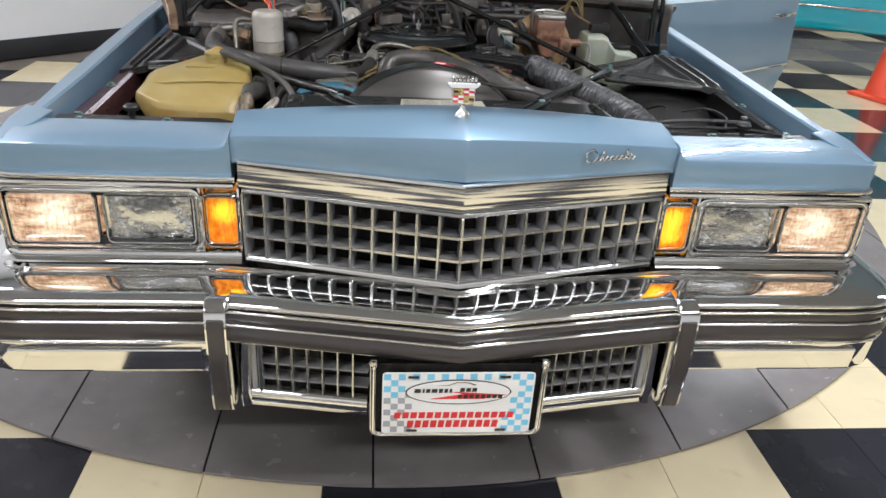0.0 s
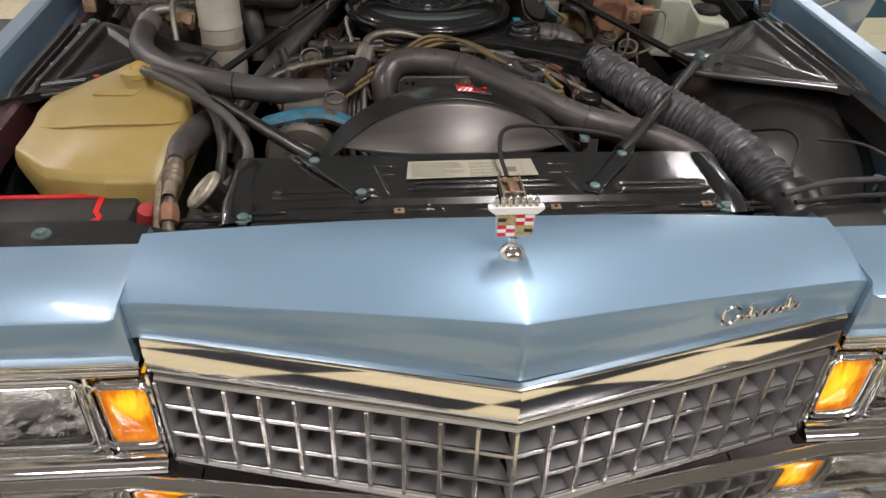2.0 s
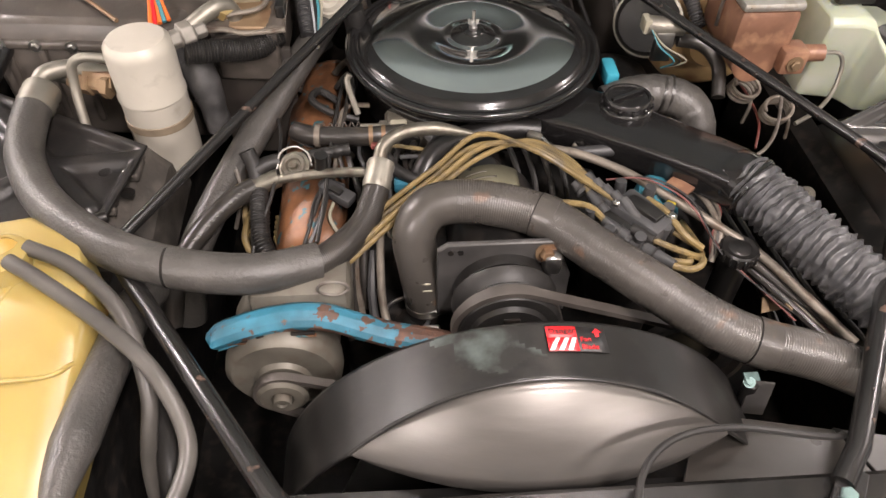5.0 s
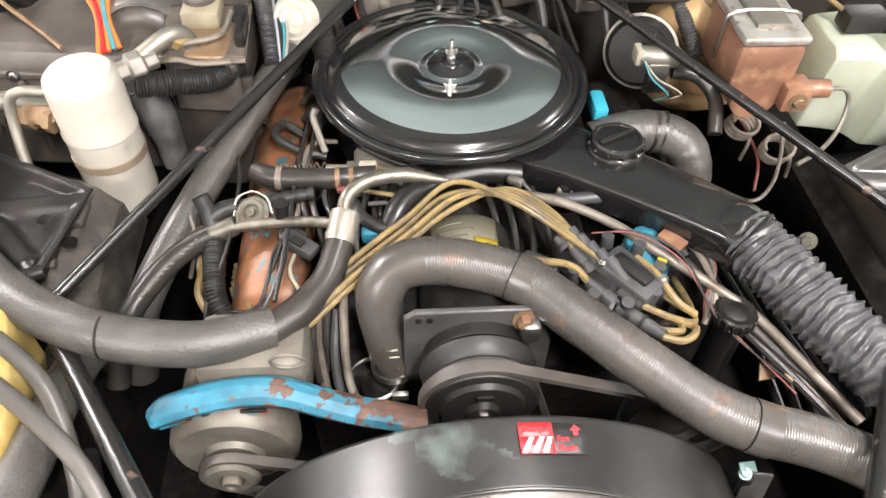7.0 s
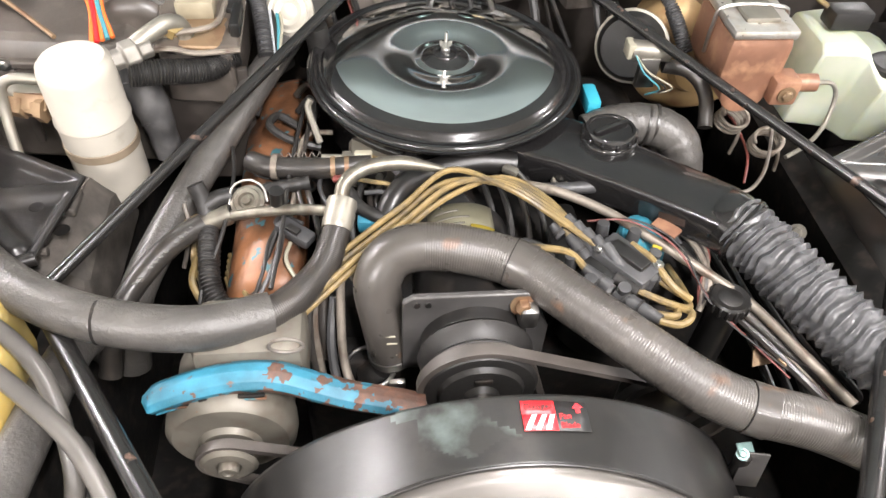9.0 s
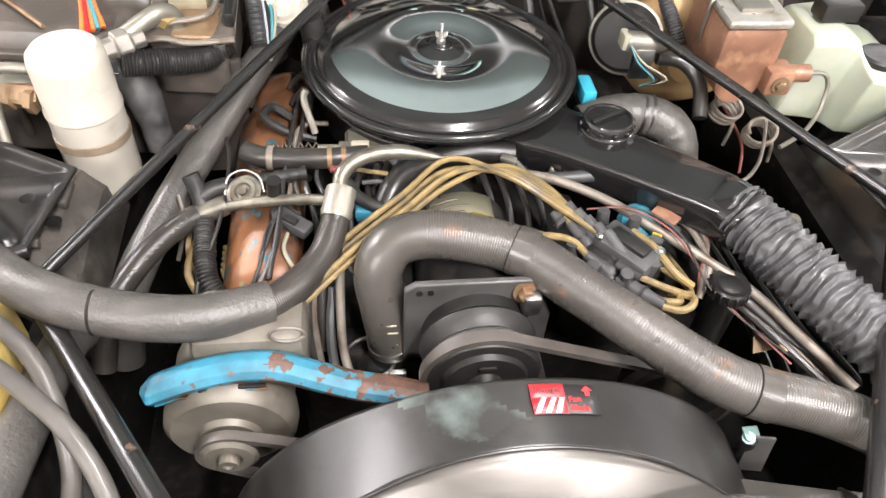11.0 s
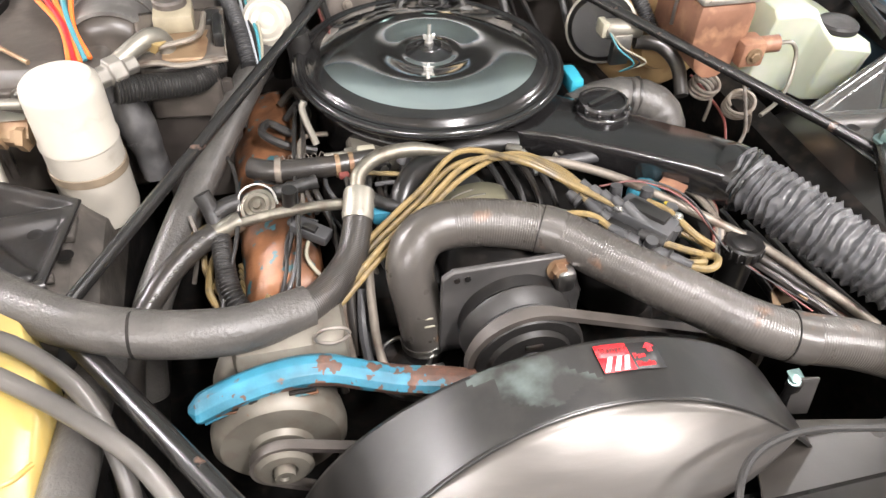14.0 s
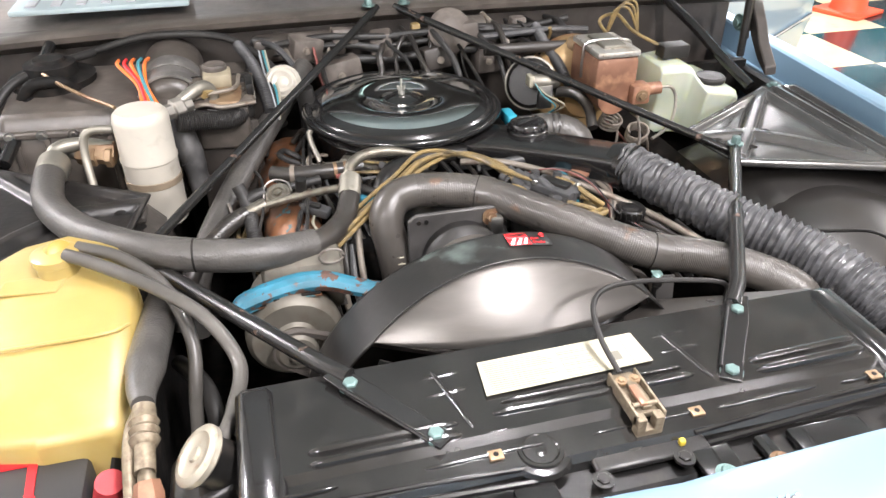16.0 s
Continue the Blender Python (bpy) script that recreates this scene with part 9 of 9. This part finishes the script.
# lower lines in front of the engine
for pts, r, m_ in (([(-0.19, 0.86, 0.84), (-0.195, 0.82, 0.8), (-0.188, 0.79, 0.76), (-0.16, 0.77, 0.74), (-0.11, 0.76, 0.742)], 0.006, M_BOOT), ([(-0.21, 0.87, 0.84), (-0.214, 0.83, 0.79), (-0.208, 0.8, 0.74)], 0.0065, M_PIPE),
                   ([(-0.235, 0.86, 0.84), (-0.232, 0.82, 0.79), (-0.225, 0.79, 0.74)], 0.005, M_HOSE)):
    line("engine_line", pts, r, m_)
line("hose_clamp", [(-0.15 + 0.03 * math.cos(a), 0.8 + 0.03 * math.sin(a), 0.775) for a in [0.35 * k for k in range(19)]], 0.003, M_STEEL)
part("clamp_lever", box(B(), (-0.118, 0.775, 0.775), (0.02, 0.008, 0.012), bev=0.002), M_STEEL, car)

# faded stencil on the inner fender, and a red mark beside it
for k in range(14):
    f = k / 14
    for r in range(2):
        part("stencil_bar", box(B(), (0, 0, 0), (0.0032 + 0.001 * ((k * 7 + r) % 3), 0.0035, 0.0006), pose(lerp(-0.79, -0.715, f), lerp(0.815, 0.838, f) - 0.008 * r, 0.9035, 0, 0, 18)), M_GREYINK, car)
part("red_mark", box(B(), (0, 0, 0), (0.01, 0.008, 0.0006), pose(-0.703, 0.852, 0.903, 0, 0, 30)), M_RED, car)
# wrinkled wrap and grime ridges on the taped pipe
for k in range(6):
    f = k / 6
    p = V(-0.455, 1.184, 0.934).lerp(V(-0.437, 1.164, 0.87), f)
    part("tape_edge", lathe(B(), [(0.0228, -0.002), (0.0243, -0.001), (0.0243, 0.001), (0.0228, 0.002)], along(p, p + V(0.02 + 0.02 * (k % 2), -0.02, -0.07)), 22), M_WRAP, we)
# short hoses and plugs round the drier and valve cover
for pts, r, m_ in (([(-0.4, 1.02, 0.82), (-0.37, 0.98, 0.85), (-0.35, 0.97, 0.87)], 0.005, M_LINE), ([(-0.43, 1.05, 0.8), (-0.4, 1.0, 0.83), (-0.36, 0.99, 0.855)], 0.004, M_WIRE), ([(-0.245, 1.2, 0.86), (-0.225, 1.19, 0.89), (-0.215, 1.16, 0.893), (-0.225, 1.13, 0.88)], 0.0055, M_RUBBER),
                   ([(-0.25, 1.24, 0.86), (-0.228, 1.235, 0.885), (-0.215, 1.2, 0.888)], 0.0055, M_HOSE), ([(-0.31, 1.2, 0.855), (-0.3, 1.22, 0.875), (-0.28, 1.26, 0.885), (-0.26, 1.3, 0.88)], 0.009, M_RUBBER)):
    line("short_hose", pts, r, m_)
part("oil_dipstick", tube(B(), [(-0.39, 0.96, 0.79), (-0.375, 0.98, 0.84), (-0.38, 1.0, 0.868)], 0.003, 8, 4), M_LINE, car)
# ---- floor tiles, last: the nearest as pieces, the rest joined ----
def tile_poly(i, j):
    x0, y0 = TX + i * TILE, TY + j * TILE
    return x0 + 0.0007, y0 + 0.0007, x0 + TILE - 0.0007, y0 + TILE - 0.0007


def tile_kind(i, j):
    return M_CREAM if ((i // 2) + (j // 2)) % 2 else M_TILEK


tile_data = {}
for material in (M_CREAM, M_TILEK):
    bm = B()
    w = TILE - 0.0014
    box(bm, (w / 2, w / 2, -0.004), (w, w, 0.008))
    bmesh.ops.bevel(bm, geom=[e for e in bm.edges if all(v.co.z > -0.002 for v in e.verts)], offset=0.0009, segments=1, affect="EDGES")
    me = bpy.data.meshes.new("tile")
    bm.to_mesh(me)
    bm.free()
    me.materials.append(material)
    tile_data[material.name] = me
rest = {"cream_floor_tile": B(), "black_floor_tile": B()}
count = 0
for i in range(-13, 27):
    for j in range(-18, 26):
        x0, y0, x1, y1 = tile_poly(i, j)
        far = max(math.hypot(x - TABLE_C[0], y - TABLE_C[1]) for x in (x0, x1) for y in (y0, y1))
        if far < TABLE_R - 0.03 or x0 < -4.5 or x1 > 8.7 or y0 < -5.3 or y1 > 7.95 or y1 - x0 > 7.55:
            continue
        m = tile_kind(i, j)
        if -1.9 < x0 < 3.2 and -0.9 < y0 < 3.2 and count < 290:
            ob = new("tile", tile_data[m.name])
            ob.location = (x0, y0, FLOOR_Z)
            ob.parent = floor
            count += 1
        else:
            b = rest[m.name]
            top = [b.verts.new((x, y, FLOOR_Z)) for x, y in ((x0, y0), (x1, y0), (x1, y1), (x0, y1))]
            low = [b.verts.new((v.co.x, v.co.y, FLOOR_Z - 0.008)) for v in top]
            b.faces.new(top)
            for k in range(4):
                b.faces.new((low[k], low[(k + 1) % 4], top[(k + 1) % 4], top[k]))
for key, material in (("cream_floor_tile", M_CREAM), ("black_floor_tile", M_TILEK)):
    ob = part("far_tiles", rest[key], material, floor, smooth=0)
    tagged(ob, kind="stuff")
